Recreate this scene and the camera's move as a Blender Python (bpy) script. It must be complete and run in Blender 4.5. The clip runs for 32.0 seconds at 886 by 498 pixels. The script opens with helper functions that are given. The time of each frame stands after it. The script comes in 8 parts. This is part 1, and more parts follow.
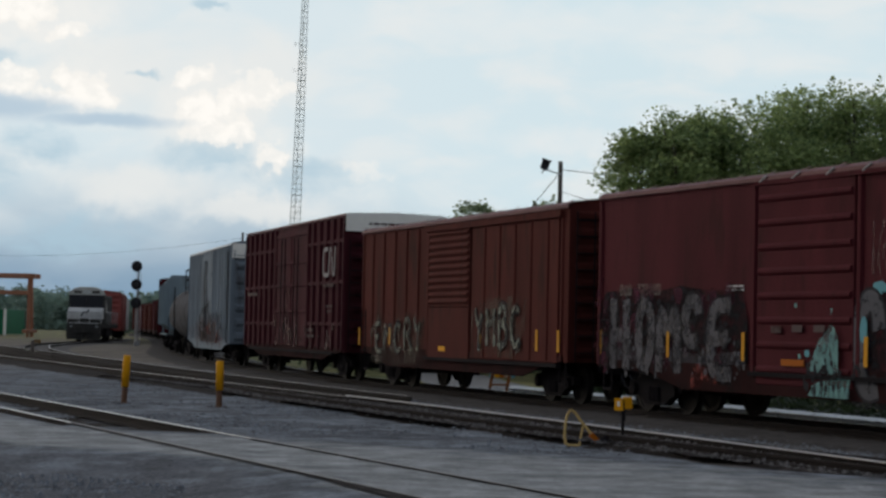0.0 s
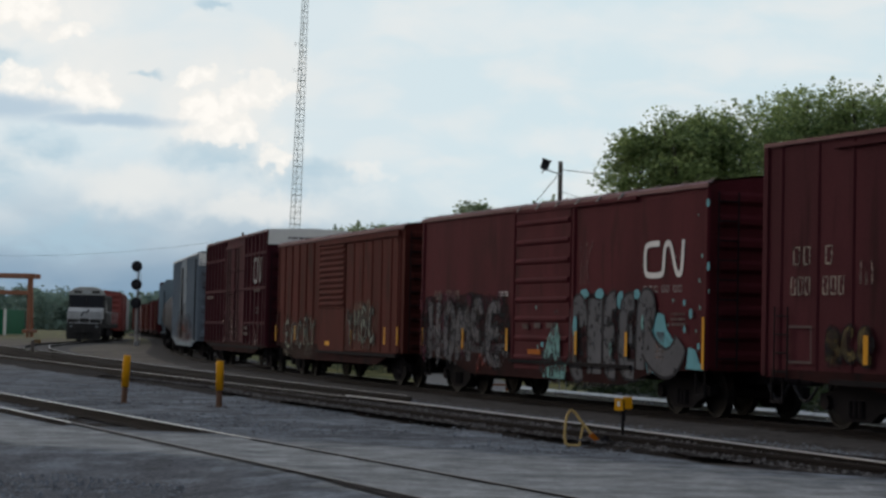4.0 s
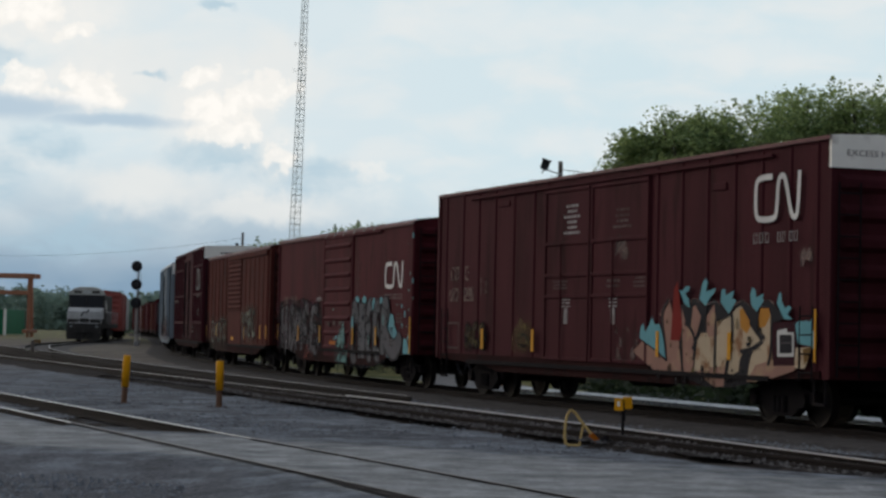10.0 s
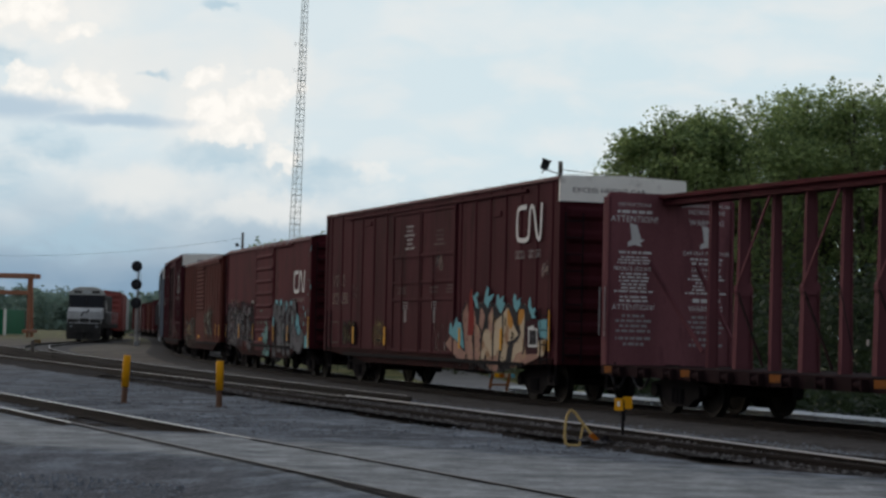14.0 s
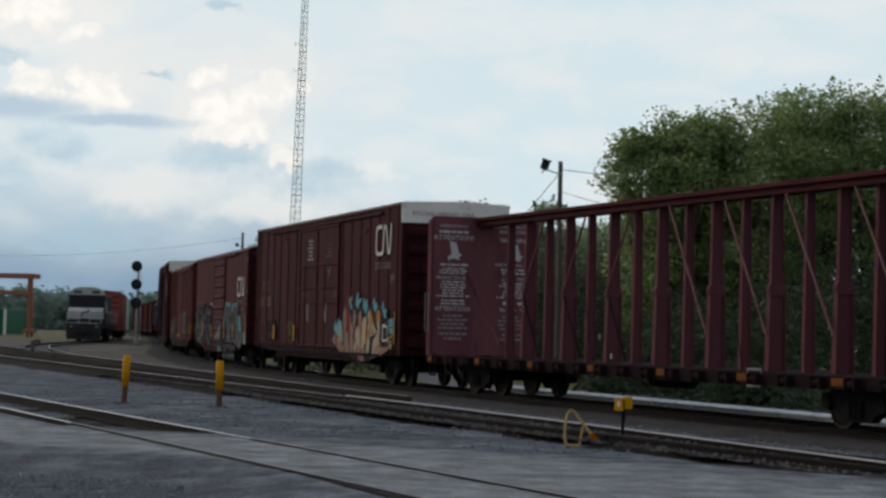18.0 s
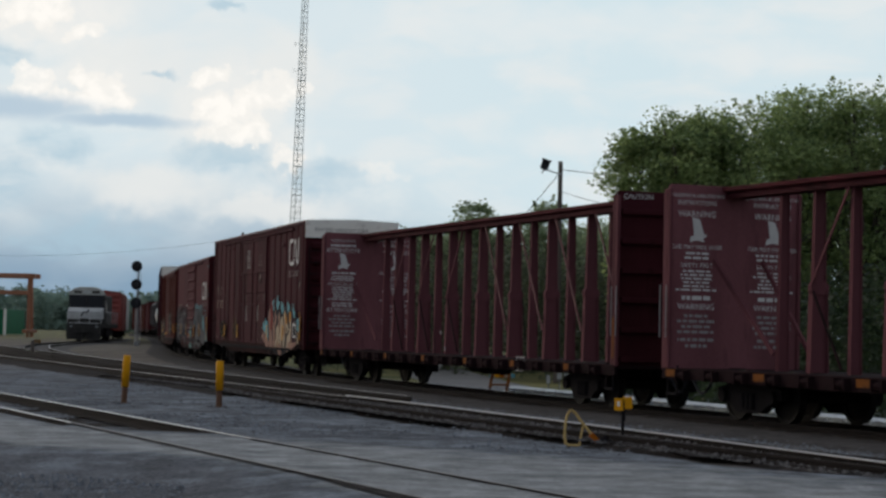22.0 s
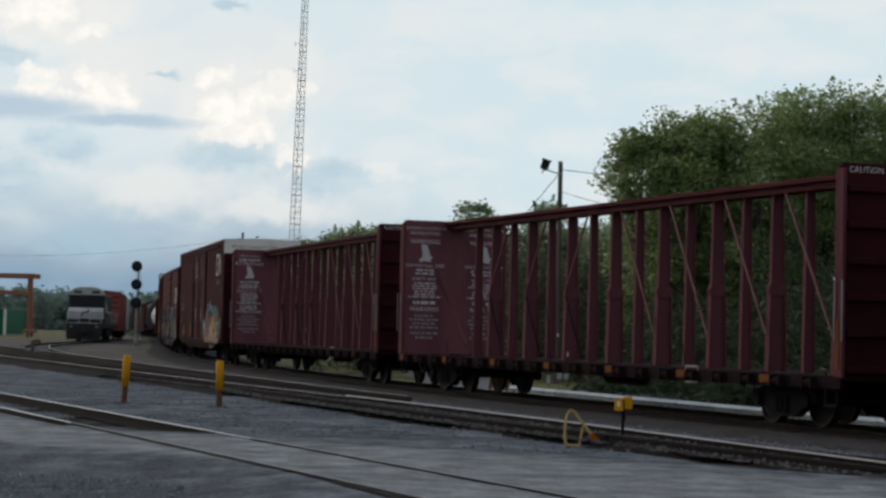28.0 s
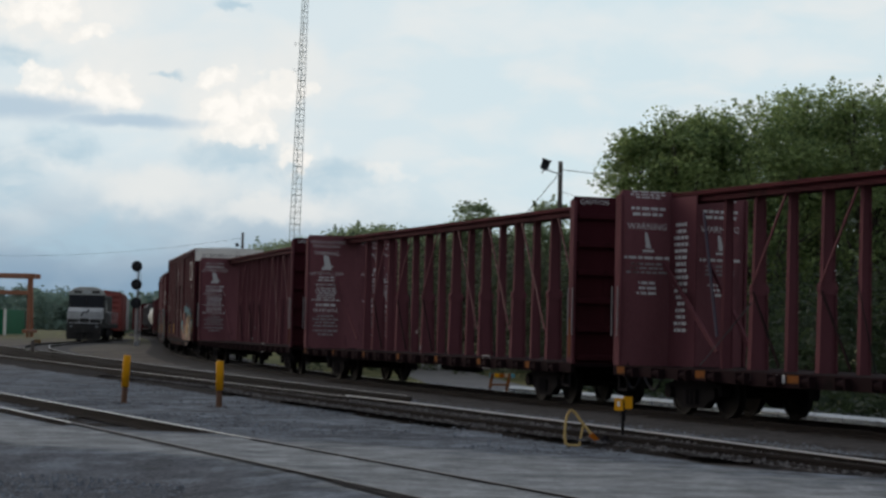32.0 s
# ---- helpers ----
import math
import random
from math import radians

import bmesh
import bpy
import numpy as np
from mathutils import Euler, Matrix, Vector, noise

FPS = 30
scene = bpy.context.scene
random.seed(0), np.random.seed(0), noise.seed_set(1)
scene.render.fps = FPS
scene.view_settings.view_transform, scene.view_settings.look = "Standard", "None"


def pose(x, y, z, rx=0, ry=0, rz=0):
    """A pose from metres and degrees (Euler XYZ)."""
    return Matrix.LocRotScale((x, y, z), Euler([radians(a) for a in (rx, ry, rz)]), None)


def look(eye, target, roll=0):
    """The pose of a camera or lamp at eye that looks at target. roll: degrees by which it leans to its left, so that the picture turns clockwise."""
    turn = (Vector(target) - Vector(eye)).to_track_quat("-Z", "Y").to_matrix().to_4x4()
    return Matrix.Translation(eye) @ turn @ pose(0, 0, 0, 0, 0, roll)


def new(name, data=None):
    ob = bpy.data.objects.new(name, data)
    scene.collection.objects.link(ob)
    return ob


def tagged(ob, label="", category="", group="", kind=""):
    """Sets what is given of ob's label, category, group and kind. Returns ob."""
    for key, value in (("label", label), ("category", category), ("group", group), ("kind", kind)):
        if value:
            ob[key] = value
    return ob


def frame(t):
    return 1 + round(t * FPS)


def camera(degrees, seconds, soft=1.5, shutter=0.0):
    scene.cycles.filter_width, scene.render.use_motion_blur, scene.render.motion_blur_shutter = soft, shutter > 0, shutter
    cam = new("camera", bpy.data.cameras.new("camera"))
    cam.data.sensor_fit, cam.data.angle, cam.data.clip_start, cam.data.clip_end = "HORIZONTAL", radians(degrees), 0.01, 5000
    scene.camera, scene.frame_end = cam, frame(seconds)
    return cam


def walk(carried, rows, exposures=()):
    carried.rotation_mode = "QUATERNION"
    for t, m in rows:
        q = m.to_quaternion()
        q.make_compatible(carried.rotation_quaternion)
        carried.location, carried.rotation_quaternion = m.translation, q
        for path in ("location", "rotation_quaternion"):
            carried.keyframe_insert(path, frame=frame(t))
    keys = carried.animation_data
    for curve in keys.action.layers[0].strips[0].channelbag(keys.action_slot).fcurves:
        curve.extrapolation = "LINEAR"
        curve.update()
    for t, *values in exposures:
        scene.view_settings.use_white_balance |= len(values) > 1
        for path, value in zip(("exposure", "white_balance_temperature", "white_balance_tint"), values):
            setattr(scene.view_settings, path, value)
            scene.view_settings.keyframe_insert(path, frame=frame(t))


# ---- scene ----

# ---- camera: stands still beside the yard, 1.54 m above the rails ----
cam = camera(24.527, 32.0, soft=2.75)
EYE = Vector((0.0, 0.0, 1.538))
AIM = EYE + Vector((0.0, math.cos(0.04039), math.sin(0.04039))) * 100.0
CAM_POSE = look(EYE, AIM, 1.2426)
walk(cam, [(0.0, CAM_POSE), (32.0, CAM_POSE)])

# ---- sky light: broken evening cloud, the sun veiled low ahead to the left ----
SUN_EL, SUN_AZ = radians(24.0), radians(-55.0)   # azimuth from +y towards +x
world = bpy.data.worlds.new("sky")
scene.world = world
world.use_nodes = True
wn, wl = world.node_tree.nodes, world.node_tree.links
wn.clear()
w_out, w_bg, w_sky = wn.new("ShaderNodeOutputWorld"), wn.new("ShaderNodeBackground"), wn.new("ShaderNodeTexSky")
w_sky.sky_type, w_sky.sun_disc = "NISHITA", False
w_sky.sun_elevation, w_sky.sun_rotation = SUN_EL, SUN_AZ
w_sky.air_density, w_sky.dust_density, w_sky.ozone_density = 1.0, 3.0, 1.5
w_mix, w_cloud = wn.new("ShaderNodeMix"), wn.new("ShaderNodeRGB")
w_mix.data_type = "RGBA"
w_mix.inputs["Factor"].default_value = 0.6
w_cloud.outputs[0].default_value = (5.0, 5.4, 6.0, 1.0)   # the cloud deck, nearly even
wl.new(w_sky.outputs[0], w_mix.inputs["A"])
wl.new(w_cloud.outputs[0], w_mix.inputs["B"])
wl.new(w_mix.outputs["Result"], w_bg.inputs["Color"])
w_bg.inputs["Strength"].default_value = 0.108
wl.new(w_bg.outputs[0], w_out.inputs[0])

sun = new("sun", bpy.data.lights.new("sun", "SUN"))
sun.data.energy, sun.data.angle, sun.data.color = 0.5, radians(20), (1.0, 0.94, 0.86)
sun_way = Vector((math.sin(SUN_AZ) * math.cos(SUN_EL), math.cos(SUN_AZ) * math.cos(SUN_EL), math.sin(SUN_EL)))
sun.matrix_world = look(sun_way * 100.0, (0, 0, 0))
scene.view_settings.exposure = 0.0

# ---- mesh helpers ----
def part(name, bm, material, parent=None, label="", at=None):
    """Links a bmesh as one mesh object, under parent where one is given."""
    me = bpy.data.meshes.new(name)
    bm.to_mesh(me)
    bm.free()
    me.materials.append(material)
    ob = new(name, me)
    if parent is not None:
        ob.parent = parent
    if at is not None:
        ob.matrix_basis = at
    if label:
        ob["label"] = label
    return ob


def same(name, ob, parent, at, label=""):
    """Another piece on the mesh of ob."""
    twin = new(name, ob.data)
    twin.parent, twin.matrix_basis = parent, at
    if label:
        twin["label"] = label
    return twin


def smooth(ob):
    for f in ob.data.polygons:
        f.use_smooth = True
    return ob


def box(bm, x0, x1, y0, y1, z0, z1, cut=0.0):
    vs = [bm.verts.new((x, y, z)) for x in (x0, x1) for y in (y0, y1) for z in (z0, z1)]
    fs = [bm.faces.new([vs[i] for i in f]) for f in ((0, 1, 3, 2), (4, 6, 7, 5), (0, 4, 5, 1), (2, 3, 7, 6), (0, 2, 6, 4), (1, 5, 7, 3))]
    if cut:
        es = {e for f in fs for e in f.edges}
        bmesh.ops.bevel(bm, geom=list(es), offset=cut, segments=1, affect="EDGES")
    return vs


def bx(x0, x1, y0, y1, z0, z1, cut=0.0):
    bm = bmesh.new()
    box(bm, x0, x1, y0, y1, z0, z1, cut)
    return bm


def bar(bm, a, b, w, h=None, up=(0, 0, 1)):
    """A square bar from a to b, w wide and h deep."""
    a, b, h = Vector(a), Vector(b), h or w
    d = (b - a).normalized()
    s = d.cross(Vector(up))
    s = s.normalized() if s.length > 1e-4 else Vector((1, 0, 0))
    t = s.cross(d)
    ring = [[bm.verts.new(p + s * (w / 2 * i) + t * (h / 2 * j)) for i, j in ((-1, -1), (1, -1), (1, 1), (-1, 1))] for p in (a, b)]
    for k in range(4):
        bm.faces.new((ring[0][k], ring[0][(k + 1) % 4], ring[1][(k + 1) % 4], ring[1][k]))
    bm.faces.new(ring[0][::-1])
    bm.faces.new(ring[1])


def rod(bm, a, b, r, r2=None, n=8):
    a, b, r2 = Vector(a), Vector(b), r if r2 is None else r2
    d = (b - a).normalized()
    s = d.orthogonal().normalized()
    t = d.cross(s)
    ring = [[bm.verts.new(p + (s * math.cos(q) + t * math.sin(q)) * rr) for q in [2 * math.pi * i / n for i in range(n)]] for p, rr in ((a, r), (b, r2))]
    for k in range(n):
        bm.faces.new((ring[0][k], ring[0][(k + 1) % n], ring[1][(k + 1) % n], ring[1][k]))
    bm.faces.new(ring[0][::-1])
    bm.faces.new(ring[1])


def hull(bm, rows, shut=False, caps=False):
    """Skins rows of points, each row as long as the next; shut joins a row's end to its start."""
    vs = [[bm.verts.new(p) for p in r] for r in rows]
    n = len(rows[0])
    for a, b in zip(vs, vs[1:]):
        for k in range(n if shut else n - 1):
            bm.faces.new((a[k], a[(k + 1) % n], b[(k + 1) % n], b[k]))
    if caps:
        bm.faces.new(vs[0][::-1])
        bm.faces.new(vs[-1])
    return vs


def done(bm):
    bmesh.ops.recalc_face_normals(bm, faces=bm.faces[:])
    return bm


def thing(name, m, label, category, group="", kind=""):
    ob = new(name)
    ob.matrix_basis = m
    ob.empty_display_size = 0.5
    return tagged(ob, label, category, group, kind)


# ---- materials ----
def paint(name, col, rough=0.6, metal=0.0, wear=None, worn=0.0, grain=6.0, bump=0.15, vary=0.25, streak=1.0, rand=0.0, spec=0.5):
    """A surface in two scales of variation: broad stains drawn out along z by streak, fine grain, and wear patches in a second colour."""
    m = bpy.data.materials.new(name)
    m.use_nodes = True
    n, l = m.node_tree.nodes, m.node_tree.links
    b = n["Principled BSDF"]
    tc, mp = n.new("ShaderNodeTexCoord"), n.new("ShaderNodeMapping")
    mp.inputs["Scale"].default_value = (1, 1, 1 / streak)
    l.new(tc.outputs["Object"], mp.inputs["Vector"])
    big, fine = n.new("ShaderNodeTexNoise"), n.new("ShaderNodeTexNoise")
    big.inputs["Scale"].default_value, big.inputs["Detail"].default_value = grain / 5, 4
    fine.inputs["Scale"].default_value, fine.inputs["Detail"].default_value = grain * 6, 3
    l.new(mp.outputs[0], big.inputs["Vector"])
    l.new(tc.outputs["Object"], fine.inputs["Vector"])
    add = n.new("ShaderNodeMath")
    add.operation = "MULTIPLY_ADD"
    l.new(fine.outputs["Fac"], add.inputs[0])
    add.inputs[1].default_value = 0.5
    l.new(big.outputs["Fac"], add.inputs[2])
    rng = n.new("ShaderNodeMapRange")
    rng.inputs["From Min"].default_value, rng.inputs["From Max"].default_value = 0.45, 1.05
    rng.inputs["To Min"].default_value, rng.inputs["To Max"].default_value = 1 - vary, 1 + vary
    l.new(add.outputs[0], rng.inputs["Value"])
    mul = n.new("ShaderNodeMix")
    mul.data_type, mul.blend_type = "RGBA", "MULTIPLY"
    mul.inputs["Factor"].default_value = 1.0
    mul.inputs["A"].default_value = (*col, 1)
    l.new(rng.outputs[0], mul.inputs["B"])
    out = mul.outputs["Result"]
    if wear:
        pat = n.new("ShaderNodeTexNoise")
        pat.inputs["Scale"].default_value, pat.inputs["Detail"].default_value = grain / 2.5, 6
        l.new(mp.outputs[0], pat.inputs["Vector"])
        cut = n.new("ShaderNodeMapRange")
        cut.inputs["From Min"].default_value, cut.inputs["From Max"].default_value = 0.72 - worn * 0.4, 0.86 - worn * 0.4
        l.new(pat.outputs["Fac"], cut.inputs["Value"])
        mx = n.new("ShaderNodeMix")
        mx.data_type = "RGBA"
        mx.inputs["B"].default_value = (*wear, 1)
        l.new(cut.outputs[0], mx.inputs["Factor"])
        l.new(out, mx.inputs["A"])
        out = mx.outputs["Result"]
    if rand:
        oi, rr, m2 = n.new("ShaderNodeObjectInfo"), n.new("ShaderNodeMapRange"), n.new("ShaderNodeMix")
        rr.inputs["To Min"].default_value, rr.inputs["To Max"].default_value = 1 - rand, 1 + rand
        l.new(oi.outputs["Random"], rr.inputs["Value"])
        m2.data_type, m2.blend_type = "RGBA", "MULTIPLY"
        m2.inputs["Factor"].default_value = 1.0
        l.new(out, m2.inputs["A"])
        l.new(rr.outputs[0], m2.inputs["B"])
        out = m2.outputs["Result"]
    l.new(out, b.inputs["Base Color"])
    b.inputs["Roughness"].default_value, b.inputs["Metallic"].default_value = rough, metal
    b.inputs["Specular IOR Level"].default_value = spec
    if bump:
        bp = n.new("ShaderNodeBump")
        bp.inputs["Strength"].default_value, bp.inputs["Distance"].default_value = bump, 0.02
        l.new(add.outputs[0], bp.inputs["Height"])
        l.new(bp.outputs[0], b.inputs["Normal"])
    return m


M_OXIDE = paint("oxide_red_paint", (0.060, 0.0108, 0.0142), 0.7, wear=(0.036, 0.0085, 0.0095), worn=0.35, streak=5, vary=0.36, spec=0.04)
M_BROWN = paint("brown_red_paint", (0.068, 0.0165, 0.013), 0.75, wear=(0.036, 0.0125, 0.0095), worn=0.4, streak=5, vary=0.36, spec=0.04)
M_MAROON = paint("maroon_paint", (0.05, 0.0115, 0.0155), 0.72, wear=(0.024, 0.007, 0.008), worn=0.3, streak=5, vary=0.36, spec=0.04)
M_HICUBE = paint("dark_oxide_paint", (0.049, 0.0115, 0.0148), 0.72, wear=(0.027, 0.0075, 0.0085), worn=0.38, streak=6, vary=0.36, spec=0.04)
M_SILL = paint("grimy_flatcar_sill", (0.017, 0.0085, 0.0095), 0.85, wear=(0.007, 0.005, 0.005), worn=0.4, vary=0.35, spec=0.03)
M_RAILGUARD = paint("weathered_guard_rail_steel", (0.34, 0.365, 0.39), 0.42, 0.7, wear=(0.2, 0.21, 0.225), worn=0.4, vary=0.2)
M_DULLSTEEL = paint("dull_signal_steel", (0.17, 0.175, 0.18), 0.7, 0.1, vary=0.2)
M_DIMORANGE = paint("dirty_orange_reflector", (0.15, 0.05, 0.009), 0.7, wear=(0.05, 0.02, 0.01), worn=0.5, vary=0.2, bump=0, spec=0.05)
M_BROWPAINT = paint("pale_cab_roof_paint", (0.33, 0.33, 0.30), 0.6, wear=(0.2, 0.19, 0.17), worn=0.3)
# flatcar red made paler: the light on the leading bulkhead is in the colour
M_BULKHEAD = paint("lit_bulkhead_paint", (0.148, 0.058, 0.064), 0.75, wear=(0.09, 0.037, 0.041), worn=0.35, streak=4, vary=0.3, spec=0.04)
M_BEAM = paint("flatcar_red_paint", (0.112, 0.040, 0.046), 0.7, wear=(0.062, 0.025, 0.027), worn=0.3, streak=3, vary=0.25, spec=0.05)
M_GREY_BLUE = paint("grey_blue_paint", (0.165, 0.195, 0.222), 0.7, wear=(0.085, 0.085, 0.09), worn=0.42, streak=5, vary=0.25, spec=0.02)
M_TANK = paint("grey_tank_paint", (0.10, 0.10, 0.104), 0.7, wear=(0.045, 0.041, 0.04), worn=0.5, streak=3, vary=0.25, spec=0.0)
M_WHITE_TANK = paint("off_white_tank_paint", (0.465, 0.465, 0.435), 0.5, wear=(0.15, 0.12, 0.09), worn=0.3, streak=3)
M_WHITE_BAND = paint("white_band_paint", (0.74, 0.71, 0.64), 0.6, wear=(0.5, 0.46, 0.41), worn=0.3, vary=0.1, spec=0.2)
M_LETTER = paint("white_stencil_paint", (0.54, 0.52, 0.50), 0.7, wear=(0.27, 0.18, 0.17), worn=0.22, vary=0.15, bump=0, spec=0.1)
M_DULLLETTER = paint("dull_white_stencil", (0.25, 0.235, 0.23), 0.75, wear=(0.1, 0.06, 0.055), worn=0.4, vary=0.2, bump=0, spec=0.05)
M_FADED = paint("faded_stencil_paint", (0.0887, 0.0648, 0.0614), 0.75, wear=(0.0409, 0.0205, 0.017), worn=0.5, vary=0.2, bump=0, spec=0.05)
M_YELLOW = paint("reflective_yellow", (0.64, 0.285, 0.008), 0.5, wear=(0.36, 0.15, 0.01), worn=0.25, vary=0.12, bump=0, spec=0.08)
M_REFLECT = paint("amber_reflector_tape", (0.50, 0.225, 0.008), 0.5, wear=(0.28, 0.12, 0.01), worn=0.3, vary=0.15, bump=0, spec=0.08)
M_ORANGE = paint("orange_mark_paint", (0.3, 0.085, 0.008), 0.6, wear=(0.1, 0.035, 0.015), worn=0.45, vary=0.15, bump=0, spec=0.05)
M_UNDER = paint("sooty_steel", (0.0125, 0.0108, 0.0118), 0.8, wear=(0.023, 0.017, 0.015), worn=0.3, vary=0.3, spec=0.03)
M_WHEEL = paint("wheel_steel", (0.011, 0.0095, 0.009), 0.6, 0.2, wear=(0.026, 0.018, 0.015), worn=0.3, spec=0.1)
M_RAILSIDE = paint("rusty_rail_web", (0.014, 0.0105, 0.0095), 0.85, wear=(0.009, 0.0075, 0.007), worn=0.4, spec=0.1)
M_RAILDULL = paint("dull_rail_head", (0.19, 0.18, 0.175), 0.6, 0.3, vary=0.2, bump=0.05, spec=0.3)
M_RAILSEMI = paint("half_polished_rail_head", (0.26, 0.25, 0.245), 0.38, 1.0, vary=0.15, bump=0.04)
M_RAILTOP = paint("polished_rail_head", (0.44, 0.44, 0.45), 0.3, 1.0, vary=0.1, bump=0.03)
M_TIE = paint("weathered_tie_timber", (0.034, 0.028, 0.024), 0.9, wear=(0.019, 0.016, 0.0145), worn=0.4, rand=0.3, spec=0.05)
M_BALLAST = paint("grey_ballast_stone", (0.105, 0.099, 0.097), 0.95, wear=(0.042, 0.04, 0.04), worn=0.45, grain=9, bump=0.9, vary=0.45, spec=0.05)
M_BALLAST_GREY = paint("dusty_ballast_stone", (0.086, 0.081, 0.079), 0.95, wear=(0.036, 0.034, 0.034), worn=0.42, grain=9, bump=0.9, vary=0.45, spec=0.05)
M_BALLAST_DARK = paint("oily_shade_ballast_stone", (0.058, 0.053, 0.051), 0.95, wear=(0.025, 0.023, 0.023), worn=0.4, grain=9, bump=0.9, vary=0.45, spec=0.05)
M_ROAD = paint("worn_grey_pavement", (0.136, 0.1344, 0.136), 0.9, wear=(0.08, 0.08, 0.084), worn=0.4, grain=3, bump=0.35, vary=0.3)
M_GALV = paint("galvanised_steel", (0.42, 0.44, 0.46), 0.4, 0.7, wear=(0.3, 0.3, 0.3), worn=0.3, vary=0.12)
M_WOOD = paint("weathered_pole_timber", (0.11, 0.09, 0.075), 0.9, streak=8, vary=0.3)
M_PIPE = paint("rusty_pipe", (0.11, 0.05, 0.025), 0.85, wear=(0.2, 0.16, 0.1), worn=0.4)
M_BLACK = paint("black_paint", (0.018, 0.018, 0.021), 0.55, vary=0.2, spec=0.15)
# locomotive black raised above plain black: the haze is in the paint colour
M_LOCOBLACK = paint("hazed_black_locomotive_paint", (0.036, 0.034, 0.032), 0.7, wear=(0.065, 0.056, 0.046), worn=0.35, vary=0.3, spec=0.05)
M_DARKGLASS = paint("dark_cab_glass", (0.006, 0.007, 0.011), 0.3, vary=0.05, bump=0, spec=0.25)
M_HOOP = paint("worn_pale_yellow_tube", (0.46, 0.32, 0.12), 0.6, wear=(0.22, 0.13, 0.05), worn=0.4, vary=0.2, bump=0, spec=0.1)
M_SILLRED = paint("sooty_red_sill", (0.022, 0.0075, 0.0075), 0.85, wear=(0.010, 0.006, 0.006), worn=0.45, grain=4, vary=0.35, spec=0.03)
M_NOSE = paint("light_grey_nose_paint", (0.36, 0.36, 0.35), 0.6, wear=(0.15, 0.13, 0.11), worn=0.3)
M_REDCAR = paint("bright_red_car_paint", (0.204, 0.033, 0.024), 0.6, wear=(0.108, 0.03, 0.024), worn=0.3, streak=4)
# crane orange, paled towards the haze in front of it
M_GANTRY = paint("hazed_orange_crane_paint", (0.28, 0.125, 0.075), 0.6, wear=(0.18, 0.072, 0.03), worn=0.3, spec=0.1)
M_GREEN = paint("green_container_paint", (0.012, 0.12, 0.055), 0.6, wear=(0.018, 0.054, 0.03), worn=0.3, streak=3, spec=0.1)
M_MAST = paint("lattice_mast_steel", (0.56, 0.60, 0.58), 0.6, 0.0, vary=0.15)
M_TEAL = paint("teal_spray_paint", (0.1, 0.26, 0.295), 0.7, wear=(0.07, 0.18, 0.21), worn=0.3, vary=0.15, bump=0, spec=0.1)
M_SPRAYGREY = paint("grey_spray_paint", (0.0735, 0.0686, 0.0711), 0.75, wear=(0.0441, 0.0294, 0.0294), worn=0.4, vary=0.2, bump=0, spec=0.05)
M_SPRAYBLACK = paint("black_spray_paint", (0.018, 0.017, 0.02), 0.7, vary=0.2, bump=0, spec=0.05)
M_CREAM = paint("cream_spray_paint", (0.37, 0.29, 0.20), 0.7, wear=(0.20, 0.10, 0.05), worn=0.5, vary=0.15, bump=0, spec=0.1)
M_PINK = paint("pink_spray_paint", (0.24, 0.13, 0.10), 0.7, wear=(0.30, 0.2, 0.12), worn=0.45, vary=0.15, bump=0, spec=0.1)
M_AMBER = paint("amber_spray_paint", (0.36, 0.16, 0.028), 0.7, wear=(0.36, 0.256, 0.12), worn=0.3, vary=0.15, bump=0, spec=0.05)
M_BLUESTEEL = paint("dull_blue_steel", (0.052, 0.043, 0.062), 0.6, wear=(0.03, 0.026, 0.04), worn=0.3, vary=0.2, spec=0.1)
M_PLUMPAINT = paint("dark_plum_spray_paint", (0.03, 0.008, 0.012), 0.75, vary=0.2, bump=0, spec=0.05)
M_REDSPRAY = paint("red_spray_paint", (0.156, 0.015, 0.012), 0.7, vary=0.15, bump=0, spec=0.05)


def leafy(name, col, col2):
    m = bpy.data.materials.new(name)
    m.use_nodes = True
    n, l = m.node_tree.nodes, m.node_tree.links
    b = n["Principled BSDF"]
    g, mx = n.new("ShaderNodeNewGeometry"), n.new("ShaderNodeMix")
    mx.data_type = "RGBA"
    mx.inputs["A"].default_value, mx.inputs["B"].default_value = (*col, 1), (*col2, 1)
    ns, tc = n.new("ShaderNodeTexNoise"), n.new("ShaderNodeTexCoord")
    ns.inputs["Scale"].default_value = 0.35
    l.new(tc.outputs["Object"], ns.inputs["Vector"])
    sm = n.new("ShaderNodeMath")
    sm.operation = "MULTIPLY_ADD"
    l.new(g.outputs["Random Per Island"], sm.inputs[0])
    sm.inputs[1].default_value = 0.6
    l.new(ns.outputs["Fac"], sm.inputs[2])
    mr = n.new("ShaderNodeMapRange")
    mr.inputs["From Min"].default_value, mr.inputs["From Max"].default_value = 0.45, 1.05
    l.new(sm.outputs[0], mr.inputs["Value"])
    l.new(mr.outputs[0], mx.inputs["Factor"])
    l.new(mx.outputs["Result"], b.inputs["Base Color"])
    b.inputs["Roughness"].default_value = 0.6
    b.inputs["Specular IOR Level"].default_value = 0.25
    tr, ms = n.new("ShaderNodeBsdfTranslucent"), n.new("ShaderNodeMixShader")
    l.new(mx.outputs["Result"], tr.inputs["Color"])
    ms.inputs[0].default_value = 0.5
    o = n["Material Output"]
    l.new(b.outputs[0], ms.inputs[1])
    l.new(tr.outputs[0], ms.inputs[2])
    l.new(ms.outputs[0], o.inputs["Surface"])
    return m


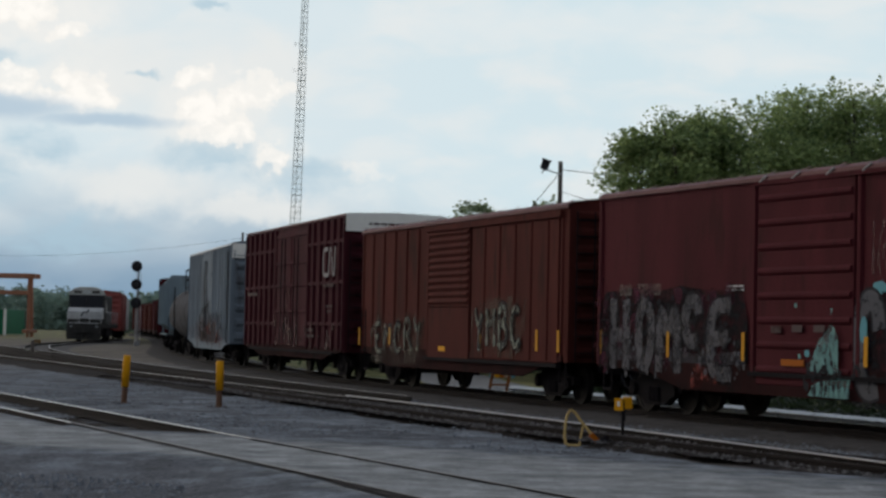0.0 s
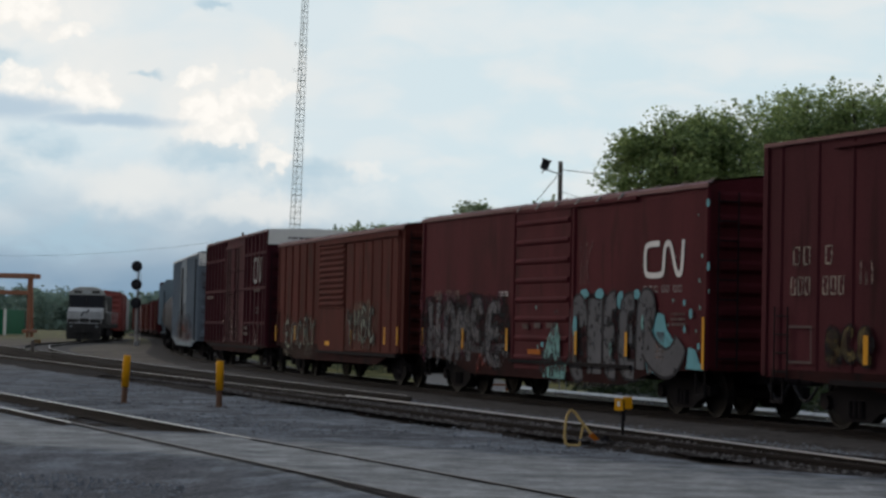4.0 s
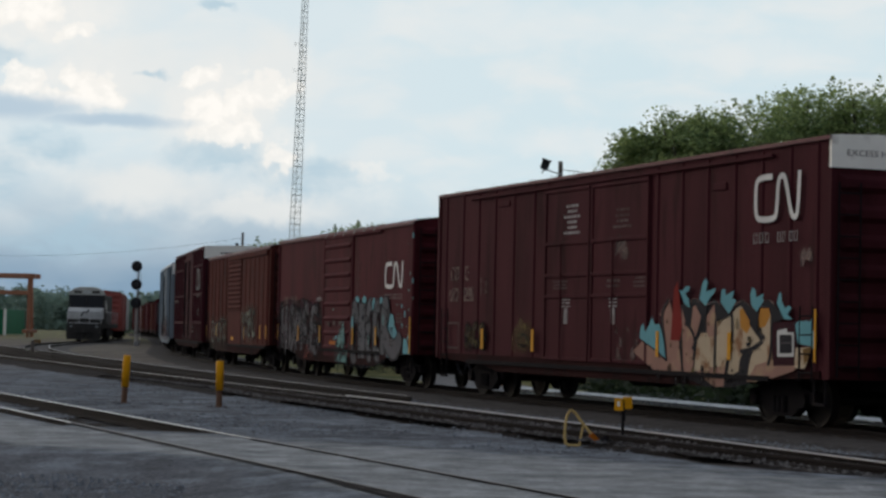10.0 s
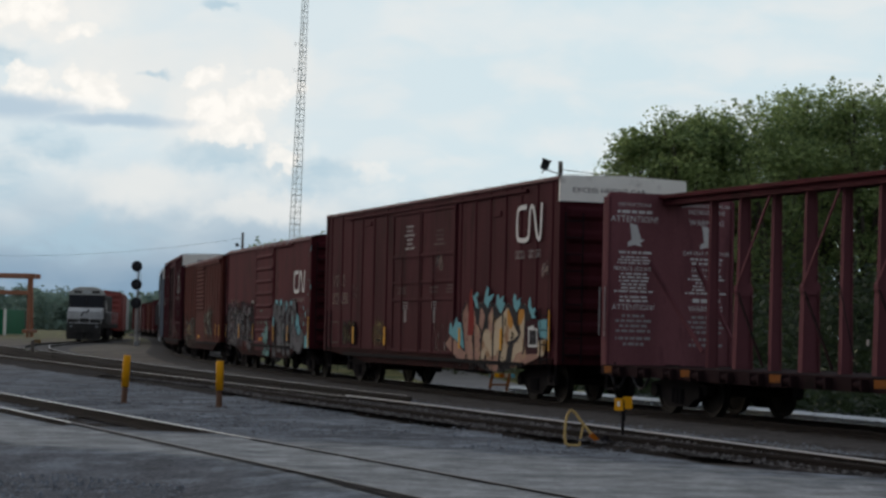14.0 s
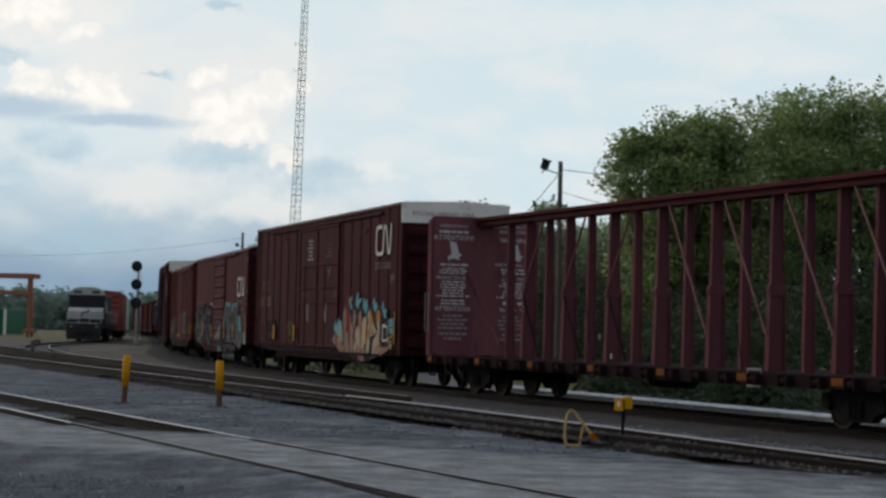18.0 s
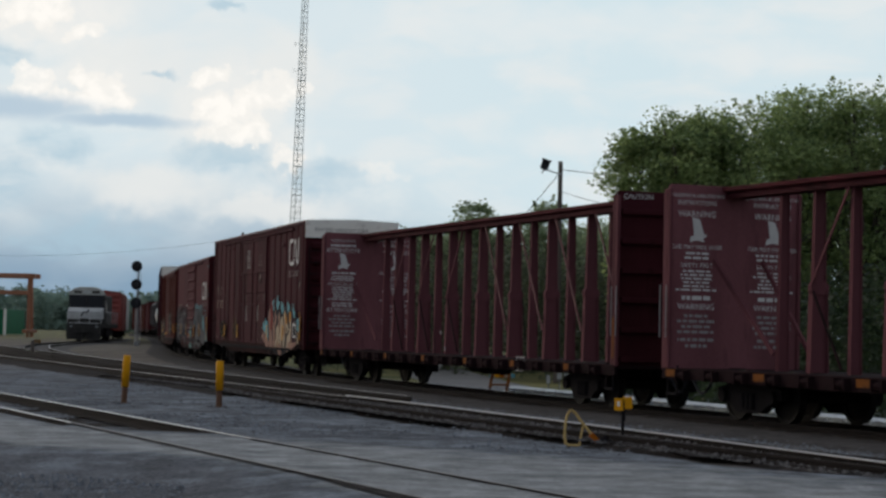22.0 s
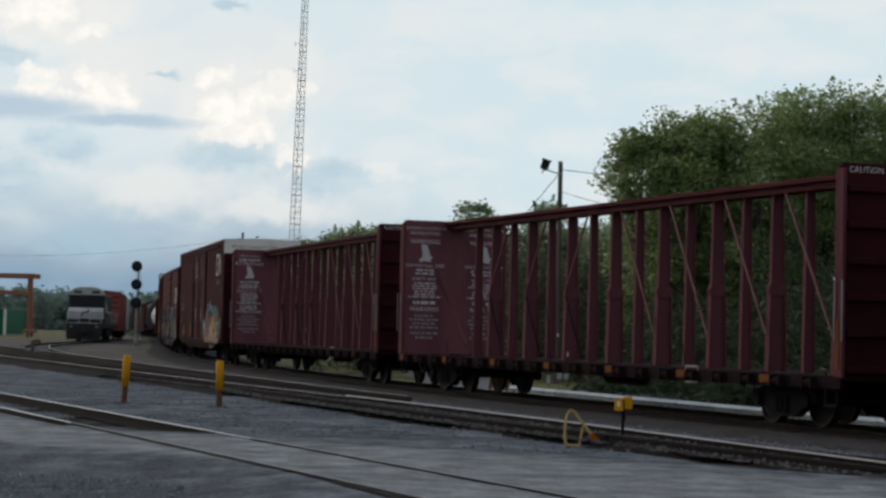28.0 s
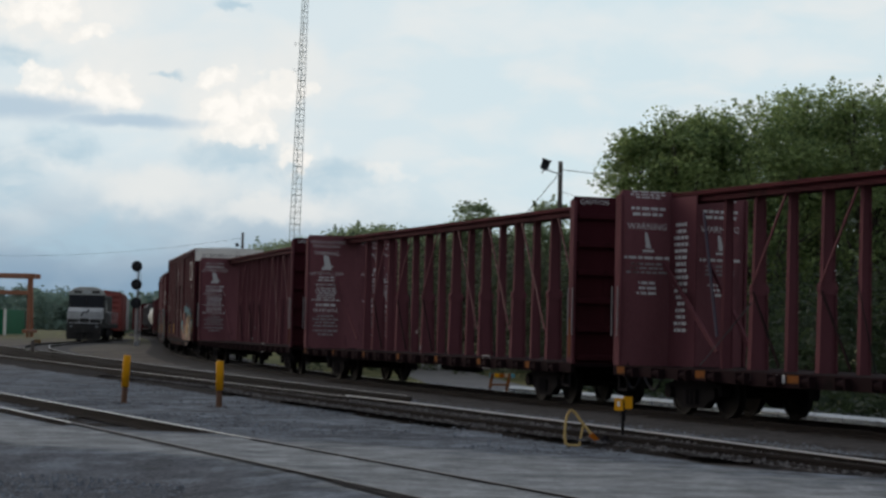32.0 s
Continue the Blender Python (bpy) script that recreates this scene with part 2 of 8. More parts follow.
# paler than the car sides: the light a roof edge catches is painted in
M_ROOF = paint("lit_red_roof_edge", (0.11, 0.038, 0.04), 0.6, wear=(0.07, 0.03, 0.028), worn=0.3, vary=0.25, spec=0.2)
M_BLUEGREY = paint("pale_blue_grey_paint", (0.17, 0.21, 0.23), 0.8, wear=(0.10, 0.105, 0.11), worn=0.3, streak=4, spec=0.0)


def spray(name, col, cover=0.5, scale=3.0, streak=1.0, soft=0.12):
    """Thin sprayed paint that lets the car's own paint through in patches."""
    m = paint(name, col, 0.8, vary=0.3, grain=5, bump=0, spec=0.05)
    n, l = m.node_tree.nodes, m.node_tree.links
    tc, mp, nz = n.new("ShaderNodeTexCoord"), n.new("ShaderNodeMapping"), n.new("ShaderNodeTexNoise")
    mp.inputs["Scale"].default_value = (1, 1, 1 / streak)
    l.new(tc.outputs["Object"], mp.inputs["Vector"])
    l.new(mp.outputs[0], nz.inputs["Vector"])
    nz.inputs["Scale"].default_value, nz.inputs["Detail"].default_value, nz.inputs["Roughness"].default_value = scale, 6, 0.65
    r, clear, mx = n.new("ShaderNodeMapRange"), n.new("ShaderNodeBsdfTransparent"), n.new("ShaderNodeMixShader")
    r.inputs["From Min"].default_value, r.inputs["From Max"].default_value = 0.62 - 0.28 * cover - soft, 0.62 - 0.28 * cover + soft
    l.new(nz.outputs["Fac"], r.inputs["Value"])
    l.new(r.outputs[0], mx.inputs[0])
    l.new(clear.outputs[0], mx.inputs[1])
    l.new(n["Principled BSDF"].outputs[0], mx.inputs[2])
    l.new(mx.outputs[0], n["Material Output"].inputs["Surface"])
    return m


S_PALE = spray("thin_pale_spray", (0.13, 0.11, 0.085), 0.02, 3.5, 3.0, 0.16)
S_PALE_LINE = spray("pale_spray_line", (0.21, 0.21, 0.175), 0.42, 5.0, 1.5, 0.14)
S_DARK = spray("thin_black_spray", (0.012, 0.011, 0.013), 0.6, 4.0, 1.0, 0.14)
S_GREY = spray("thin_grey_spray", (0.07, 0.064, 0.07), 0.5, 2.5, 1.4, 0.16)
S_GREY_LETTER = spray("grey_letter_spray", (0.088, 0.086, 0.092), 0.95, 4.0, 1.0, 0.12)
S_GREY_FAINT = spray("faint_grey_spray", (0.105, 0.099, 0.104), 0.75, 4.5, 1.2, 0.18)
S_TEAL_PALE = spray("pale_teal_spray", (0.13, 0.24, 0.23), 0.6, 4.0, 2.0, 0.14)
S_PLUM = spray("thin_plum_spray", (0.075, 0.018, 0.032), 0.45, 4.0, 1.0, 0.16)
S_RUSTDUST = spray("pale_dust", (0.12, 0.085, 0.07), 0.12, 1.2, 7.0, 0.2)
S_GRIMEDARK = spray("dark_run_off", (0.010, 0.006, 0.006), 0.18, 1.6, 9.0, 0.2)
S_REDDISH = spray("thin_red_spray", (0.13, 0.03, 0.025), 0.5, 5.0, 1.0, 0.14)
S_STENCIL = spray("worn_white_stencil", (0.21, 0.175, 0.15), 0.75, 6.0, 1.0, 0.2)
S_AMBER = spray("thin_amber_spray", (0.12, 0.088, 0.038), 0.3, 5.0, 1.0, 0.14)
S_FADED = spray("thin_faded_spray", (0.14, 0.10, 0.09), 0.4, 5.0, 1.5, 0.16)

M_LEAF = leafy("broad_leaves", (0.11, 0.175, 0.075), (0.36, 0.435, 0.17))
# undergrowth green taken almost to black: the canopy's shade is in the colour
M_LEAF_LOW = leafy("shade_toned_undergrowth_leaves", (0.02, 0.034, 0.018), (0.046, 0.064, 0.03))
# leaf green lightened to carry the haze over the middle distance
M_LEAF_MID = leafy("hazed_feathery_leaves", (0.18, 0.25, 0.14), (0.33, 0.39, 0.22))
# far growth kept paler than the near undergrowth, with haze in the colour
M_LEAF_HEDGE = leafy("haze_muted_hedge_leaves", (0.058, 0.074, 0.044), (0.098, 0.118, 0.066))
# pale and bluish: distance haze is mixed into this leaf colour
M_LEAF_FAR = leafy("haze_tinted_distant_leaves", (0.15, 0.225, 0.195), (0.20, 0.275, 0.22))
M_BARK = paint("bark", (0.07, 0.055, 0.045), 0.95, streak=6, vary=0.35, bump=0.6)

# ---- the tracks' lines ----
# the running track: heading in degrees along its length; it bends away to the right of itself and back
BEND_S = (-130, -20, -10, 0, 10, 20, 30, 40, 50, 60, 70, 80, 92, 105, 150, 190, 230, 270, 300, 330, 480)
BEND_H = (113.9, 113.9, 113.0, 111.8, 110.4, 108.8, 107.0, 105.3, 103.6, 102.0, 100.9, 100.3, 98.4, 97.6, 97.9, 98.6, 100.3, 100.6, 99.5, 98.0, 97.0)
STEP = 0.25
RUN_S = np.arange(-130, 480, STEP)
RUN_H = np.radians(np.interp(RUN_S, BEND_S, BEND_H))
mid_h = (RUN_H[1:] + RUN_H[:-1]) / 2
RUN_X = np.concatenate([[0], np.cumsum(np.cos(mid_h) * STEP)])
RUN_Y = np.concatenate([[0], np.cumsum(np.sin(mid_h) * STEP)])
zero = int(np.argmin(np.abs(RUN_S)))
RUN_X, RUN_Y = RUN_X - RUN_X[zero] + 7.586, RUN_Y - RUN_Y[zero] + 35.84


def on_run(s, off=0.0):
    """Plan place on the running track at length s, off metres to the camera's side."""
    h = float(np.interp(s, RUN_S, RUN_H))
    return Vector((float(np.interp(s, RUN_S, RUN_X)) - math.sin(h) * off, float(np.interp(s, RUN_S, RUN_Y)) + math.cos(h) * off, 0.0))


def by_y(coef, y0, y1, step):
    """A track's centre line as x over y."""
    ys = np.arange(y0, y1 + step / 2, step)
    return [Vector((float(np.polyval(coef, y)), float(y), 0.0)) for y in ys]


LINE_RUN = [on_run(s) for s in np.arange(-100, 470, 2.5)]
LINE_MID = by_y((0.000226, -0.4186, 17.8029), 47, 121, 2.0)


def by_knots(knots, step):
    """A smooth line through (y, x) knots."""
    ky, kx = [k[0] for k in knots], [k[1] for k in knots]
    sl = [(kx[min(i + 1, len(kx) - 1)] - kx[max(i - 1, 0)]) / (ky[min(i + 1, len(ky) - 1)] - ky[max(i - 1, 0)]) for i in range(len(ky))]
    out, y = [], ky[0]
    while y <= ky[-1] + 1e-6:
        i = max(k for k in range(len(ky) - 1) if ky[k] <= y)
        h = ky[i + 1] - ky[i]
        t = (y - ky[i]) / h
        x = (2 * t ** 3 - 3 * t * t + 1) * kx[i] + (t ** 3 - 2 * t * t + t) * h * sl[i] + (3 * t * t - 2 * t ** 3) * kx[i + 1] + (t ** 3 - t * t) * h * sl[i + 1]
        out.append(Vector((x, y, 0.0)))
        y += step
    return out


LEAD_KNOTS = ((-10, 20.0), (8, 13.0), (26, 6.5), (34, 3.75), (42, 0.85), (50, -2.2), (60, -5.6), (72, -9.5), (86, -14.0), (104, -19.5), (124, -24.5), (148, -28.7), (176, -30.9), (205, -33.65), (240, -38.2))
LINE_LEAD = by_knots(LEAD_KNOTS, 2.0)
LINE_BRANCH = by_knots(((98, -17.9), (112, -22.6), (126, -27.2), (140, -32.0), (172, -44.0), (210, -60.0)), 2.0)
LINE_FORE = by_y((-0.4327, 8.86), -10, 120, 2.0)


def normals(line):
    out = []
    for i in range(len(line)):
        d = line[min(i + 1, len(line) - 1)] - line[max(i - 1, 0)]
        out.append(Vector((-d.y, d.x, 0)).normalized())
    return out


def sweep(bm, line, outline, closed=False):
    """Carries an outline (side, height) along a line."""
    hull(bm, [[p + n * a + Vector((0, 0, z)) for a, z in outline] for p, n in zip(line, normals(line))], shut=closed, caps=closed)


RAIL_OUT = ((-0.075, -0.17), (-0.075, -0.155), (-0.012, -0.135), (-0.012, -0.045), (-0.036, -0.035), (-0.036, -0.004),
            (0.036, -0.004), (0.036, -0.035), (0.012, -0.045), (0.012, -0.135), (0.075, -0.155), (0.075, -0.17))


def near_run(x, y):
    """Signed distance from the running track, positive behind it."""
    i = int(np.argmin((RUN_X - x) ** 2 + (RUN_Y - y) ** 2))
    h = RUN_H[i]
    return (x - RUN_X[i]) * math.sin(h) - (y - RUN_Y[i]) * math.cos(h)


def lay_track(name, line, label, bed=M_BALLAST, bed_top=-0.10, half=2.0, heads=(M_RAILTOP, M_RAILTOP), sink=0.0, far_from=-999):
    """heads: the running surface of the far and of the near rail."""
    tr = tagged(new(name), label, "railway track", kind="structure")
    bm = bmesh.new()
    rag = random.Random(name)
    hull(bm, [[p + n * (a + rag.uniform(-.25, .25) * (abs(a) > half)) + Vector((0, 0, z - sink)) for a, z in ((-half - 0.7, -0.33), (-half, bed_top - 0.02), (-1.2, bed_top), (0, bed_top), (1.2, bed_top), (half, bed_top - 0.02), (half + 0.7, -0.33))]
              for p, n in zip(line, normals(line))])
    part("ballast_bed", done(bm), bed, tr)
    for side, head in ((-0.7525, heads[0]), (0.7525, heads[1])):
        bm, full = bmesh.new(), line
        if side < 0:
            line = [p for p in full if p.y >= far_from]
            if len(line) < 2:
                bm.free()
                line = full
                continue
        sweep(bm, line, [(a + side, z) for a, z in RAIL_OUT], closed=True)
        rl = part("rail", done(bm), M_RAILSIDE, tr)
        bm = bmesh.new()
        sweep(bm, line, [(side - 0.034, -0.0045), (side - 0.030, 0.0), (side + 0.030, 0.0), (side + 0.034, -0.0045)])
        part("rail_head", done(bm), head, rl, "polished steel running surface" if head in (M_RAILTOP, M_RAILSEMI) else "dull brown running surface")
        line = full
    return tr


def lay_ties(track, line, y0, y1, top):
    """Timber ties under the stretch that the camera sees best."""
    first, left = None, 0.0
    for p, q in zip(line, line[1:]):
        d = (q - p).length
        while left < d:
            c = p.lerp(q, left / d)
            left += 0.55
            if not y0 < c.y < y1:
                continue
            at = Matrix.Translation((c.x, c.y, top + random.uniform(-0.012, 0.008))) @ Matrix.Rotation(math.atan2(q.y - p.y, q.x - p.x) + random.uniform(-.02, .02), 4, "Z")
            if first is None:
                first = part("tie", bx(-0.115, 0.115, -1.29, 1.29, -0.16, 0.0, 0.012), M_TIE, track, at=at)
            else:
                same("tie", first, track, at)
        left -= d


def smoothstep(a, b, v):
    k = min(1.0, max(0.0, (v - a) / (b - a)))
    return k * k * (3 - 2 * k)


# ---- ground: one sheet to the horizon, gravel in the yard, grass and a sunk verge behind the running track ----
def dark_at(x, y):
    """Two darker patches in the near gravel."""
    return 0.55 * smoothstep(3.6, 0.8, math.hypot((x + 4.2) * 0.8, (y - 20.0) * 0.36)) + 0.7 * smoothstep(2.6, 0.4, math.hypot((x - 3.6) * 1.1, (y - 17.0) * 0.5))


def ground_material():
    m = bpy.data.materials.new("yard_ground")
    m.use_nodes = True
    n, l = m.node_tree.nodes, m.node_tree.links
    b = n["Principled BSDF"]
    tc, at = n.new("ShaderNodeTexCoord"), n.new("ShaderNodeAttribute")
    at.attribute_name = "green"

    def nz(scale, detail=5):
        t = n.new("ShaderNodeTexNoise")
        t.inputs["Scale"].default_value, t.inputs["Detail"].default_value = scale, detail
        l.new(tc.outputs["Object"], t.inputs["Vector"])
        return t.outputs["Fac"]

    def ramp(fac, a, b_, c0, c1):
        r = n.new("ShaderNodeValToRGB")
        r.color_ramp.elements[0].position, r.color_ramp.elements[1].position = a, b_
        r.color_ramp.elements[0].color, r.color_ramp.elements[1].color = (*c0, 1), (*c1, 1)
        l.new(fac, r.inputs["Fac"])
        return r.outputs["Color"]

    def mix(f, a, b_):
        x = n.new("ShaderNodeMix")
        x.data_type = "RGBA"
        l.new(f, x.inputs["Factor"])
        l.new(a, x.inputs["A"])
        l.new(b_, x.inputs["B"])
        return x.outputs["Result"]

    fine = nz(17, 6)
    stones = ramp(fine, 0.32, 0.72, (0.028, 0.031, 0.039), (0.192, 0.214, 0.248))
    broad = ramp(nz(0.7, 9), 0.38, 0.64, (0.032, 0.036, 0.044), (0.152, 0.17, 0.195))
    c = n.new("ShaderNodeMix")
    c.data_type = "RGBA"
    c.inputs["Factor"].default_value = 0.55
    l.new(stones, c.inputs["A"])
    l.new(broad, c.inputs["B"])
    gravel = c.outputs["Result"]

    def mottle(colour, low, high):
        r, x = n.new("ShaderNodeMapRange"), n.new("ShaderNodeMix")
        r.inputs["From Min"].default_value, r.inputs["From Max"].default_value = 0.36, 0.66
        r.inputs["To Min"].default_value, r.inputs["To Max"].default_value = low, high
        l.new(nz(2.3, 8), r.inputs["Value"])
        x.data_type, x.blend_type = "RGBA", "MULTIPLY"
        x.inputs["Factor"].default_value = 1.0
        l.new(colour, x.inputs["A"])
        l.new(r.outputs[0], x.inputs["B"])
        return x.outputs["Result"]

    gravel = mottle(gravel, 0.5, 1.35)
    oil = n.new("ShaderNodeAttribute")
    oil.attribute_name = "oil"
    o1, o2 = n.new("ShaderNodeMath"), n.new("ShaderNodeMapRange")
    o1.operation = "ADD"
    l.new(oil.outputs["Fac"], o1.inputs[0])
    l.new(nz(1.3, 7), o1.inputs[1])
    o2.inputs["From Min"].default_value, o2.inputs["From Max"].default_value = 0.75, 1.15
    l.new(o1.outputs[0], o2.inputs["Value"])
    gravel = mix(o2.outputs[0], gravel, ramp(fine, 0.3, 0.75, (0.018, 0.019, 0.024), (0.115, 0.122, 0.142)))
    worn = n.new("ShaderNodeAttribute")
    worn.attribute_name = "paved"
    slab = mix(nz(9, 4), ramp(nz(1.1), 0.34, 0.66, (0.12, 0.126, 0.131), (0.335, 0.347, 0.35)), ramp(fine, 0.3, 0.7, (0.09, 0.095, 0.10), (0.30, 0.312, 0.314)))
    slab = mottle(slab, 0.68, 1.14)
    f0 = n.new("ShaderNodeMath")
    f0.operation = "ADD"
    l.new(worn.outputs["Fac"], f0.inputs[0])
    l.new(nz(1.6, 6), f0.inputs[1])
    s0 = n.new("ShaderNodeMapRange")
    s0.inputs["From Min"].default_value, s0.inputs["From Max"].default_value = 0.8, 1.15
    l.new(f0.outputs[0], s0.inputs["Value"])
    gravel = mix(s0.outputs[0], gravel, slab)
    brown = ramp(nz(0.35), 0.3, 0.7, (0.052, 0.045, 0.041), (0.145, 0.122, 0.102))
    s1 = n.new("ShaderNodeMapRange")
    s1.inputs["From Min"].default_value, s1.inputs["From Max"].default_value = 0.05, 0.30
    l.new(at.outputs["Fac"], s1.inputs["Value"])
    gravel = mix(s1.outputs[0], gravel, brown)
    grass = ramp(nz(0.22), 0.35, 0.68, (0.075, 0.085, 0.03), (0.19, 0.17, 0.065))
    f = n.new("ShaderNodeMath")
    f.operation = "ADD"
    l.new(at.outputs["Fac"], f.inputs[0])
    l.new(nz(0.8), f.inputs[1])
    st = n.new("ShaderNodeMapRange")
    st.inputs["From Min"].default_value, st.inputs["From Max"].default_value = 0.95, 1.1
    l.new(f.outputs[0], st.inputs["Value"])
    l.new(mix(st.outputs[0], gravel, grass), b.inputs["Base Color"])
    b.inputs["Roughness"].default_value = 0.95
    b.inputs["Specular IOR Level"].default_value = 0.2
    bp = n.new("ShaderNodeBump")
    bp.inputs["Strength"].default_value, bp.inputs["Distance"].default_value = 0.8, 0.03
    l.new(fine, bp.inputs["Height"])
    l.new(bp.outputs[0], b.inputs["Normal"])
    return m


M_GROUND = ground_material()


def build_ground():
    def axis(lo, hi, fine_lo, fine_hi, step):
        a = list(np.arange(fine_lo, fine_hi + step, step))
        w = step
        while a[-1] < hi:
            w *= 1.35
            a.append(a[-1] + w)
        w = step
        while a[0] > lo:
            w *= 1.35
            a.insert(0, a[0] - w)
        return a
    xs, ys = axis(-3500, 3500, -50, 45, 1.0), axis(-1500, 4500, 4, 130, 1.0)
    me = bpy.data.meshes.new("ground")
    vs, green, oil = [], [], []
    for y in ys:
        for x in xs:
            inside = -110 < x < 110 and -80 < y < 320
            d = near_run(x, y) if inside else (50.0 if x > -0.12 * y else -20)
            z = -0.19 - 0.75 * smoothstep(2.9, 5.2, d)
            if inside and d < 2.5:
                z += 0.035 * noise.noise((x * 0.5, y * 0.5, 0)) + 0.02 * noise.noise((x * 1.7, y * 1.7, 3))
            vs.append((x, y, z))
            g = smoothstep(2.6, 3.6, d) * 0.75
            if d < 2.5 and y > 60:
                g = 0.36 * smoothstep(60, 110, y) + 0.22 * smoothstep(140, 260, y)
            green.append(g)
            oil.append(dark_at(x, y))
    nx = len(xs)
    fs = [(j * nx + i, j * nx + i + 1, (j + 1) * nx + i + 1, (j + 1) * nx + i) for j in range(len(ys) - 1) for i in range(nx - 1)]
    me.from_pydata(vs, [], fs)
    a = me.attributes.new("green", "FLOAT", "POINT")
    a.data.foreach_set("value", green)
    me.attributes.new("oil", "FLOAT", "POINT").data.foreach_set("value", oil)
    me.materials.append(M_GROUND)
    for f in me.polygons:
        f.use_smooth = True
    return tagged(new("ground", me), "grey gravel yard with rough grass beyond the tracks", "ground", kind="structure")


build_ground()

# pavement: a worn road along and over the front track
def build_road():
    far = [(-30, 87.6), (-13.6, 49.7), (-9.6, 40.5), (-5.62, 31.3), (-4.8, 30.3), (-3.3, 29.6), (-2.4, 28.9), (0.1, 27.4), (2.4, 25.6), (5.0, 23.2), (12, 16.0), (20, 6)]
    near = [(-40, 80), (-20, 46), (-13, 36), (-7, 27.3), (-4.8, 25.3), (-3.6, 24.7), (-2.6, 23.6), (-1.4, 20.8), (-0.4, 17.5), (1.2, 13.0), (4.0, 8.0), (8, 2)]
    vs, fs, paved, oil = [], [], [], []
    us = (-0.16, -0.06, 0.0, 0.08, 0.3, 0.55, 0.8, 0.95, 1.1, 1.45)
    row = 0
    for k in range(len(far) - 1):
        for i in range(6):
            t = i / 6
            f, q = Vector(far[k]).lerp(Vector(far[k + 1]), t), Vector(near[k]).lerp(Vector(near[k + 1]), t)
            for u in us:
                p = f.lerp(q, u)
                out = max(0.0, -u, u - 1.0)
                z = -0.014 - min(0.19, out * (1.6 if u < 0 else 0.43)) + 0.012 * noise.noise((p.x, p.y, 7))
                on_track = k < 3 and u <= 0.0
                vs.append((p.x, p.y, z - 0.25 * on_track))
                # pavement grows darker towards the right
                oil.append(dark_at(p.x, p.y) if out > 0 else 0.35 * smoothstep(2.0, 6.5, p.x))
                paved.append(0.0 if out > 0 or on_track else min(1.0, 0.30 + 4 * min(u, 1 - u)) * 0.75)
            row += 1
    n = len(us)
    fs = [(j * n + i, j * n + i + 1, (j + 1) * n + i + 1, (j + 1) * n + i) for j in range(row - 1) for i in range(n - 1)]
    me = bpy.data.meshes.new("road")
    me.from_pydata(vs, [], fs)
    me.attributes.new("paved", "FLOAT", "POINT").data.foreach_set("value", paved)
    me.attributes.new("oil", "FLOAT", "POINT").data.foreach_set("value", oil)
    me.materials.append(M_GROUND)
    for p in me.polygons:
        p.use_smooth = True
    return tagged(new("road", me), "worn pale grey pavement crossing the front track", "road", kind="structure")


build_road()


def build_stones():
    """Loose stones on the near gravel, thick in patches."""
    rs = np.random.RandomState(3)
    n = 60000
    y = 15 + 48 * rs.uniform(0, 1, n) ** 1.5
    x = rs.uniform(-0.24, 0.24, n) * y
    patch = np.sin(x * 1.3 + 0.9 * np.sin(y * 0.7)) + np.sin(y * 0.9 + 1.3 * np.sin(x * 0.6 + 2)) + rs.uniform(-1.6, 1.6, n)
    keep = patch > 0.1
    x, y = x[keep], y[keep]
    n = len(x)
    r = 0.012 + 0.042 * rs.uniform(0, 1, n) ** 3
    base = np.array(((1, 0, 0), (-1, 0, 0), (0, 1, 0), (0, -1, 0), (0, 0, 0.7), (0, 0, -0.7)), float)
    jit = rs.uniform(0.6, 1.3, (n, 6, 1))
    cs = np.stack([x, y, np.full(n, -0.178)], axis=1)
    v = (cs[:, None, :] + base[None] * jit * r[:, None, None]).reshape(-1, 3)
    tri = np.array(((0, 2, 4), (2, 1, 4), (1, 3, 4), (3, 0, 4)))
    f = (tri[None] + 6 * np.arange(n)[:, None, None]).reshape(-1, 3)
    me = bpy.data.meshes.new("gravel")
    me.from_pydata(v.tolist(), [], f.tolist())
    me.materials.append(M_STONE)
    tagged(new("gravel", me), "scattered loose grey stones", "gravel", kind="stuff")


M_STONE = paint("loose_stone", (0.13, 0.142, 0.16), 0.95, wear=(0.036, 0.037, 0.042), worn=0.5, grain=9, vary=0.6)
build_stones()
# dirty ballast, blackened further to hold the shade beside the rails
M_OILSHADE = paint("oil_shade_ballast", (0.018, 0.015, 0.014), 0.95, wear=(0.046, 0.038, 0.036), worn=0.45, grain=9, bump=0.9, vary=0.4, spec=0.05)
# the running bed uses darker stone, with the train's shade in its colour
T_RUN = lay_track("track_1", LINE_RUN, "curving track with the moving train on dark ballast", M_BALLAST_DARK, heads=(M_RAILTOP, M_RAILSIDE))
T_LEAD = lay_track("track_2", LINE_LEAD, "lead track with one polished rail on grey ballast", M_BALLAST_GREY, heads=(M_RAILSEMI, M_RAILSIDE), bed_top=-0.145, far_from=47)
LINE_SPUR = by_knots(((-6, 18.5), (8, 13.2), (26, 5.78), (33.5, 2.68), (37.65, 0.98), (44, -1.35), (50, -3.6), (56, -5.42), (62, -7.98), (68, -10.5)), 1.5)
T_SPUR = lay_track("track_6", LINE_SPUR, "rusty turnout rail on dirty, shade-darkened ballast beside the lead track", M_OILSHADE, half=0.95, heads=(M_RAILDULL, M_RAILSIDE), sink=-0.012, far_from=200)
rag = random.Random(12)
bm = bmesh.new()
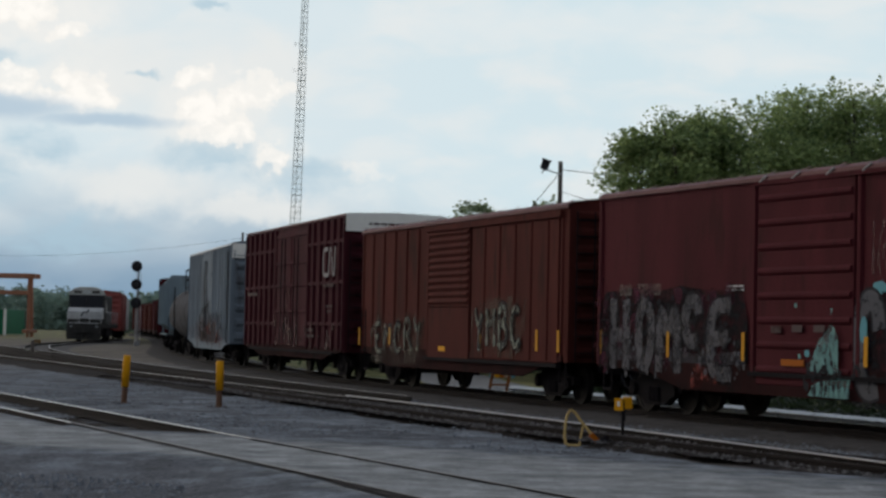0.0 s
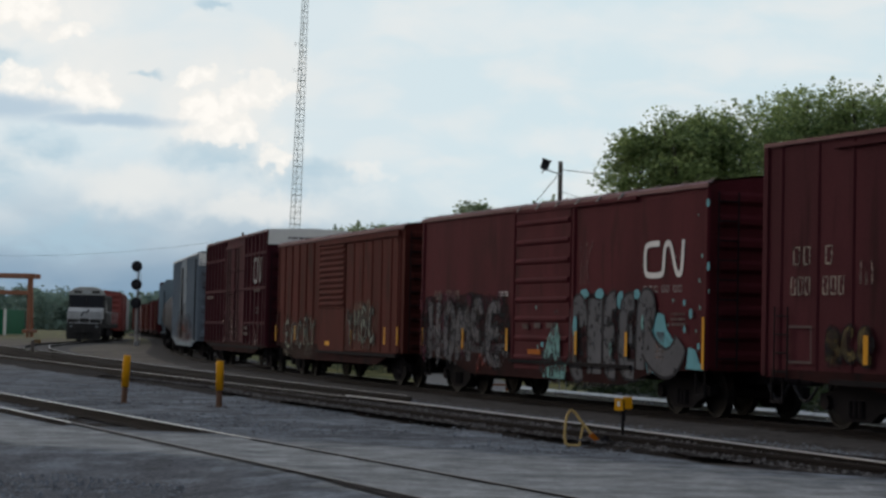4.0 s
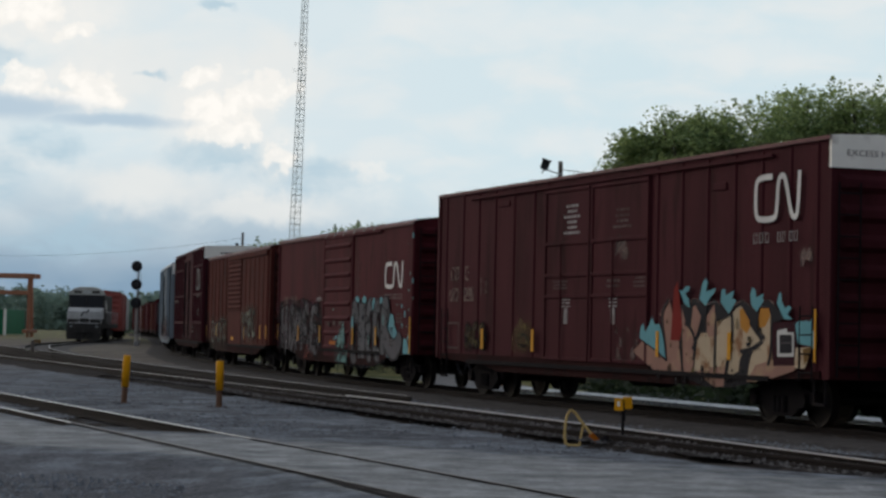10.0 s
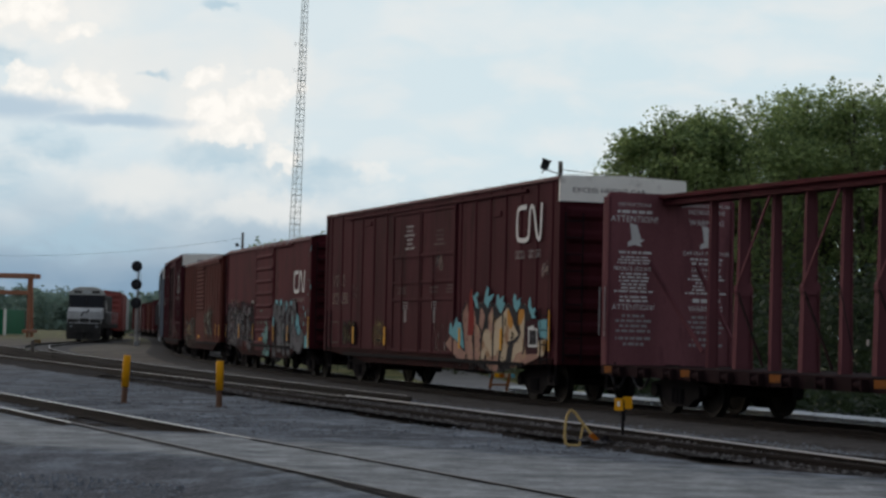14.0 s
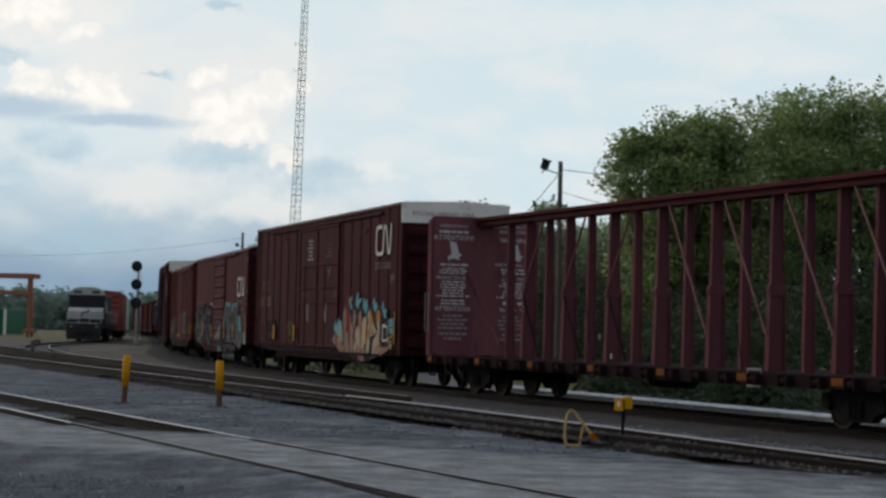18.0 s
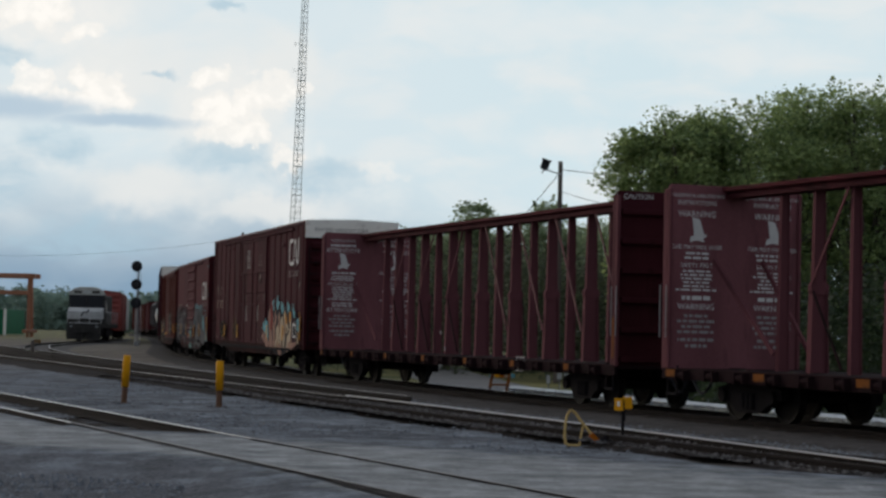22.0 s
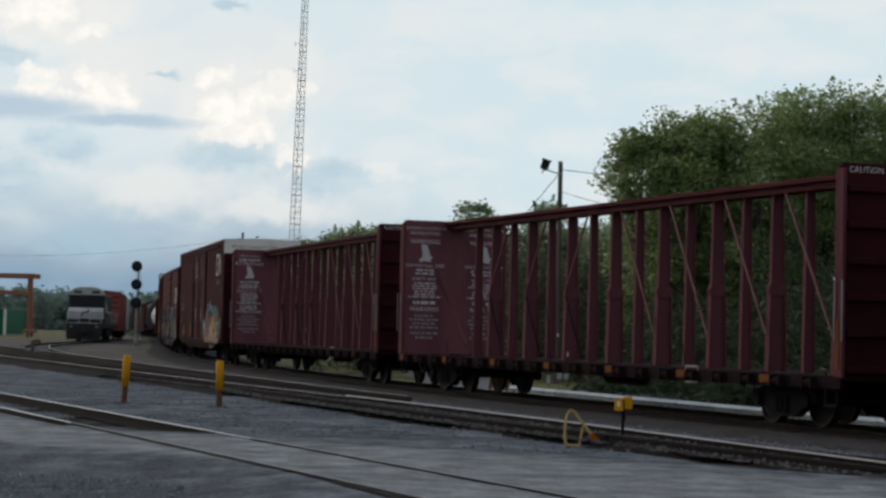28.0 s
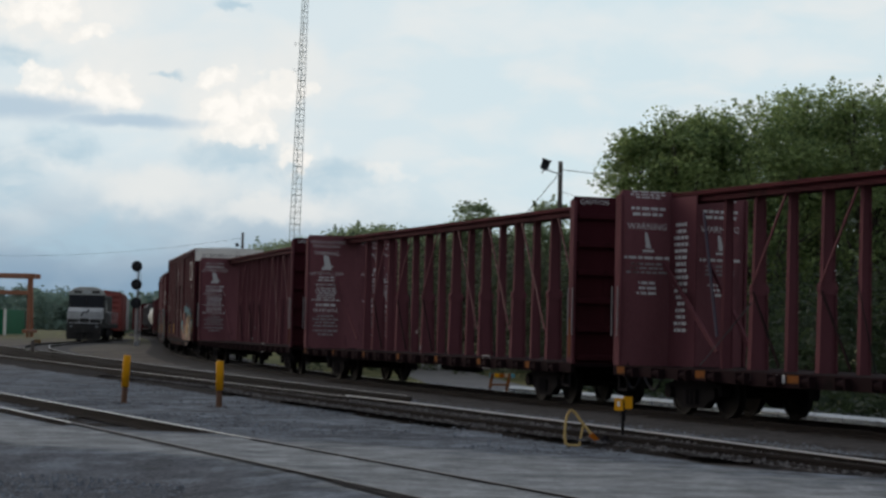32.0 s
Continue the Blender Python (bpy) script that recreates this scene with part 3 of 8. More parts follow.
hull(bm, [[p + n * a + Vector((0, 0, z)) for a, z in ((0.7, -0.10), (0.95, -0.10), (1.08 + rag.uniform(-.06, .06), -0.13), (1.22 + rag.uniform(-.14, .14), -0.24))] for p, n in zip(LINE_SPUR, normals(LINE_SPUR))])
part("oil_shade_shoulder", done(bm), M_OILSHADE, T_SPUR, "dirty ballast shoulder with shade painted into its colour")
T_MID = lay_track("track_3", LINE_MID, "rusty siding branching from the turnout", M_BALLAST_GREY, -0.145, heads=(M_RAILSIDE, M_RAILSEMI), sink=0.008)
T_BRANCH = lay_track("track_5", LINE_BRANCH, "rusty yard track branching off", M_BALLAST, -0.15, heads=(M_RAILSEMI, M_RAILSIDE), sink=0.016)
# near-black bed: the shade down between the sunk rails is in its colour
T_FORE = lay_track("track_4", LINE_FORE, "front track sunk in gravel and pavement", M_OILSHADE, -0.20, half=0.9, heads=(M_RAILSEMI, M_RAILSEMI))
lay_ties(T_LEAD, LINE_LEAD, 47, 66, -0.14)
lay_ties(T_RUN, LINE_RUN, 28, 64, -0.085)
lay_ties(T_FORE, LINE_FORE, 30, 48, -0.185)

for tr, line, side, y0, y1 in ((T_LEAD, LINE_LEAD, 0.7525, -10, 49), (T_FORE, LINE_FORE, -0.7525, 29.0, 120), (T_FORE, LINE_FORE, 0.7525, 33.0, 120)):
    shiny = [p for p in line if y0 <= p.y <= y1]
    bm = bmesh.new()
    wide = 0.036 if tr is T_LEAD else 0.022
    sweep(bm, shiny, [(side - wide, -0.003), (side - wide + 0.008, 0.003), (side + wide - 0.006, 0.003), (side + wide + 0.001, -0.003), (side + wide + 0.001, -0.014 if tr is T_LEAD else -0.004)])
    part("rail_head", done(bm), M_RAILTOP, tr, "polished steel running surface")

# paler stone between the lead's rails on its near stretch
near = [p for p in LINE_LEAD if p.y <= 50]
bm = bmesh.new()
hull(bm, [[p + n * a + Vector((0, 0, z)) for a, z in ((-2.3, -0.17), (-1.9, -0.141), (-0.6, -0.138), (0.62, -0.139))] for p, n in zip(near, normals(near))])
part("ballast_strip", done(bm), M_BALLAST, T_LEAD, "paler grey ballast")

# flat dark strips, painted for the depth of the grooves beside the front track's rails where the pavement crosses it
for side, y0, y1 in ((-0.7525, 10, 29.5), (0.7525, 8, 33.5)):
    groove = [p for p in LINE_FORE if y0 <= p.y <= y1]
    bm = bmesh.new()
    wide = 0.085 if side < 0 else 0.125
    sweep(bm, groove, [(side + 0.037, 0.001), (side + 0.06, 0.0015), (side + wide, 0.0005)])
    part("flangeway", done(bm), M_BALLAST_DARK, T_FORE, "flat dark strip standing for a groove")
    bm = bmesh.new()
    sweep(bm, groove, [(side - 0.028, 0.004), (side, 0.006), (side + 0.028, 0.004)])
    part("rail_head", done(bm), M_RAILDULL, T_FORE, "dull brown running surface")

# a flat dark strip for the trench where the pavement has broken away along the near rail, and a dark shoulder where it
# begins
for name, y0, y1, edge in (("trench", 12.0, 22.6, ((0.79, 0.001), (0.86, 0.003), (1.0, 0.003), (1.12, 0.001))), ("oil_shade_shoulder", 32.0, 62.0, ((0.80, -0.10), (1.1, -0.11), (1.45, -0.14), (1.7, -0.24)))):
    rag, near = random.Random(33), [p for p in by_y((-0.4327, 8.86), y0, y1, 0.5)]
    bm = bmesh.new()
    hull(bm, [[p + n * (a + (rag.uniform(-.16, .16) * (0.5 if name == "trench" else 1) - (0.14 * (k - 1) * smoothstep(y1 - 4.0, y1, p.y) if name == "trench" else 0)) * (k > 1)) + Vector((0, 0, z)) for k, (a, z) in enumerate(edge)] for p, n in zip(near, normals(near))])
    part(name, done(bm), M_OILSHADE, T_FORE, "dark broken ground beside the rail")

# dark margins, the rails' and the train's shade in their colour: along the siding's near rail, and between the running
# track and the lead
for tr, line, y0, y1, edge in ((T_MID, LINE_MID, 46, 122, ((0.62, -0.12), (1.1, -0.122), (2.0, -0.135), (2.5, -0.25))), (T_LEAD, LINE_LEAD, 48, 104, ((-0.9, -0.125), (-0.4, -0.125), (0.9, -0.13), (1.3, -0.16))), (T_BRANCH, LINE_BRANCH, 98, 150, ((-0.9, -0.13), (-0.4, -0.13), (0.9, -0.135), (1.3, -0.17))), (T_RUN, LINE_RUN, 0, 58, ((1.9, -0.095), (2.6, -0.10), (3.1, -0.12), (3.6, -0.20)))):
    rag, near = random.Random(31), [p for p in line if y0 <= p.y <= y1]
    bm = bmesh.new()
    hull(bm, [[p + n * (a + rag.uniform(-.12, .12) * (k > 1)) + Vector((0, 0, z)) for k, (a, z) in enumerate(edge)] for p, n in zip(near, normals(near))])
    part("oil_shade_shoulder", done(bm), M_BALLAST_DARK if tr is T_RUN else M_OILSHADE, tr, "dirty ballast shoulder with shade painted into its colour")


# loose stones on the lead's ballast and along the dark shoulder
def strew(line, lo, hi, z, count, material, label, seed, y0=22):
    rs = np.random.RandomState(seed)
    pts = [(p, n) for p, n in zip(line, normals(line)) if y0 < p.y < 66]
    base = np.array(((1, 0, 0), (-1, 0, 0), (0, 1, 0), (0, -1, 0), (0, 0, 0.8), (0, 0, -0.8)), float)
    vs, fs = [], []
    for i in range(count):
        k = rs.randint(len(pts) - 1)
        (p, n), (q, _) = pts[k], pts[k + 1]
        c = p.lerp(q, float(rs.uniform())) + n * float(rs.uniform(lo, hi))
        r = 0.018 + 0.035 * float(rs.uniform()) ** 2
        for b in base * rs.uniform(0.6, 1.3, (6, 1)) * r:
            vs.append((c.x + b[0], c.y + b[1], z + b[2]))
        fs += [(6 * i + a, 6 * i + b, 6 * i + 4) for a, b in ((0, 2), (2, 1), (1, 3), (3, 0))]
    me = bpy.data.meshes.new("ballast_stones")
    me.from_pydata(vs, [], fs)
    me.materials.append(material)
    tagged(new("ballast_stones", me), label, "gravel", kind="stuff")


strew(LINE_LEAD, -2.1, 0.6, -0.14, 9000, M_STONE, "loose grey ballast stones between the rails", 41)
strew(LINE_SPUR, -0.6, 1.3, -0.095, 7000, M_BALLAST, "loose dirty ballast stones on the shoulder", 42)

# ---- the moving train ----
def gone(t):
    """How far the train has rolled at t seconds: about 2.7 m/s, slowly easing."""
    q = t / 32.0
    return 2.140255 * q ** 4 - 4.312722 * q ** 3 - 0.288497 * q ** 2 + 89.291997 * q


def car_pose(s_mid, half_base):
    """A car's pose with its two truck centres on the running track."""
    a, b = on_run(s_mid + half_base), on_run(s_mid - half_base)
    d = a - b
    return Matrix.Translation((a + b) / 2) @ Matrix.Rotation(math.atan2(d.y, d.x), 4, "Z")


ROLLING = []  # (car, mid length at the start, half truck base, key step, turning wheelsets)
FACE_SIDE = Matrix(((-1, 0, 0, 0), (0, 0, 1, 0), (0, 1, 0, 0), (0, 0, 0, 1)))   # writing on the camera's side
FACE_BACK = Matrix(((0, 0, -1, 0), (-1, 0, 0, 0), (0, 1, 0, 0), (0, 0, 0, 1)))  # writing on a face that looks backwards


def letters(name, text, size, at, material, parent, label="", squeeze=1.0, align="CENTER"):
    cu = bpy.data.curves.new(name, "FONT")
    cu.body, cu.size, cu.align_x, cu.resolution_u = text, size, align, 2
    tmp = bpy.data.objects.new(name, cu)
    scene.collection.objects.link(tmp)
    me = bpy.data.meshes.new_from_object(tmp.evaluated_get(bpy.context.evaluated_depsgraph_get()))
    bpy.data.objects.remove(tmp)
    bpy.data.curves.remove(cu)
    me.transform(Matrix.Diagonal((squeeze, 1, 1, 1)))
    me.materials.clear()
    me.materials.append(material)
    ob = new(name, me)
    ob.parent, ob.matrix_basis = parent, at
    if label:
        ob["label"] = label
    return ob


def back_at(x, y, z):
    return Matrix.Translation((x, y, z)) @ FACE_BACK


def flat(bm, pts, place):
    """A patch of paint: points (across, up) laid by place(across, up)."""
    bm.faces.new([bm.verts.new(place(a, b)) for a, b in pts])


def stroke(bm, pts, w, place, taper=1.0):
    """A painted line of width w through points."""
    pts = [Vector(p) for p in pts]
    rows = []
    for i, p in enumerate(pts):
        d = (pts[min(i + 1, len(pts) - 1)] - pts[max(i - 1, 0)]).normalized()
        n = Vector((-d.y, d.x))
        k = 1 + (taper - 1) * i / (len(pts) - 1)
        rows.append([place(*(p + n * w / 2 * k)), place(*(p - n * w / 2 * k))])
    hull(bm, rows)


def round_path(pts, n=4):
    """Rounds a path's corners."""
    pts = [Vector(p) for p in pts]
    for _ in range(2):
        out = [pts[0]]
        for a, b in zip(pts, pts[1:]):
            out += [a.lerp(b, 0.25), a.lerp(b, 0.75)]
        pts = out + [pts[-1]]
    return pts


def on_side(y):
    return lambda a, b: (a, y, b)


def on_back(x):
    return lambda a, b: (x, a, b)


def paint_patch(name, polys, y, material, parent, label=""):
    bm = bmesh.new()
    for p in polys:
        flat(bm, p, on_side(y))
    return part(name, bm, material, parent, label)


def rect(x0, x1, z0, z1):
    return ((x0, z0), (x1, z0), (x1, z1), (x0, z1))


def letter_bars(name, groups, z0, z1, y, material, parent, line=0.045):
    """Stencilled marks as one upright bar to a letter: (first x, last x, letters) for each group."""
    bm = bmesh.new()
    for x0, x1, n in groups:
        w = (x1 - x0) / n
        for k in range(n):
            a = x0 + w * k
            stroke(bm, [(a + w * 0.2, z0), (a + w * 0.2, z1), (a + w * 0.75, z1), (a + w * 0.75, z0), (a + w * 0.2, z0)], line, on_side(y))
    mk = part(name, bm, material, parent)
    mk["kind"] = "stuff"
    return mk


def text_bars(name, x0, x1, z0, z1, rows, y, material, parent, seed=0, centre=True, place=None):
    """Small lettering too fine to read: rows of short bars."""
    bm, rag = bmesh.new(), random.Random(seed)
    place = place or on_side(y)
    h = (z1 - z0) / rows
    for r in range(rows):
        w = (x1 - x0) * rag.uniform(0.55, 1.0)
        a = (x0 + x1) / 2 - w / 2 if centre else x1 - w
        z = z1 - (r + 1) * h + h * 0.25
        end = a + w
        while a < end - 0.02:
            step = min(rag.uniform(0.06, 0.22), end - a)
            flat(bm, rect(a, a + step, z, z + h * 0.5), place)
            a += step + 0.035
    tx = part(name, bm, material, parent)
    tx["kind"] = "stuff"
    return tx


# running gear -------------------------------------------------------------
def wheelset_mesh():
    bm = bmesh.new()
    for sgn in (-1, 1):
        prof = ((0.07, 0.09), (0.12, 0.10), (0.40, 0.05), (0.40, 0.075), (0.457, 0.075), (0.462, -0.03), (0.487, -0.035), (0.487, -0.06), (0.40, -0.06), (0.38, -0.02), (0.12, -0.07), (0.07, -0.07))
        rows = []
        for k in range(20):
            q = 2 * math.pi * k / 20
            rows.append([(r * math.cos(q), sgn * (0.745 + o), r * math.sin(q)) for r, o in prof])
        hull(bm, rows + [rows[0]])
    bmesh.ops.remove_doubles(bm, verts=bm.verts[:], dist=1e-5)
    rod(bm, (0, -1.0, 0), (0, 1.0, 0), 0.075, n=8)
    return done(bm)


def side_frame_mesh():
    bm = bmesh.new()
    prof = [(-1.12, 0.42), (-1.12, 0.60), (-0.75, 0.66), (-0.45, 0.80), (0.45, 0.80), (0.75, 0.66), (1.12, 0.60), (1.12, 0.42), (0.80, 0.40), (0.40, 0.16), (-0.40, 0.16), (-0.80, 0.40)]
    hull(bm, [[(x, -0.09, z) for x, z in prof], [(x, 0.09, z) for x, z in prof]], shut=True, caps=True)
    rod(bm, (-0.86, 0.06, 0.457), (-0.86, 0.17, 0.457), 0.13, n=10)
    rod(bm, (0.86, 0.06, 0.457), (0.86, 0.17, 0.457), 0.13, n=10)
    for x in (-0.16, 0, 0.16):
        rod(bm, (x, 0.10, 0.24), (x, 0.10, 0.52), 0.065, n=8)
    return done(bm)


GEAR = {}


def add_truck(car, x, wheels, wheel_mat=None):
    tk = part("truck", bx(-0.2, 0.2, -1.05, 1.05, 0.42, 0.72, 0.03), M_UNDER, car, at=Matrix.Translation((x, 0, 0)))
    if not GEAR:
        GEAR["frame"] = part("side_frame", side_frame_mesh(), M_UNDER, tk, at=Matrix.Translation((0, 1.0, 0)))
        GEAR["axle"] = part("wheelset", wheelset_mesh(), M_WHEEL, tk, at=Matrix.Translation((-0.86, 0, 0.457)))
        wheels.append(GEAR["axle"])
        same("side_frame", GEAR["frame"], tk, pose(0, -1.0, 0, 0, 0, 180))
        wheels.append(same("wheelset", GEAR["axle"], tk, Matrix.Translation((0.86, 0, 0.457))))
        return tk
    same("side_frame", GEAR["frame"], tk, Matrix.Translation((0, 1.0, 0)))
    same("side_frame", GEAR["frame"], tk, pose(0, -1.0, 0, 0, 0, 180))
    for w in (-0.86, 0.86):
        wheels.append(same("wheelset", GEAR["axle"], tk, Matrix.Translation((w, 0, 0.457))))
    return tk


def couplers(car, half):
    for sgn in (-1, 1):
        bm = bmesh.new()
        box(bm, sgn * (half - 0.5), sgn * (half + 0.62), -0.09, 0.09, 0.74, 0.94)
        box(bm, sgn * (half + 0.6), sgn * (half + 0.98), -0.17, 0.13, 0.68, 1.0, 0.03)
        part("coupler", done(bm), M_UNDER, car)
        bm = bmesh.new()
        prev = None
        for k in range(7):
            p = Vector((sgn * (half + 0.15 + k * 0.13), 0.28, 0.68 - 0.28 * math.sin(k / 6 * math.pi)))
            if prev is not None:
                rod(bm, prev, p, 0.03, n=6)
            prev = p
        part("air_hose", done(bm), M_BLACK, car)


def ladder(car, x, y, z0, z1, rungs, w=0.42, along="x", material=None):
    material = material or M_UNDER
    bm = bmesh.new()
    d = Vector((1, 0, 0)) if along == "x" else Vector((0, 1, 0))
    p = Vector((x, y, 0))
    for sgn in (-0.5, 0.5):
        rod(bm, p + d * (w * sgn) + Vector((0, 0, z0)), p + d * (w * sgn) + Vector((0, 0, z1)), 0.016, n=6)
    for i in range(rungs):
        z = z0 + (z1 - z0) * (i + 0.5) / rungs
        rod(bm, p - d * w / 2 + Vector((0, 0, z)), p + d * w / 2 + Vector((0, 0, z)), 0.014, n=6)
    return part("ladder", done(bm), material, car)


def end_wall(car, x, sgn, z0, z1, material, ribs=7):
    """A pressed steel end with horizontal corrugations."""
    bm = bmesh.new()
    pitch = (z1 - z0) / ribs
    rows = []
    for sy, depth in ((-1.50, 0), (-1.36, 0), (-1.25, 1), (1.25, 1), (1.36, 0), (1.50, 0)):
        r = []
        for k in range(ribs):
            b = z0 + k * pitch
            for f, o in ((0.0, 0), (0.18, 0), (0.36, 0.085), (0.62, 0.085), (0.80, 0)):
                r.append((x + sgn * (0.01 + o * depth), sy, b + f * pitch))
        r.append((x + sgn * 0.01, sy, z1))
        rows.append(r)
    hull(bm, rows)
    return part("end_wall", done(bm), material, car)


def shell(car, half, z0, eave, rise, material, belly=None, y=1.49):
    """Body: floor, sides and a low pitched roof; belly: the deeper side sill between the trucks (half length, slope, z)."""
    bm = bmesh.new()
    prof = [(-y, z0), (-y, eave), (-y + 0.12, eave + rise * 0.35), (0, eave + rise), (y - 0.12, eave + rise * 0.35), (y, eave), (y, z0)]
    hull(bm, [[(x, a, b) for a, b in prof] for x in (-half, half)], shut=True, caps=True)
    body = part("body", done(bm), material, car)
    if belly:
        hl, sl, zb = belly
        for sgn in (-1, 1):
            bm = bmesh.new()
            out = [(-half + 0.25, z0 + 0.02), (-hl - sl, z0 - 0.10), (-hl, zb), (hl, zb), (hl + sl, z0 - 0.10), (half - 0.25, z0 + 0.02), (half - 0.25, z0 + 0.14), (-half + 0.25, z0 + 0.14)]
            hull(bm, [[(a, sgn * (y - 0.02), b) for a, b in out], [(a, sgn * (y + 0.035), b) for a, b in out]], shut=True, caps=True)
            part("side_sill", done(bm), M_SILLRED if material is not M_GREY_BLUE else material, car)
    return body


def roof(car, half, eave, rise, material, ribs, y=1.52):
    bm = bmesh.new()
    prof = [(-y - 0.03, eave - 0.02), (-y - 0.03, eave + 0.05), (-y + 0.12, eave + rise * 0.35 + 0.03), (0, eave + rise + 0.03), (y - 0.12, eave + rise * 0.35 + 0.03), (y + 0.03, eave + 0.05), (y + 0.03, eave - 0.02)]
    hull(bm, [[(x, a, b) for a, b in prof] for x in (-half - 0.04, half + 0.04)])
    rf = part("roof", done(bm), material, car)
    seam = None
    for i in range(ribs + 1):
        x = -half + 2 * half * i / ribs
        at = Matrix.Translation((x, 0, 0))
        if seam is None:
            bm = bmesh.new()
            hull(bm, [[(dx, a, b + 0.035) for a, b in prof[1:-1]] for dx in (-0.05, -0.03, 0.03, 0.05)])
            seam = part("roof_seam", done(bm), material, rf, at=at)
        else:
            same("roof_seam", seam, rf, at)
    return rf


def side_posts(car, xs, z0, z1, material, w=0.11, d=0.055, y=1.49, both=True):
    first = None
    for x in xs:
        if first is None:
            bm = bmesh.new()
            hull(bm, [[(-w / 2 - 0.03, 0, z), (-w / 2, d, z), (w / 2, d, z), (w / 2 + 0.03, 0, z)] for z in (z0, z1)], shut=True, caps=True)
            first = part("side_post", done(bm), material, car, at=Matrix.Translation((x, y, 0)))
        else:
            same("side_post", first, car, Matrix.Translation((x, y, 0)))
        if both:
            same("side_post", first, car, pose(-x, -y, 0, 0, 0, 180))


def strips(car, places, y=1.56):
    """Upright yellow reflector strips at (x, z of the middle)."""
    first = None
    for x, z, w, h in places:
        if first is None:
            first = part("reflector", bx(-w / 2, w / 2, 0, 0.006, -h / 2, h / 2), M_REFLECT, car, "yellow reflector strip", at=Matrix.Translation((x, y, z)))
            base = (w, h)
        else:
            same("reflector", first, car, Matrix.Translation((x, y, z)) @ Matrix.Diagonal((w / base[0], 1, h / base[1], 1)))


def worm_mark(car, x0, x1, z0, z1, y, w, material=None):
    """The railway's mark: one bent white ribbon."""
    dx, dz = x1 - x0, z1 - z0
    pts = [(0.40, 0.92), (0.12, 0.92), (0.04, 0.80), (0.04, 0.18), (0.12, 0.06), (0.44, 0.06), (0.50, 0.16), (0.52, 0.82), (0.60, 0.94), (0.68, 0.86), (0.80, 0.14), (0.88, 0.04), (0.94, 0.14), (0.97, 0.98)]
    bm = bmesh.new()
    stroke(bm, round_path([(x0 + dx * a, z0 + dz * b) for a, b in pts]), w, on_side(y))
    return part("ribbon_mark", bm, material or M_LETTER, car, "faded white painted ribbon mark")


M_AMBER_FADED = paint("faded_amber_spray", (0.15, 0.085, 0.03), 0.8, wear=(0.06, 0.03, 0.02), worn=0.5, vary=0.25, bump=0, spec=0.05)
# spray paint ---------------------------------------------------------------
GLYPHS = (
    ((0.85, 0.80), (0.45, 0.95), (0.12, 0.60), (0.15, 0.25), (0.5, 0.05), (0.9, 0.22)),
    ((0.1, 0.95), (0.45, 0.5), (0.9, 0.95), (0.5, 0.5), (0.45, 0.02)),
    ((0.15, 0.02), (0.15, 0.95), (0.7, 0.9), (0.75, 0.6), (0.25, 0.52), (0.85, 0.45), (0.8, 0.08), (0.2, 0.04)),
    ((0.85, 0.92), (0.2, 0.9), (0.15, 0.5), (0.7, 0.5), (0.15, 0.45), (0.18, 0.06), (0.9, 0.08)),
    ((0.15, 0.0), (0.18, 0.95), (0.8, 0.85), (0.75, 0.5), (0.25, 0.48), (0.6, 0.4), (1.0, 0.0)),
    ((0.12, 0.0), (0.14, 0.95), (0.16, 0.5), (0.8, 0.5), (0.82, 0.95), (0.85, 0.0)),
    ((0.1, 0.0), (0.2, 0.9), (0.5, 0.3), (0.8, 0.9), (0.92, 0.0)),
)


GLYPH_STROKES = {
    "C": (((0.9, 0.66), (0.82, 0.93), (0.45, 1.0), (0.12, 0.75), (0.1, 0.3), (0.4, 0.0), (0.85, 0.06)),),
    "H": (((0.14, 0.0), (0.12, 0.5), (0.16, 1.0)), ((0.84, 0.0), (0.86, 0.5), (0.82, 0.98)), ((0.14, 0.5), (0.5, 0.46), (0.86, 0.52))),
    "O": (((0.5, 1.0), (0.12, 0.8), (0.1, 0.3), (0.45, 0.0), (0.86, 0.25), (0.88, 0.75), (0.5, 1.0)),),
    "M": (((0.08, 0.0), (0.12, 0.96), (0.48, 0.42), (0.86, 0.98), (0.94, 0.0)),),
    "E": (((0.9, 0.97), (0.2, 0.94), (0.14, 0.5), (0.18, 0.04), (0.95, 0.03)), ((0.16, 0.5), (0.8, 0.52))),
    "A": (((0.06, 0.0), (0.2, 0.7), (0.5, 1.0), (0.8, 0.7), (0.92, 0.0)), ((0.2, 0.36), (0.8, 0.34))),
    "R": (((0.14, 0.0), (0.14, 0.97), (0.7, 0.98), (0.8, 0.72), (0.3, 0.52), (0.55, 0.4), (0.95, 0.0)),),
}


def wild_letters(car, rows, y, fill, edge, w, rim):
    """Fat sprayed letters, each (letter, first x, last x, low z, high z), rimmed, each over the one before."""
    rims, fills = bmesh.new(), bmesh.new()
    for i, (ch, x0, x1, z0, z1) in enumerate(rows):
        for k, path in enumerate(GLYPH_STROKES[ch]):
            p = round_path([(x0 + (x1 - x0) * a, z0 + (z1 - z0) * b) for a, b in path])
            stroke(rims, p, w + 2 * rim, on_side(y + 0.0022 * i))
            stroke(fills, p, w, on_side(y + 0.0012 + 0.0022 * i + 0.0003 * k))
    part("spray_outline", rims, edge, car, "dark sprayed outline")
    return part("spray_letters", fills, fill, car, "sprayed letter shapes")


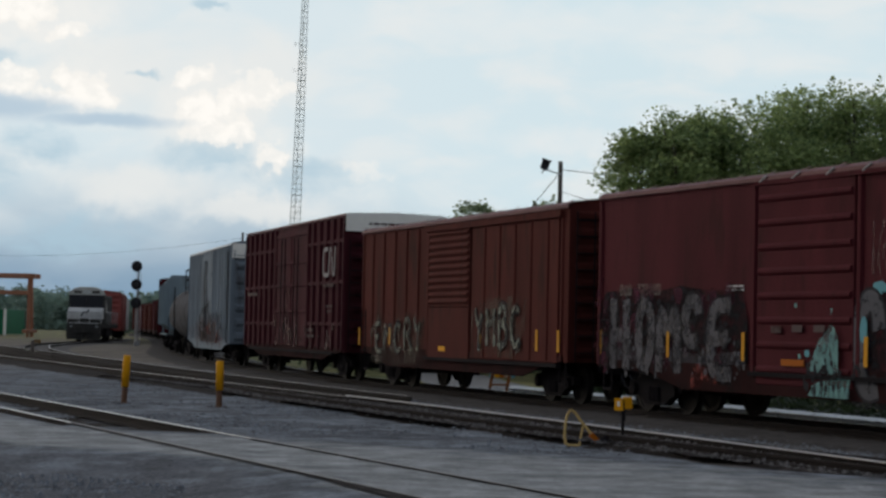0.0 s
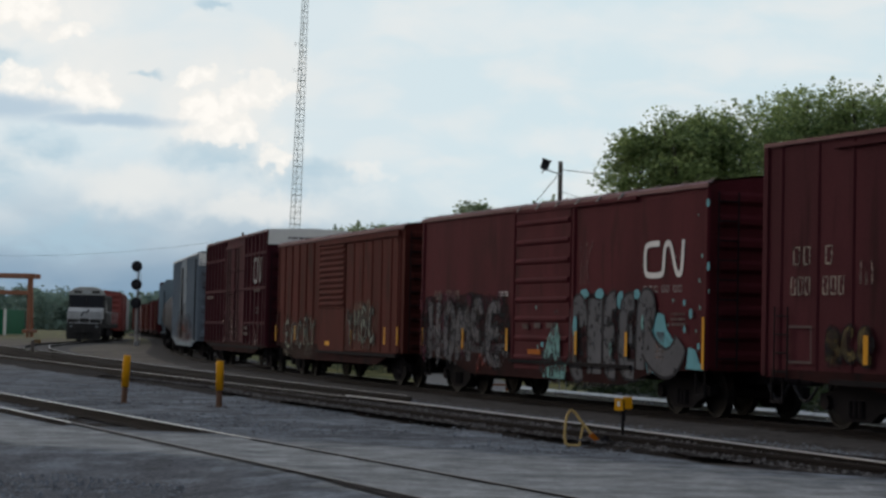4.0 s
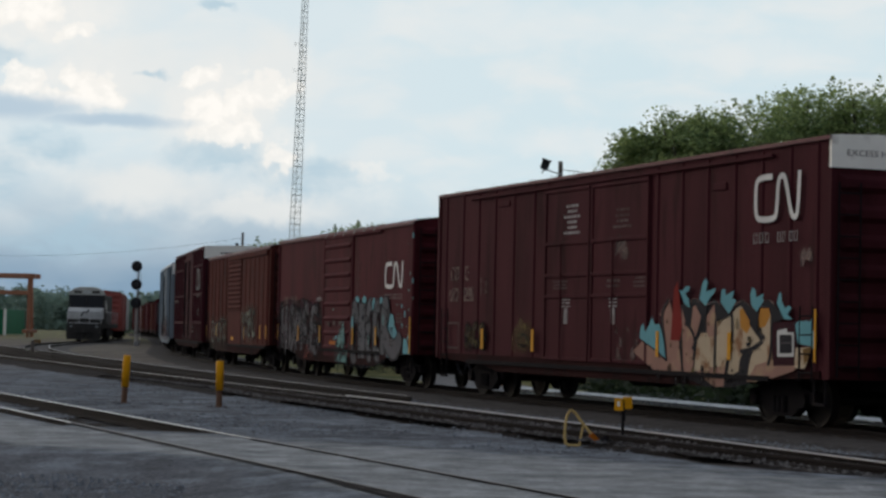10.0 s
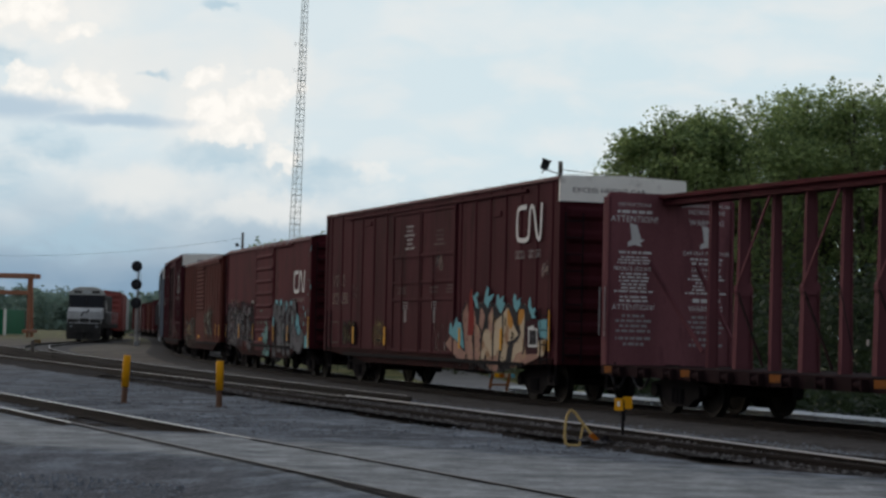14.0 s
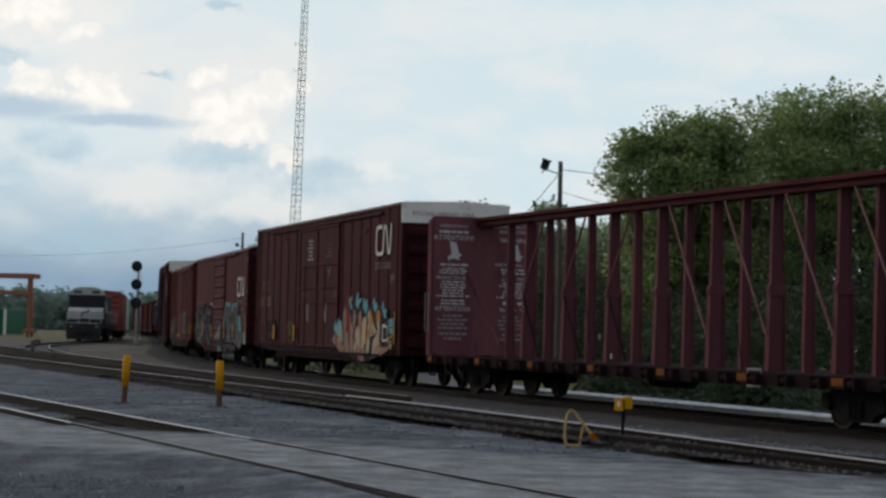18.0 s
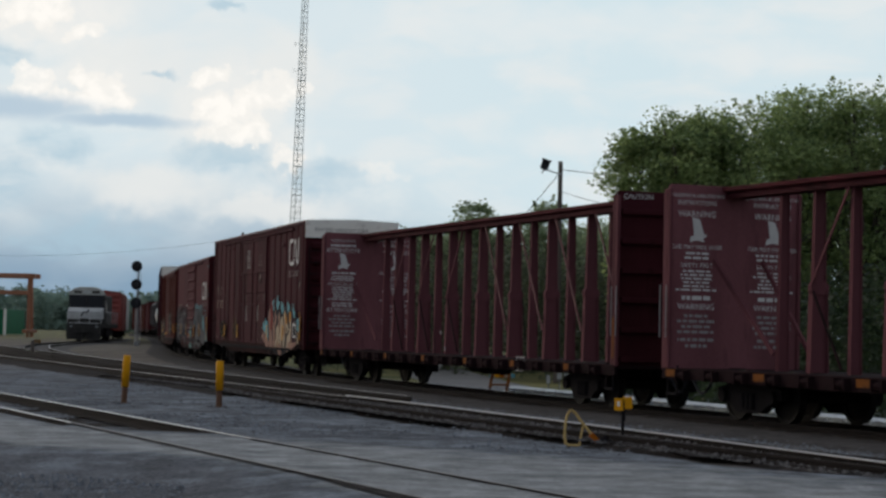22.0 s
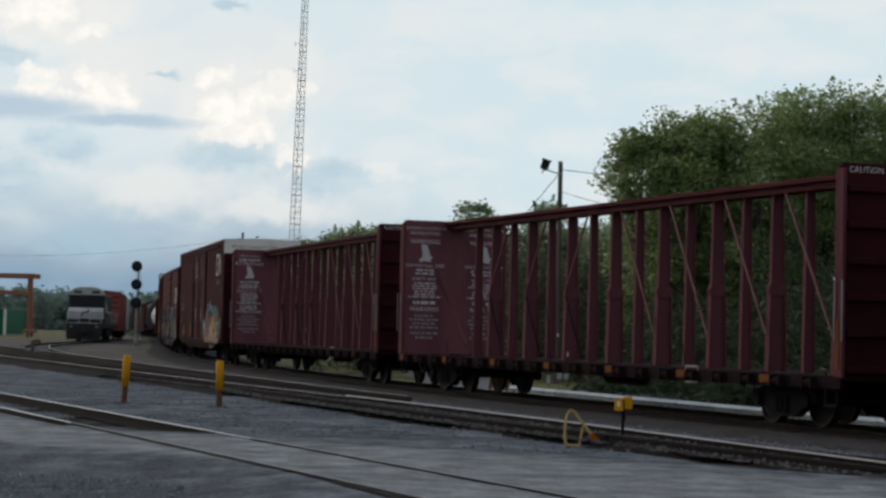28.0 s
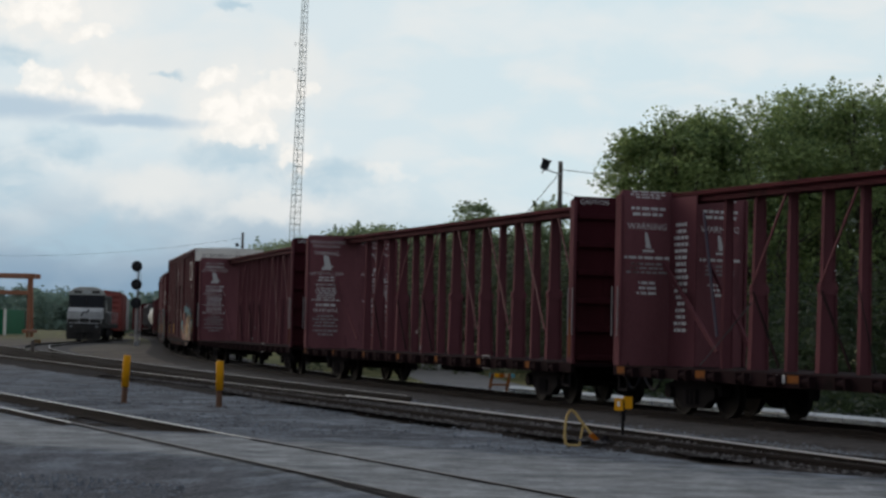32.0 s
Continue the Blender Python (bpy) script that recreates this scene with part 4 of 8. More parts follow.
def tag_letters(car, x_start, x_end, z0, z1, order, y, fill, edge, w=0.34, rim=0.11, seed=1):
    """Loose sprayed letter forms, each with a dark rim."""
    rag = random.Random(seed)
    n = len(order)
    wide = (x_end - x_start) / n
    rims, fills = bmesh.new(), bmesh.new()
    for i, g in enumerate(order):
        a0 = x_start + wide * (i - 0.02)
        tilt, lift = rag.uniform(-.12, .12), rag.uniform(-.06, .10) * (z1 - z0)
        p = []
        for a, b in GLYPHS[g]:
            p.append((a0 + wide * (0.08 + 0.86 * a + tilt * (b - .5)), z0 + lift + (z1 - z0) * (0.08 + 0.84 * b)))
        p = round_path(p)
        stroke(rims, p, w + 2 * rim, on_side(y + 0.0012 * i))
        stroke(fills, p, w, on_side(y + 0.0145 + 0.0012 * i))
    part("spray_outline", rims, edge, car, "dark sprayed outline")
    return part("spray_letters", fills, fill, car, "sprayed letter shapes")


def blob(car, x, z, rx, rz, y, material, seed, label=""):
    """A rounded spot of paint with an uneven edge."""
    rag = random.Random(seed)
    pts = []
    for k in range(14):
        q, g = k * math.pi / 7, rag.uniform(0.86, 1.12)
        pts.append((x + rx * g * math.cos(q), z + rz * g * math.sin(q)))
    return paint_patch("spray_spot", [pts], y, material, car, label)


def painted_line(car, pts, w, y, material=None):
    bm = bmesh.new()
    stroke(bm, round_path(pts), w, on_side(y))
    return part("sprayed_line", bm, material or M_SPRAYBLACK, car)


def splats(car, x0, x1, z0, z1, count, size, y, material, seed):
    """Scattered rounded flecks of paint."""
    rag, bm = random.Random(seed), bmesh.new()
    for i in range(count):
        cx, cz, r = rag.uniform(min(x0, x1), max(x0, x1)), rag.uniform(z0, z1), size * rag.uniform(0.4, 1.2)
        yy = y + 0.0006 * (i % 12)
        flat(bm, [(cx + r * rag.uniform(.75, 1.2) * math.cos(q), cz + r * rag.uniform(.9, 1.6) * math.sin(q)) for q in [k * math.pi / 4 for k in range(8)]], on_side(yy))
    fl = part("paint_spatter", bm, material, car)
    fl["kind"] = "stuff"
    return fl


def begin_car(name, label, s_mid, half_base, step, category="freight car"):
    car = thing(name, car_pose(s_mid, half_base), label, category, "cars of the moving train")
    rec = [car, s_mid, half_base, step, []]
    ROLLING.append(rec)
    return car, rec[4]


def underframe(car, half, half_base, wheels, z=0.98):
    part("centre_sill", bx(-half + 0.1, half - 0.1, -0.22, 0.22, 0.66, z, 0.02), M_UNDER, car)
    for i, x in enumerate((-half_base, half_base)):
        add_truck(car, x, wheels)
        part("bolster", bx(x - 0.2, x + 0.2, -1.35, 1.35, 0.76, z, 0.02), M_UNDER, car)
    bm = bmesh.new()
    rod(bm, (-1.4, 0.7, 0.72), (-0.6, 0.7, 0.72), 0.2, n=12)
    part("brake_cylinder", done(bm), M_UNDER, car)
    bm = bmesh.new()
    rod(bm, (0.6, -0.6, 0.66), (2.2, -0.6, 0.66), 0.24, n=12)
    part("air_tank", done(bm), M_UNDER, car)
    couplers(car, half)


def steps(car, half, y=1.45):
    for sx in (-1, 1):
        for sy in (-1, 1):
            bm = bmesh.new()
            for k in (-0.18, 0.18):
                bar(bm, (sx * (half - 0.35) + k, sy * y, 0.98), (sx * (half - 0.35) + k, sy * y, 0.42), 0.03)
            bar(bm, (sx * (half - 0.35) - 0.2, sy * y, 0.43), (sx * (half - 0.35) + 0.2, sy * y, 0.43), 0.05)
            part("sill_step", done(bm), M_UNDER, car)


def height_band(car, x, sgn, z0, eave, rise):
    """The pale painted top of a tall car's end, up to the gable."""
    out = [(-1.52, z0), (-1.52, eave + 0.05), (-1.4, eave + rise * 0.35 + 0.04), (0, eave + rise + 0.04), (1.4, eave + rise * 0.35 + 0.04), (1.52, eave + 0.05), (1.52, z0)]
    bm = bmesh.new()
    hull(bm, [[(x - sgn * 0.02, a, b) for a, b in out], [(x + sgn * 0.05, a, b) for a, b in out]], shut=True, caps=True)
    return part("height_band", done(bm), M_WHITE_BAND, car, "white painted height warning band")


def flat_door(car, x0, x1, z0, z1, material, ribs, y=1.49, out=0.05, rib_h=0.055):
    """A sliding door of pressed horizontal ribs."""
    door = part("door", bx(x0, x1, y - 0.02, y + out, z0, z1, 0.012), material, car)
    pitch = (z1 - z0 - 0.1) / ribs
    first = None
    for i in range(ribs):
        z = z0 + 0.05 + pitch * (i + 0.5)
        at = Matrix.Translation(((x0 + x1) / 2, y + out, z))
        if first is None:
            bm = bmesh.new()
            hw = (x1 - x0) / 2 - 0.07
            hull(bm, [[(x, 0, -rib_h * 1.3), (x, 0.045, -rib_h * 0.4), (x, 0.045, rib_h * 0.4), (x, 0, rib_h * 1.3)] for x in (-hw, hw)], shut=True, caps=True)
            first = part("door_rib", done(bm), material, door, at=at)
        else:
            same("door_rib", first, door, at)
    return door


# --- boxcar with the ribbed single door and two big sprayed pieces ----------
def build_ribbed_boxcar():
    car, wh = begin_car("boxcar", "oxide red boxcar with ribbed door and grey teal graffiti", -0.05, 6.2, 0.5)
    h, e = 7.95, 4.38
    underframe(car, h, 6.2, wh)
    shell(car, h, 0.90, e, 0.26, M_OXIDE, belly=(4.3, 1.3, 0.53))
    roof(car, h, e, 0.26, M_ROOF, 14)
    for sgn in (-1, 1):
        end_wall(car, sgn * h, sgn, 0.95, e, M_OXIDE, 8)
        for sy in (-1, 1):
            part("corner_post", bx(sgn * h - 0.06 * (sgn > 0) , sgn * h + 0.06 * (sgn < 0), sy * 1.47 - 0.06, sy * 1.47 + 0.06, 0.9, e), M_OXIDE, car)
    flat_door(car, -1.62, 1.5, 0.72, e - 0.08, M_OXIDE, 8)
    bm = bmesh.new()
    box(bm, -4.8, 1.7, 1.49, 1.60, 0.86, 0.94)
    part("lower_door_track", done(bm), M_UNDER, car)
    part("upper_door_track", bx(-4.9, 1.6, 1.49, 1.57, e - 0.10, e - 0.02), M_OXIDE, car)
    side_posts(car, [7.9, 1.66, -1.74, -7.9], 0.92, e - 0.06, M_OXIDE, 0.10, 0.05)
    clip = None
    for i in range(6):
        at = Matrix.Translation((-4.2 + i * 1.1, 1.565, e - 0.02))
        if clip is None:
            bm = bmesh.new()
            bar(bm, (0.13, 0, -0.02), (-0.13, 0, 0.09), 0.035, 0.02, up=(0, 1, 0))
            clip = part("eave_clip", done(bm), M_DULLLETTER, car, "pale slanted eave clip", at=at)
        else:
            same("eave_clip", clip, car, at)
    ladder(car, 7.55, 1.57, 0.75, 2.0, 4)
    ladder(car, -h - 0.12, 1.15, 0.95, e - 0.1, 9, along="y")
    steps(car, h)
    worm_mark(car, -5.18, -6.98, 2.69, 3.42, 1.512, 0.115)
    letter_bars("site_line", ((-5.16, -5.9, 3), (-6.0, -6.38, 2), (-6.5, -6.92, 2)), 2.41, 2.52, 1.512, M_DULLLETTER, car, 0.02)
    letter_bars("reporting_marks", ((7.0, 6.45, 3), (6.25, 5.2, 6)), 2.36, 2.56, 1.5228, S_STENCIL, car, 0.034)
    text_bars("data_text", 1.95, 2.7, 2.38, 2.52, 2, 1.52, M_LETTER, car, 5)
    strips(car, [(7.75, 1.4, .07, .5), (4.8, 1.38, .09, .5), (1.92, 1.38, .1, .52), (-2.03, 1.35, .11, .5), (-4.54, 1.36, .11, .5), (-7.90, 1.42, .09, .98)], 1.565)
    part("door_placard", bx(-0.2, 0.55, 1.585, 1.60, 1.07, 1.18), M_ORANGE, car, "orange and white placard")
    for i, (x, z) in enumerate(((0.75, 1.7), (-0.65, 1.72), (0.05, 1.72))):
        part("door_notice", bx(x - 0.17, x + 0.17, 1.586, 1.592, z - 0.06, z + 0.06), M_FADED, car)
    # first piece: grey letters over black, spotted, a pale scuffed hem
    paint_patch("spray_ground", [((8.0, 0.98), (8.0, 2.0), (7.6, 2.42), (6.4, 2.5), (5.3, 2.42), (4.4, 2.52), (3.2, 2.4), (2.1, 2.45), (1.85, 1.9), (1.8, 0.62), (3.1, 0.60), (4.3, 0.78), (5.6, 0.92))], 1.522, S_DARK, car, "patchy black sprayed ground")
    paint_patch("spray_ground", [((8.0, 0.95), (8.0, 1.45), (6.6, 1.3), (5.2, 1.35), (3.6, 1.2), (1.9, 1.3), (1.8, 0.60), (3.1, 0.58), (4.3, 0.76), (5.6, 0.9))], 1.5232, S_GREY, car, "grey sprayed hem")
    splats(car, 7.9, 2.0, 1.0, 2.4, 40, 0.17, 1.5245, S_PLUM, 8)
    wild_letters(car, (("H", 7.38, 6.52, 0.85, 2.29), ("O", 6.20, 5.47, 0.87, 2.26), ("M", 5.30, 4.41, 0.83, 2.30), ("C", 4.24, 3.58, 1.42, 2.25), ("E", 3.33, 2.33, 0.81, 2.19)), 1.5265, S_GREY_FAINT, S_DARK, 0.28, 0.06)
    splats(car, 7.6, 1.95, 0.85, 2.3, 120, 0.042, 1.5435, M_SPRAYBLACK, 6)
    splats(car, 7.9, 1.9, 0.75, 1.6, 60, 0.05, 1.5445, S_GREY_LETTER, 9)
    splats(car, 3.9, 2.9, 0.66, 0.95, 16, 0.09, 1.5452, S_REDDISH, 10)
    splats(car, 8.0, 7.4, 1.0, 2.7, 20, 0.08, 1.5452, S_PLUM, 13)
    # second piece: teal cloud, fat grey letters, a long tail
    paint_patch("spray_ground", [((-1.31, 0.48), (-1.22, 1.48), (-1.54, 2.21), (-2.20, 2.37), (-3.12, 2.44), (-4.22, 2.24), (-5.05, 2.42), (-5.74, 2.33), (-5.87, 1.93), (-5.60, 1.13), (-5.41, 0.64), (-3.41, 0.45), (-2.04, 0.42))], 1.5225, S_DARK, car, "black sprayed ground")
    paint_patch("spray_shape", [((-0.31, 1.01), (-0.43, 1.15), (-0.67, 1.50), (-1.08, 1.82), (-1.27, 1.59), (-1.29, 0.95), (-0.67, 0.97))], 1.6136, S_TEAL_PALE, car, "teal sprayed shape")
    paint_patch("spray_shape", [((-0.36, 0.58), (-0.56, 0.79), (-1.21, 0.90), (-1.65, 0.88), (-1.61, 0.56), (-0.97, 0.56))], 1.6141, S_TEAL_PALE, car, "teal sprayed shape")
    paint_patch("spray_shape", [((-2.87, 0.53), (-2.95, 0.86), (-3.35, 0.97), (-3.18, 0.57))], 1.5246, S_TEAL_PALE, car, "teal sprayed shape")
    paint_patch("spray_shape", [((-5.49, 1.47), (-5.70, 1.78), (-5.91, 2.02), (-6.16, 1.95), (-6.30, 1.66), (-6.63, 1.42), (-6.39, 1.18), (-6.08, 1.32))], 1.5251, M_TEAL, car, "teal sprayed shape")
    paint_patch("spray_shape", [((-5.27, 1.22), (-5.54, 1.11), (-6.04, 0.80), (-5.47, 0.80))], 1.5256, M_TEAL, car, "teal sprayed shape")
    paint_patch("spray_shape", [((-7.15, 0.92), (-7.23, 1.34), (-7.52, 1.29), (-7.69, 1.04), (-7.97, 0.99), (-7.87, 0.91))], 1.5261, M_TEAL, car, "teal sprayed shape")
    blob(car, -2.36, 2.40, 0.24, 0.11, 1.5268, M_TEAL, 200, "teal sprayed spot")
    blob(car, -3.12, 2.40, 0.22, 0.11, 1.5271, M_TEAL, 201, "teal sprayed spot")
    blob(car, -4.16, 2.26, 0.15, 0.19, 1.5274, M_TEAL, 202, "teal sprayed spot")
    blob(car, -4.91, 2.37, 0.16, 0.10, 1.5277, M_TEAL, 203, "teal sprayed spot")
    wild_letters(car, (("C", -1.64, -2.44, 0.69, 2.24), ("H", -2.72, -3.17, 0.72, 2.30), ("E", -3.49, -4.01, 0.77, 2.31), ("E", -4.23, -4.90, 0.79, 2.27), ("R", -5.06, -5.78, 0.86, 2.32)), 1.5285, S_GREY_LETTER, M_SPRAYBLACK, 0.34, 0.055)
    tail = round_path([(-5.41, 1.41), (-5.73, 1.17), (-6.17, 0.99), (-6.55, 1.03), (-6.81, 1.23), (-6.93, 1.43)])
    for w, y, m, nm in ((0.66, 1.5412, M_SPRAYBLACK, "spray_outline"), (0.53, 1.5424, S_GREY_LETTER, "spray_tail")):
        bm = bmesh.new()
        stroke(bm, tail, w, on_side(y), 0.9)
        part(nm, bm, m, car, "dark sprayed outline" if m is M_SPRAYBLACK else "grey sprayed tail")
    blob(car, -1.92, 1.71, 0.11, 0.24, 1.5432, M_TEAL, 220)
    blob(car, -3.74, 1.25, 0.08, 0.14, 1.5435, S_TEAL_PALE, 221)
    blob(car, -5.25, 1.81, 0.08, 0.16, 1.5438, S_TEAL_PALE, 222)
    blob(car, -3.63, 1.82, 0.09, 0.13, 1.5441, M_SPRAYBLACK, 223)
    blob(car, -4.56, 1.62, 0.10, 0.15, 1.5444, M_SPRAYBLACK, 224)
    for k in range(3):
        paint_patch("spray_bar", [rect(-6.22, -5.83, 1.10 + k * 0.11, 1.15 + k * 0.11)], 1.5444, S_FADED, car, "pale sprayed bar")
    paint_patch("spray_shape", [rect(-6.23, -5.86, 1.38, 1.62)], 1.5442, S_PLUM, car, "plum sprayed square")
    splats(car, -2.4, -6.2, 0.8, 2.35, 46, 0.045, 1.5455, S_DARK, 23)
    splats(car, -0.2, -2.2, 0.66, 1.2, 34, 0.055, 1.6175, M_SPRAYBLACK, 27)
    blob(car, -7.06, 2.19, 0.056, 0.063, 1.5436, M_TEAL, 240)
    blob(car, -7.34, 1.97, 0.068, 0.105, 1.5438, M_TEAL, 241)
    blob(car, -7.09, 1.67, 0.056, 0.063, 1.5440, M_TEAL, 242)
    blob(car, -7.68, 1.36, 0.056, 0.070, 1.5442, M_TEAL, 243)
    blob(car, -7.57, 1.65, 0.031, 0.035, 1.5444, S_TEAL_PALE, 244)
    blob(car, -6.38, 1.76, 0.031, 0.028, 1.5446, S_TEAL_PALE, 245)
    blob(car, -6.59, 2.23, 0.037, 0.035, 1.5448, S_TEAL_PALE, 246)
    blob(car, -7.71, 2.09, 0.037, 0.042, 1.5450, S_TEAL_PALE, 247)
    blob(car, -7.68, 2.60, 0.037, 0.042, 1.5452, S_TEAL_PALE, 248)
    blob(car, -8.06, 2.40, 0.031, 0.042, 1.5454, S_TEAL_PALE, 249)
    blob(car, -0.32, 1.30, 0.081, 0.070, 1.6125, M_TEAL, 250)
    blob(car, -0.07, 1.24, 0.043, 0.049, 1.6127, S_TEAL_PALE, 251)
    blob(car, -1.05, 2.02, 0.062, 0.063, 1.6129, S_TEAL_PALE, 252)
    blob(car, 0.07, 2.12, 0.050, 0.049, 1.6131, S_TEAL_PALE, 253)
    blob(car, -8.03, 2.86, 0.062, 0.091, 1.5464, M_TEAL, 254)
    blob(car, -7.98, 4.06, 0.068, 0.084, 1.5466, M_TEAL, 255)
    blob(car, -7.78, 3.07, 0.043, 0.042, 1.5468, S_TEAL_PALE, 256)
    blob(car, -7.61, 3.84, 0.037, 0.035, 1.5470, S_TEAL_PALE, 257)
    bm = bmesh.new()
    for k in range(3):
        stroke(bm, round_path([(-2.15 - k * 0.22, 2.62), (-2.15 - k * 0.12, 2.95), (-2.15 - k * 0.2, 3.2), (-2.15 - k * 0.3, 3.5)]), 0.05, on_side(1.524 + 0.0004 * k))
    part("spray_line", bm, S_FADED, car, "faint pale scribble")
    text_bars("data_text", -7.13, -6.47, 1.72, 2.02, 3, 1.5436, M_FADED, car, 26)
    return car


# --- older brown boxcar with louvred and plain sliding doors -----------------
def build_brown_boxcar():
    car, wh = begin_car("boxcar", "weathered brown boxcar with louvred sliding door and pale graffiti", 17.05, 5.9, 0.5)
    h, e = 7.6, 4.30
    underframe(car, h, 5.9, wh)
    shell(car, h, 0.92, e, 0.28, M_BROWN, belly=(5.0, 1.3, 0.56))
    roof(car, h, e, 0.28, M_ROOF, 14)
    for sgn in (-1, 1):
        end_wall(car, sgn * h, sgn, 0.95, e, M_BROWN, 9)
    flat_door(car, -1.45, 1.62, 2.15, e - 0.15, M_BROWN, 11, rib_h=0.05)
    part("door_panel", bx(-1.45, 1.62, 1.47, 1.545, 0.86, 2.13, 0.012), M_BROWN, car)
    part("plain_door", bx(-7.1, -1.6, 1.47, 1.535, 0.9, e - 0.2, 0.012), M_BROWN, car)
    for i in range(5):
        x = -2.5 - i * 1.0
        side_posts(car, [x], 0.95, e - 0.25, M_BROWN, 0.06, 0.03, y=1.535, both=False)
    part("upper_door_track", bx(-7.3, 1.8, 1.49, 1.60, e - 0.2, e - 0.06), M_BROWN, car)
    part("lower_door_track", bx(-7.2, 1.8, 1.49, 1.60, 0.80, 0.88), M_UNDER, car)
    side_posts(car, [7.5, 6.6, 5.6, 4.6, 3.6, 2.6, 1.75, -7.25], 0.94, e - 0.06, M_BROWN, 0.08, 0.04)
    ladder(car, 7.2, 1.57, 0.8, 2.1, 4)
    ladder(car, -h - 0.12, 1.15, 0.95, e - 0.1, 9, along="y")
    steps(car, h)
    strips(car, [(7.66, 1.35, .10, .5), (4.83, 1.38, .13, .45), (-2.31, 1.3, .10, .42), (-5.93, 1.38, .12, .48), (-7.19, 1.38, .12, .48)], 1.545)
    part("door_placard", bx(0.25, 0.75, 1.548, 1.556, 1.04, 1.16), M_YELLOW, car, "small yellow placard")
    paint_patch("spray_ground", [((6.6, 0.62), (6.7, 1.5), (5.9, 2.0), (4.7, 1.75), (3.5, 2.05), (2.0, 1.9), (1.85, 0.66), (4.5, 0.6))], 1.5335, S_PALE, car, "faded sprayed ground")
    tag_letters(car, 6.3, 2.0, 0.85, 1.95, (3, 6, 0, 4, 1), 1.5365, S_PALE_LINE, S_DARK, 0.12, 0.04, 31)
    paint_patch("spray_ground", [((-1.75, 1.0), (-1.7, 1.9), (-2.4, 2.3), (-4.2, 2.4), (-5.3, 2.3), (-5.25, 1.2), (-4.4, 0.95))], 1.5695, S_PALE, car, "pale sprayed ground")
    tag_letters(car, -1.9, -5.1, 1.0, 2.3, (1, 5, 2, 0), 1.572, S_PALE_LINE, S_DARK, 0.13, 0.06, 32)
    splats(car, 6.4, 1.9, 0.7, 2.0, 30, 0.13, 1.556, S_PALE, 33)
    return car


# --- hi-cube boxcar with white band, plug doors and the cream lettered piece --
def build_hicube():
    car, wh = begin_car("hicube_boxcar", "tall dark red boxcar with double plug doors and cream graffiti", -19.42, 7.1, 0.5)
    h, e = 9.38, 4.95
    underframe(car, h, 7.1, wh)
    shell(car, h, 0.86, e, 0.07, M_HICUBE, belly=(5.2, 1.0, 0.62))
    roof(car, h, e, 0.07, M_ROOF, 16)
    for sgn in (-1, 1):
        end_wall(car, sgn * h, sgn, 0.9, 4.45, M_HICUBE, 7)
        height_band(car, sgn * h, sgn, 4.45, e, 0.07)
    band = letters("band_lettering", "EXCESS HEIGHT CAR", 0.15, back_at(-h - 0.055, 0.35, 4.66), M_FADED, car, squeeze=1.25)
    band["kind"] = "stuff"
    for sgn in (-1, 1):
        for sy in (-1, 1):
            part("corner_post", bx(sgn * h - 0.07, sgn * h + 0.07, sy * 1.48 - 0.05, sy * 1.48 + 0.05, 0.88, 4.44 if sgn < 0 else e), M_HICUBE, car)
    side_posts(car, [8.9, 7.75, 6.7, 5.65, 4.5, 3.3, 2.55, -2.9, -3.95, -5.0, -6.05, -7.05, -8.05, -8.95], 0.9, e - 0.06, M_HICUBE, 0.08, 0.03)
    # plug doors: two leaves with rails and lock rods
    for x0, x1 in ((0.03, 2.42), (-2.78, -0.03)):
        d = part("plug_door", bx(x0, x1, 1.47, 1.53, 0.95, 4.75, 0.015), M_HICUBE, car)
        for z in (1.0, 2.36, 2.82, 3.52, 4.68):
            part("door_rail", bx(x0 + 0.03, x1 - 0.03, 1.53, 1.565, z - 0.04, z + 0.04, 0.01), M_HICUBE, d)
        for x in (x0 + 0.05, x1 - 0.05):
            part("door_stile", bx(x - 0.04, x + 0.04, 1.53, 1.56, 0.98, 4.72), M_HICUBE, d)
        bm = bmesh.new()
        rod(bm, ((x0 + x1) / 2 + .2, 1.585, 0.98), ((x0 + x1) / 2 + .2, 1.585, 3.5), 0.018, n=6)
        part("lock_rod", done(bm), M_HICUBE, d)
    part("door_track", bx(-7.5, 7.2, 1.50, 1.585, 0.78, 0.87), M_UNDER, car)
    part("upper_door_track", bx(-7.5, 7.2, 1.50, 1.57, 4.76, 4.82), M_HICUBE, car)
    part("vent_hatch", bx(4.75, 5.4, 1.47, 1.525, 4.5, 4.62, 0.01), M_HICUBE, car)
    part("vent_hatch", bx(-5.75, -5.25, 1.47, 1.525, 4.28, 4.42, 0.01), M_HICUBE, car)
    ladder(car, 8.75, 1.57, 0.8, 2.1, 4)
    ladder(car, -8.75, 1.57, 0.8, 2.1, 4)
    ladder(car, -h - 0.13, 1.2, 0.9, 4.2, 9, along="y")
    bm = bmesh.new()
    rod(bm, (-h - 0.13, -0.7, 3.0), (-h - 0.22, -0.7, 3.0), 0.28, n=16)
    part("brake_wheel", done(bm), M_UNDER, car)
    part("end_platform", bx(-h - 0.42, -h - 0.1, -0.9, 0.6, 1.05, 1.09), M_UNDER, car)
    steps(car, h)
    worm_mark(car, -7.02, -8.66, 3.60, 4.48, 1.552, 0.105)
    letter_bars("site_line", ((-7.0, -7.62, 3), (-7.86, -8.18, 2), (-8.26, -8.6, 2)), 3.25, 3.41, 1.552, M_DULLLETTER, car, 0.024)
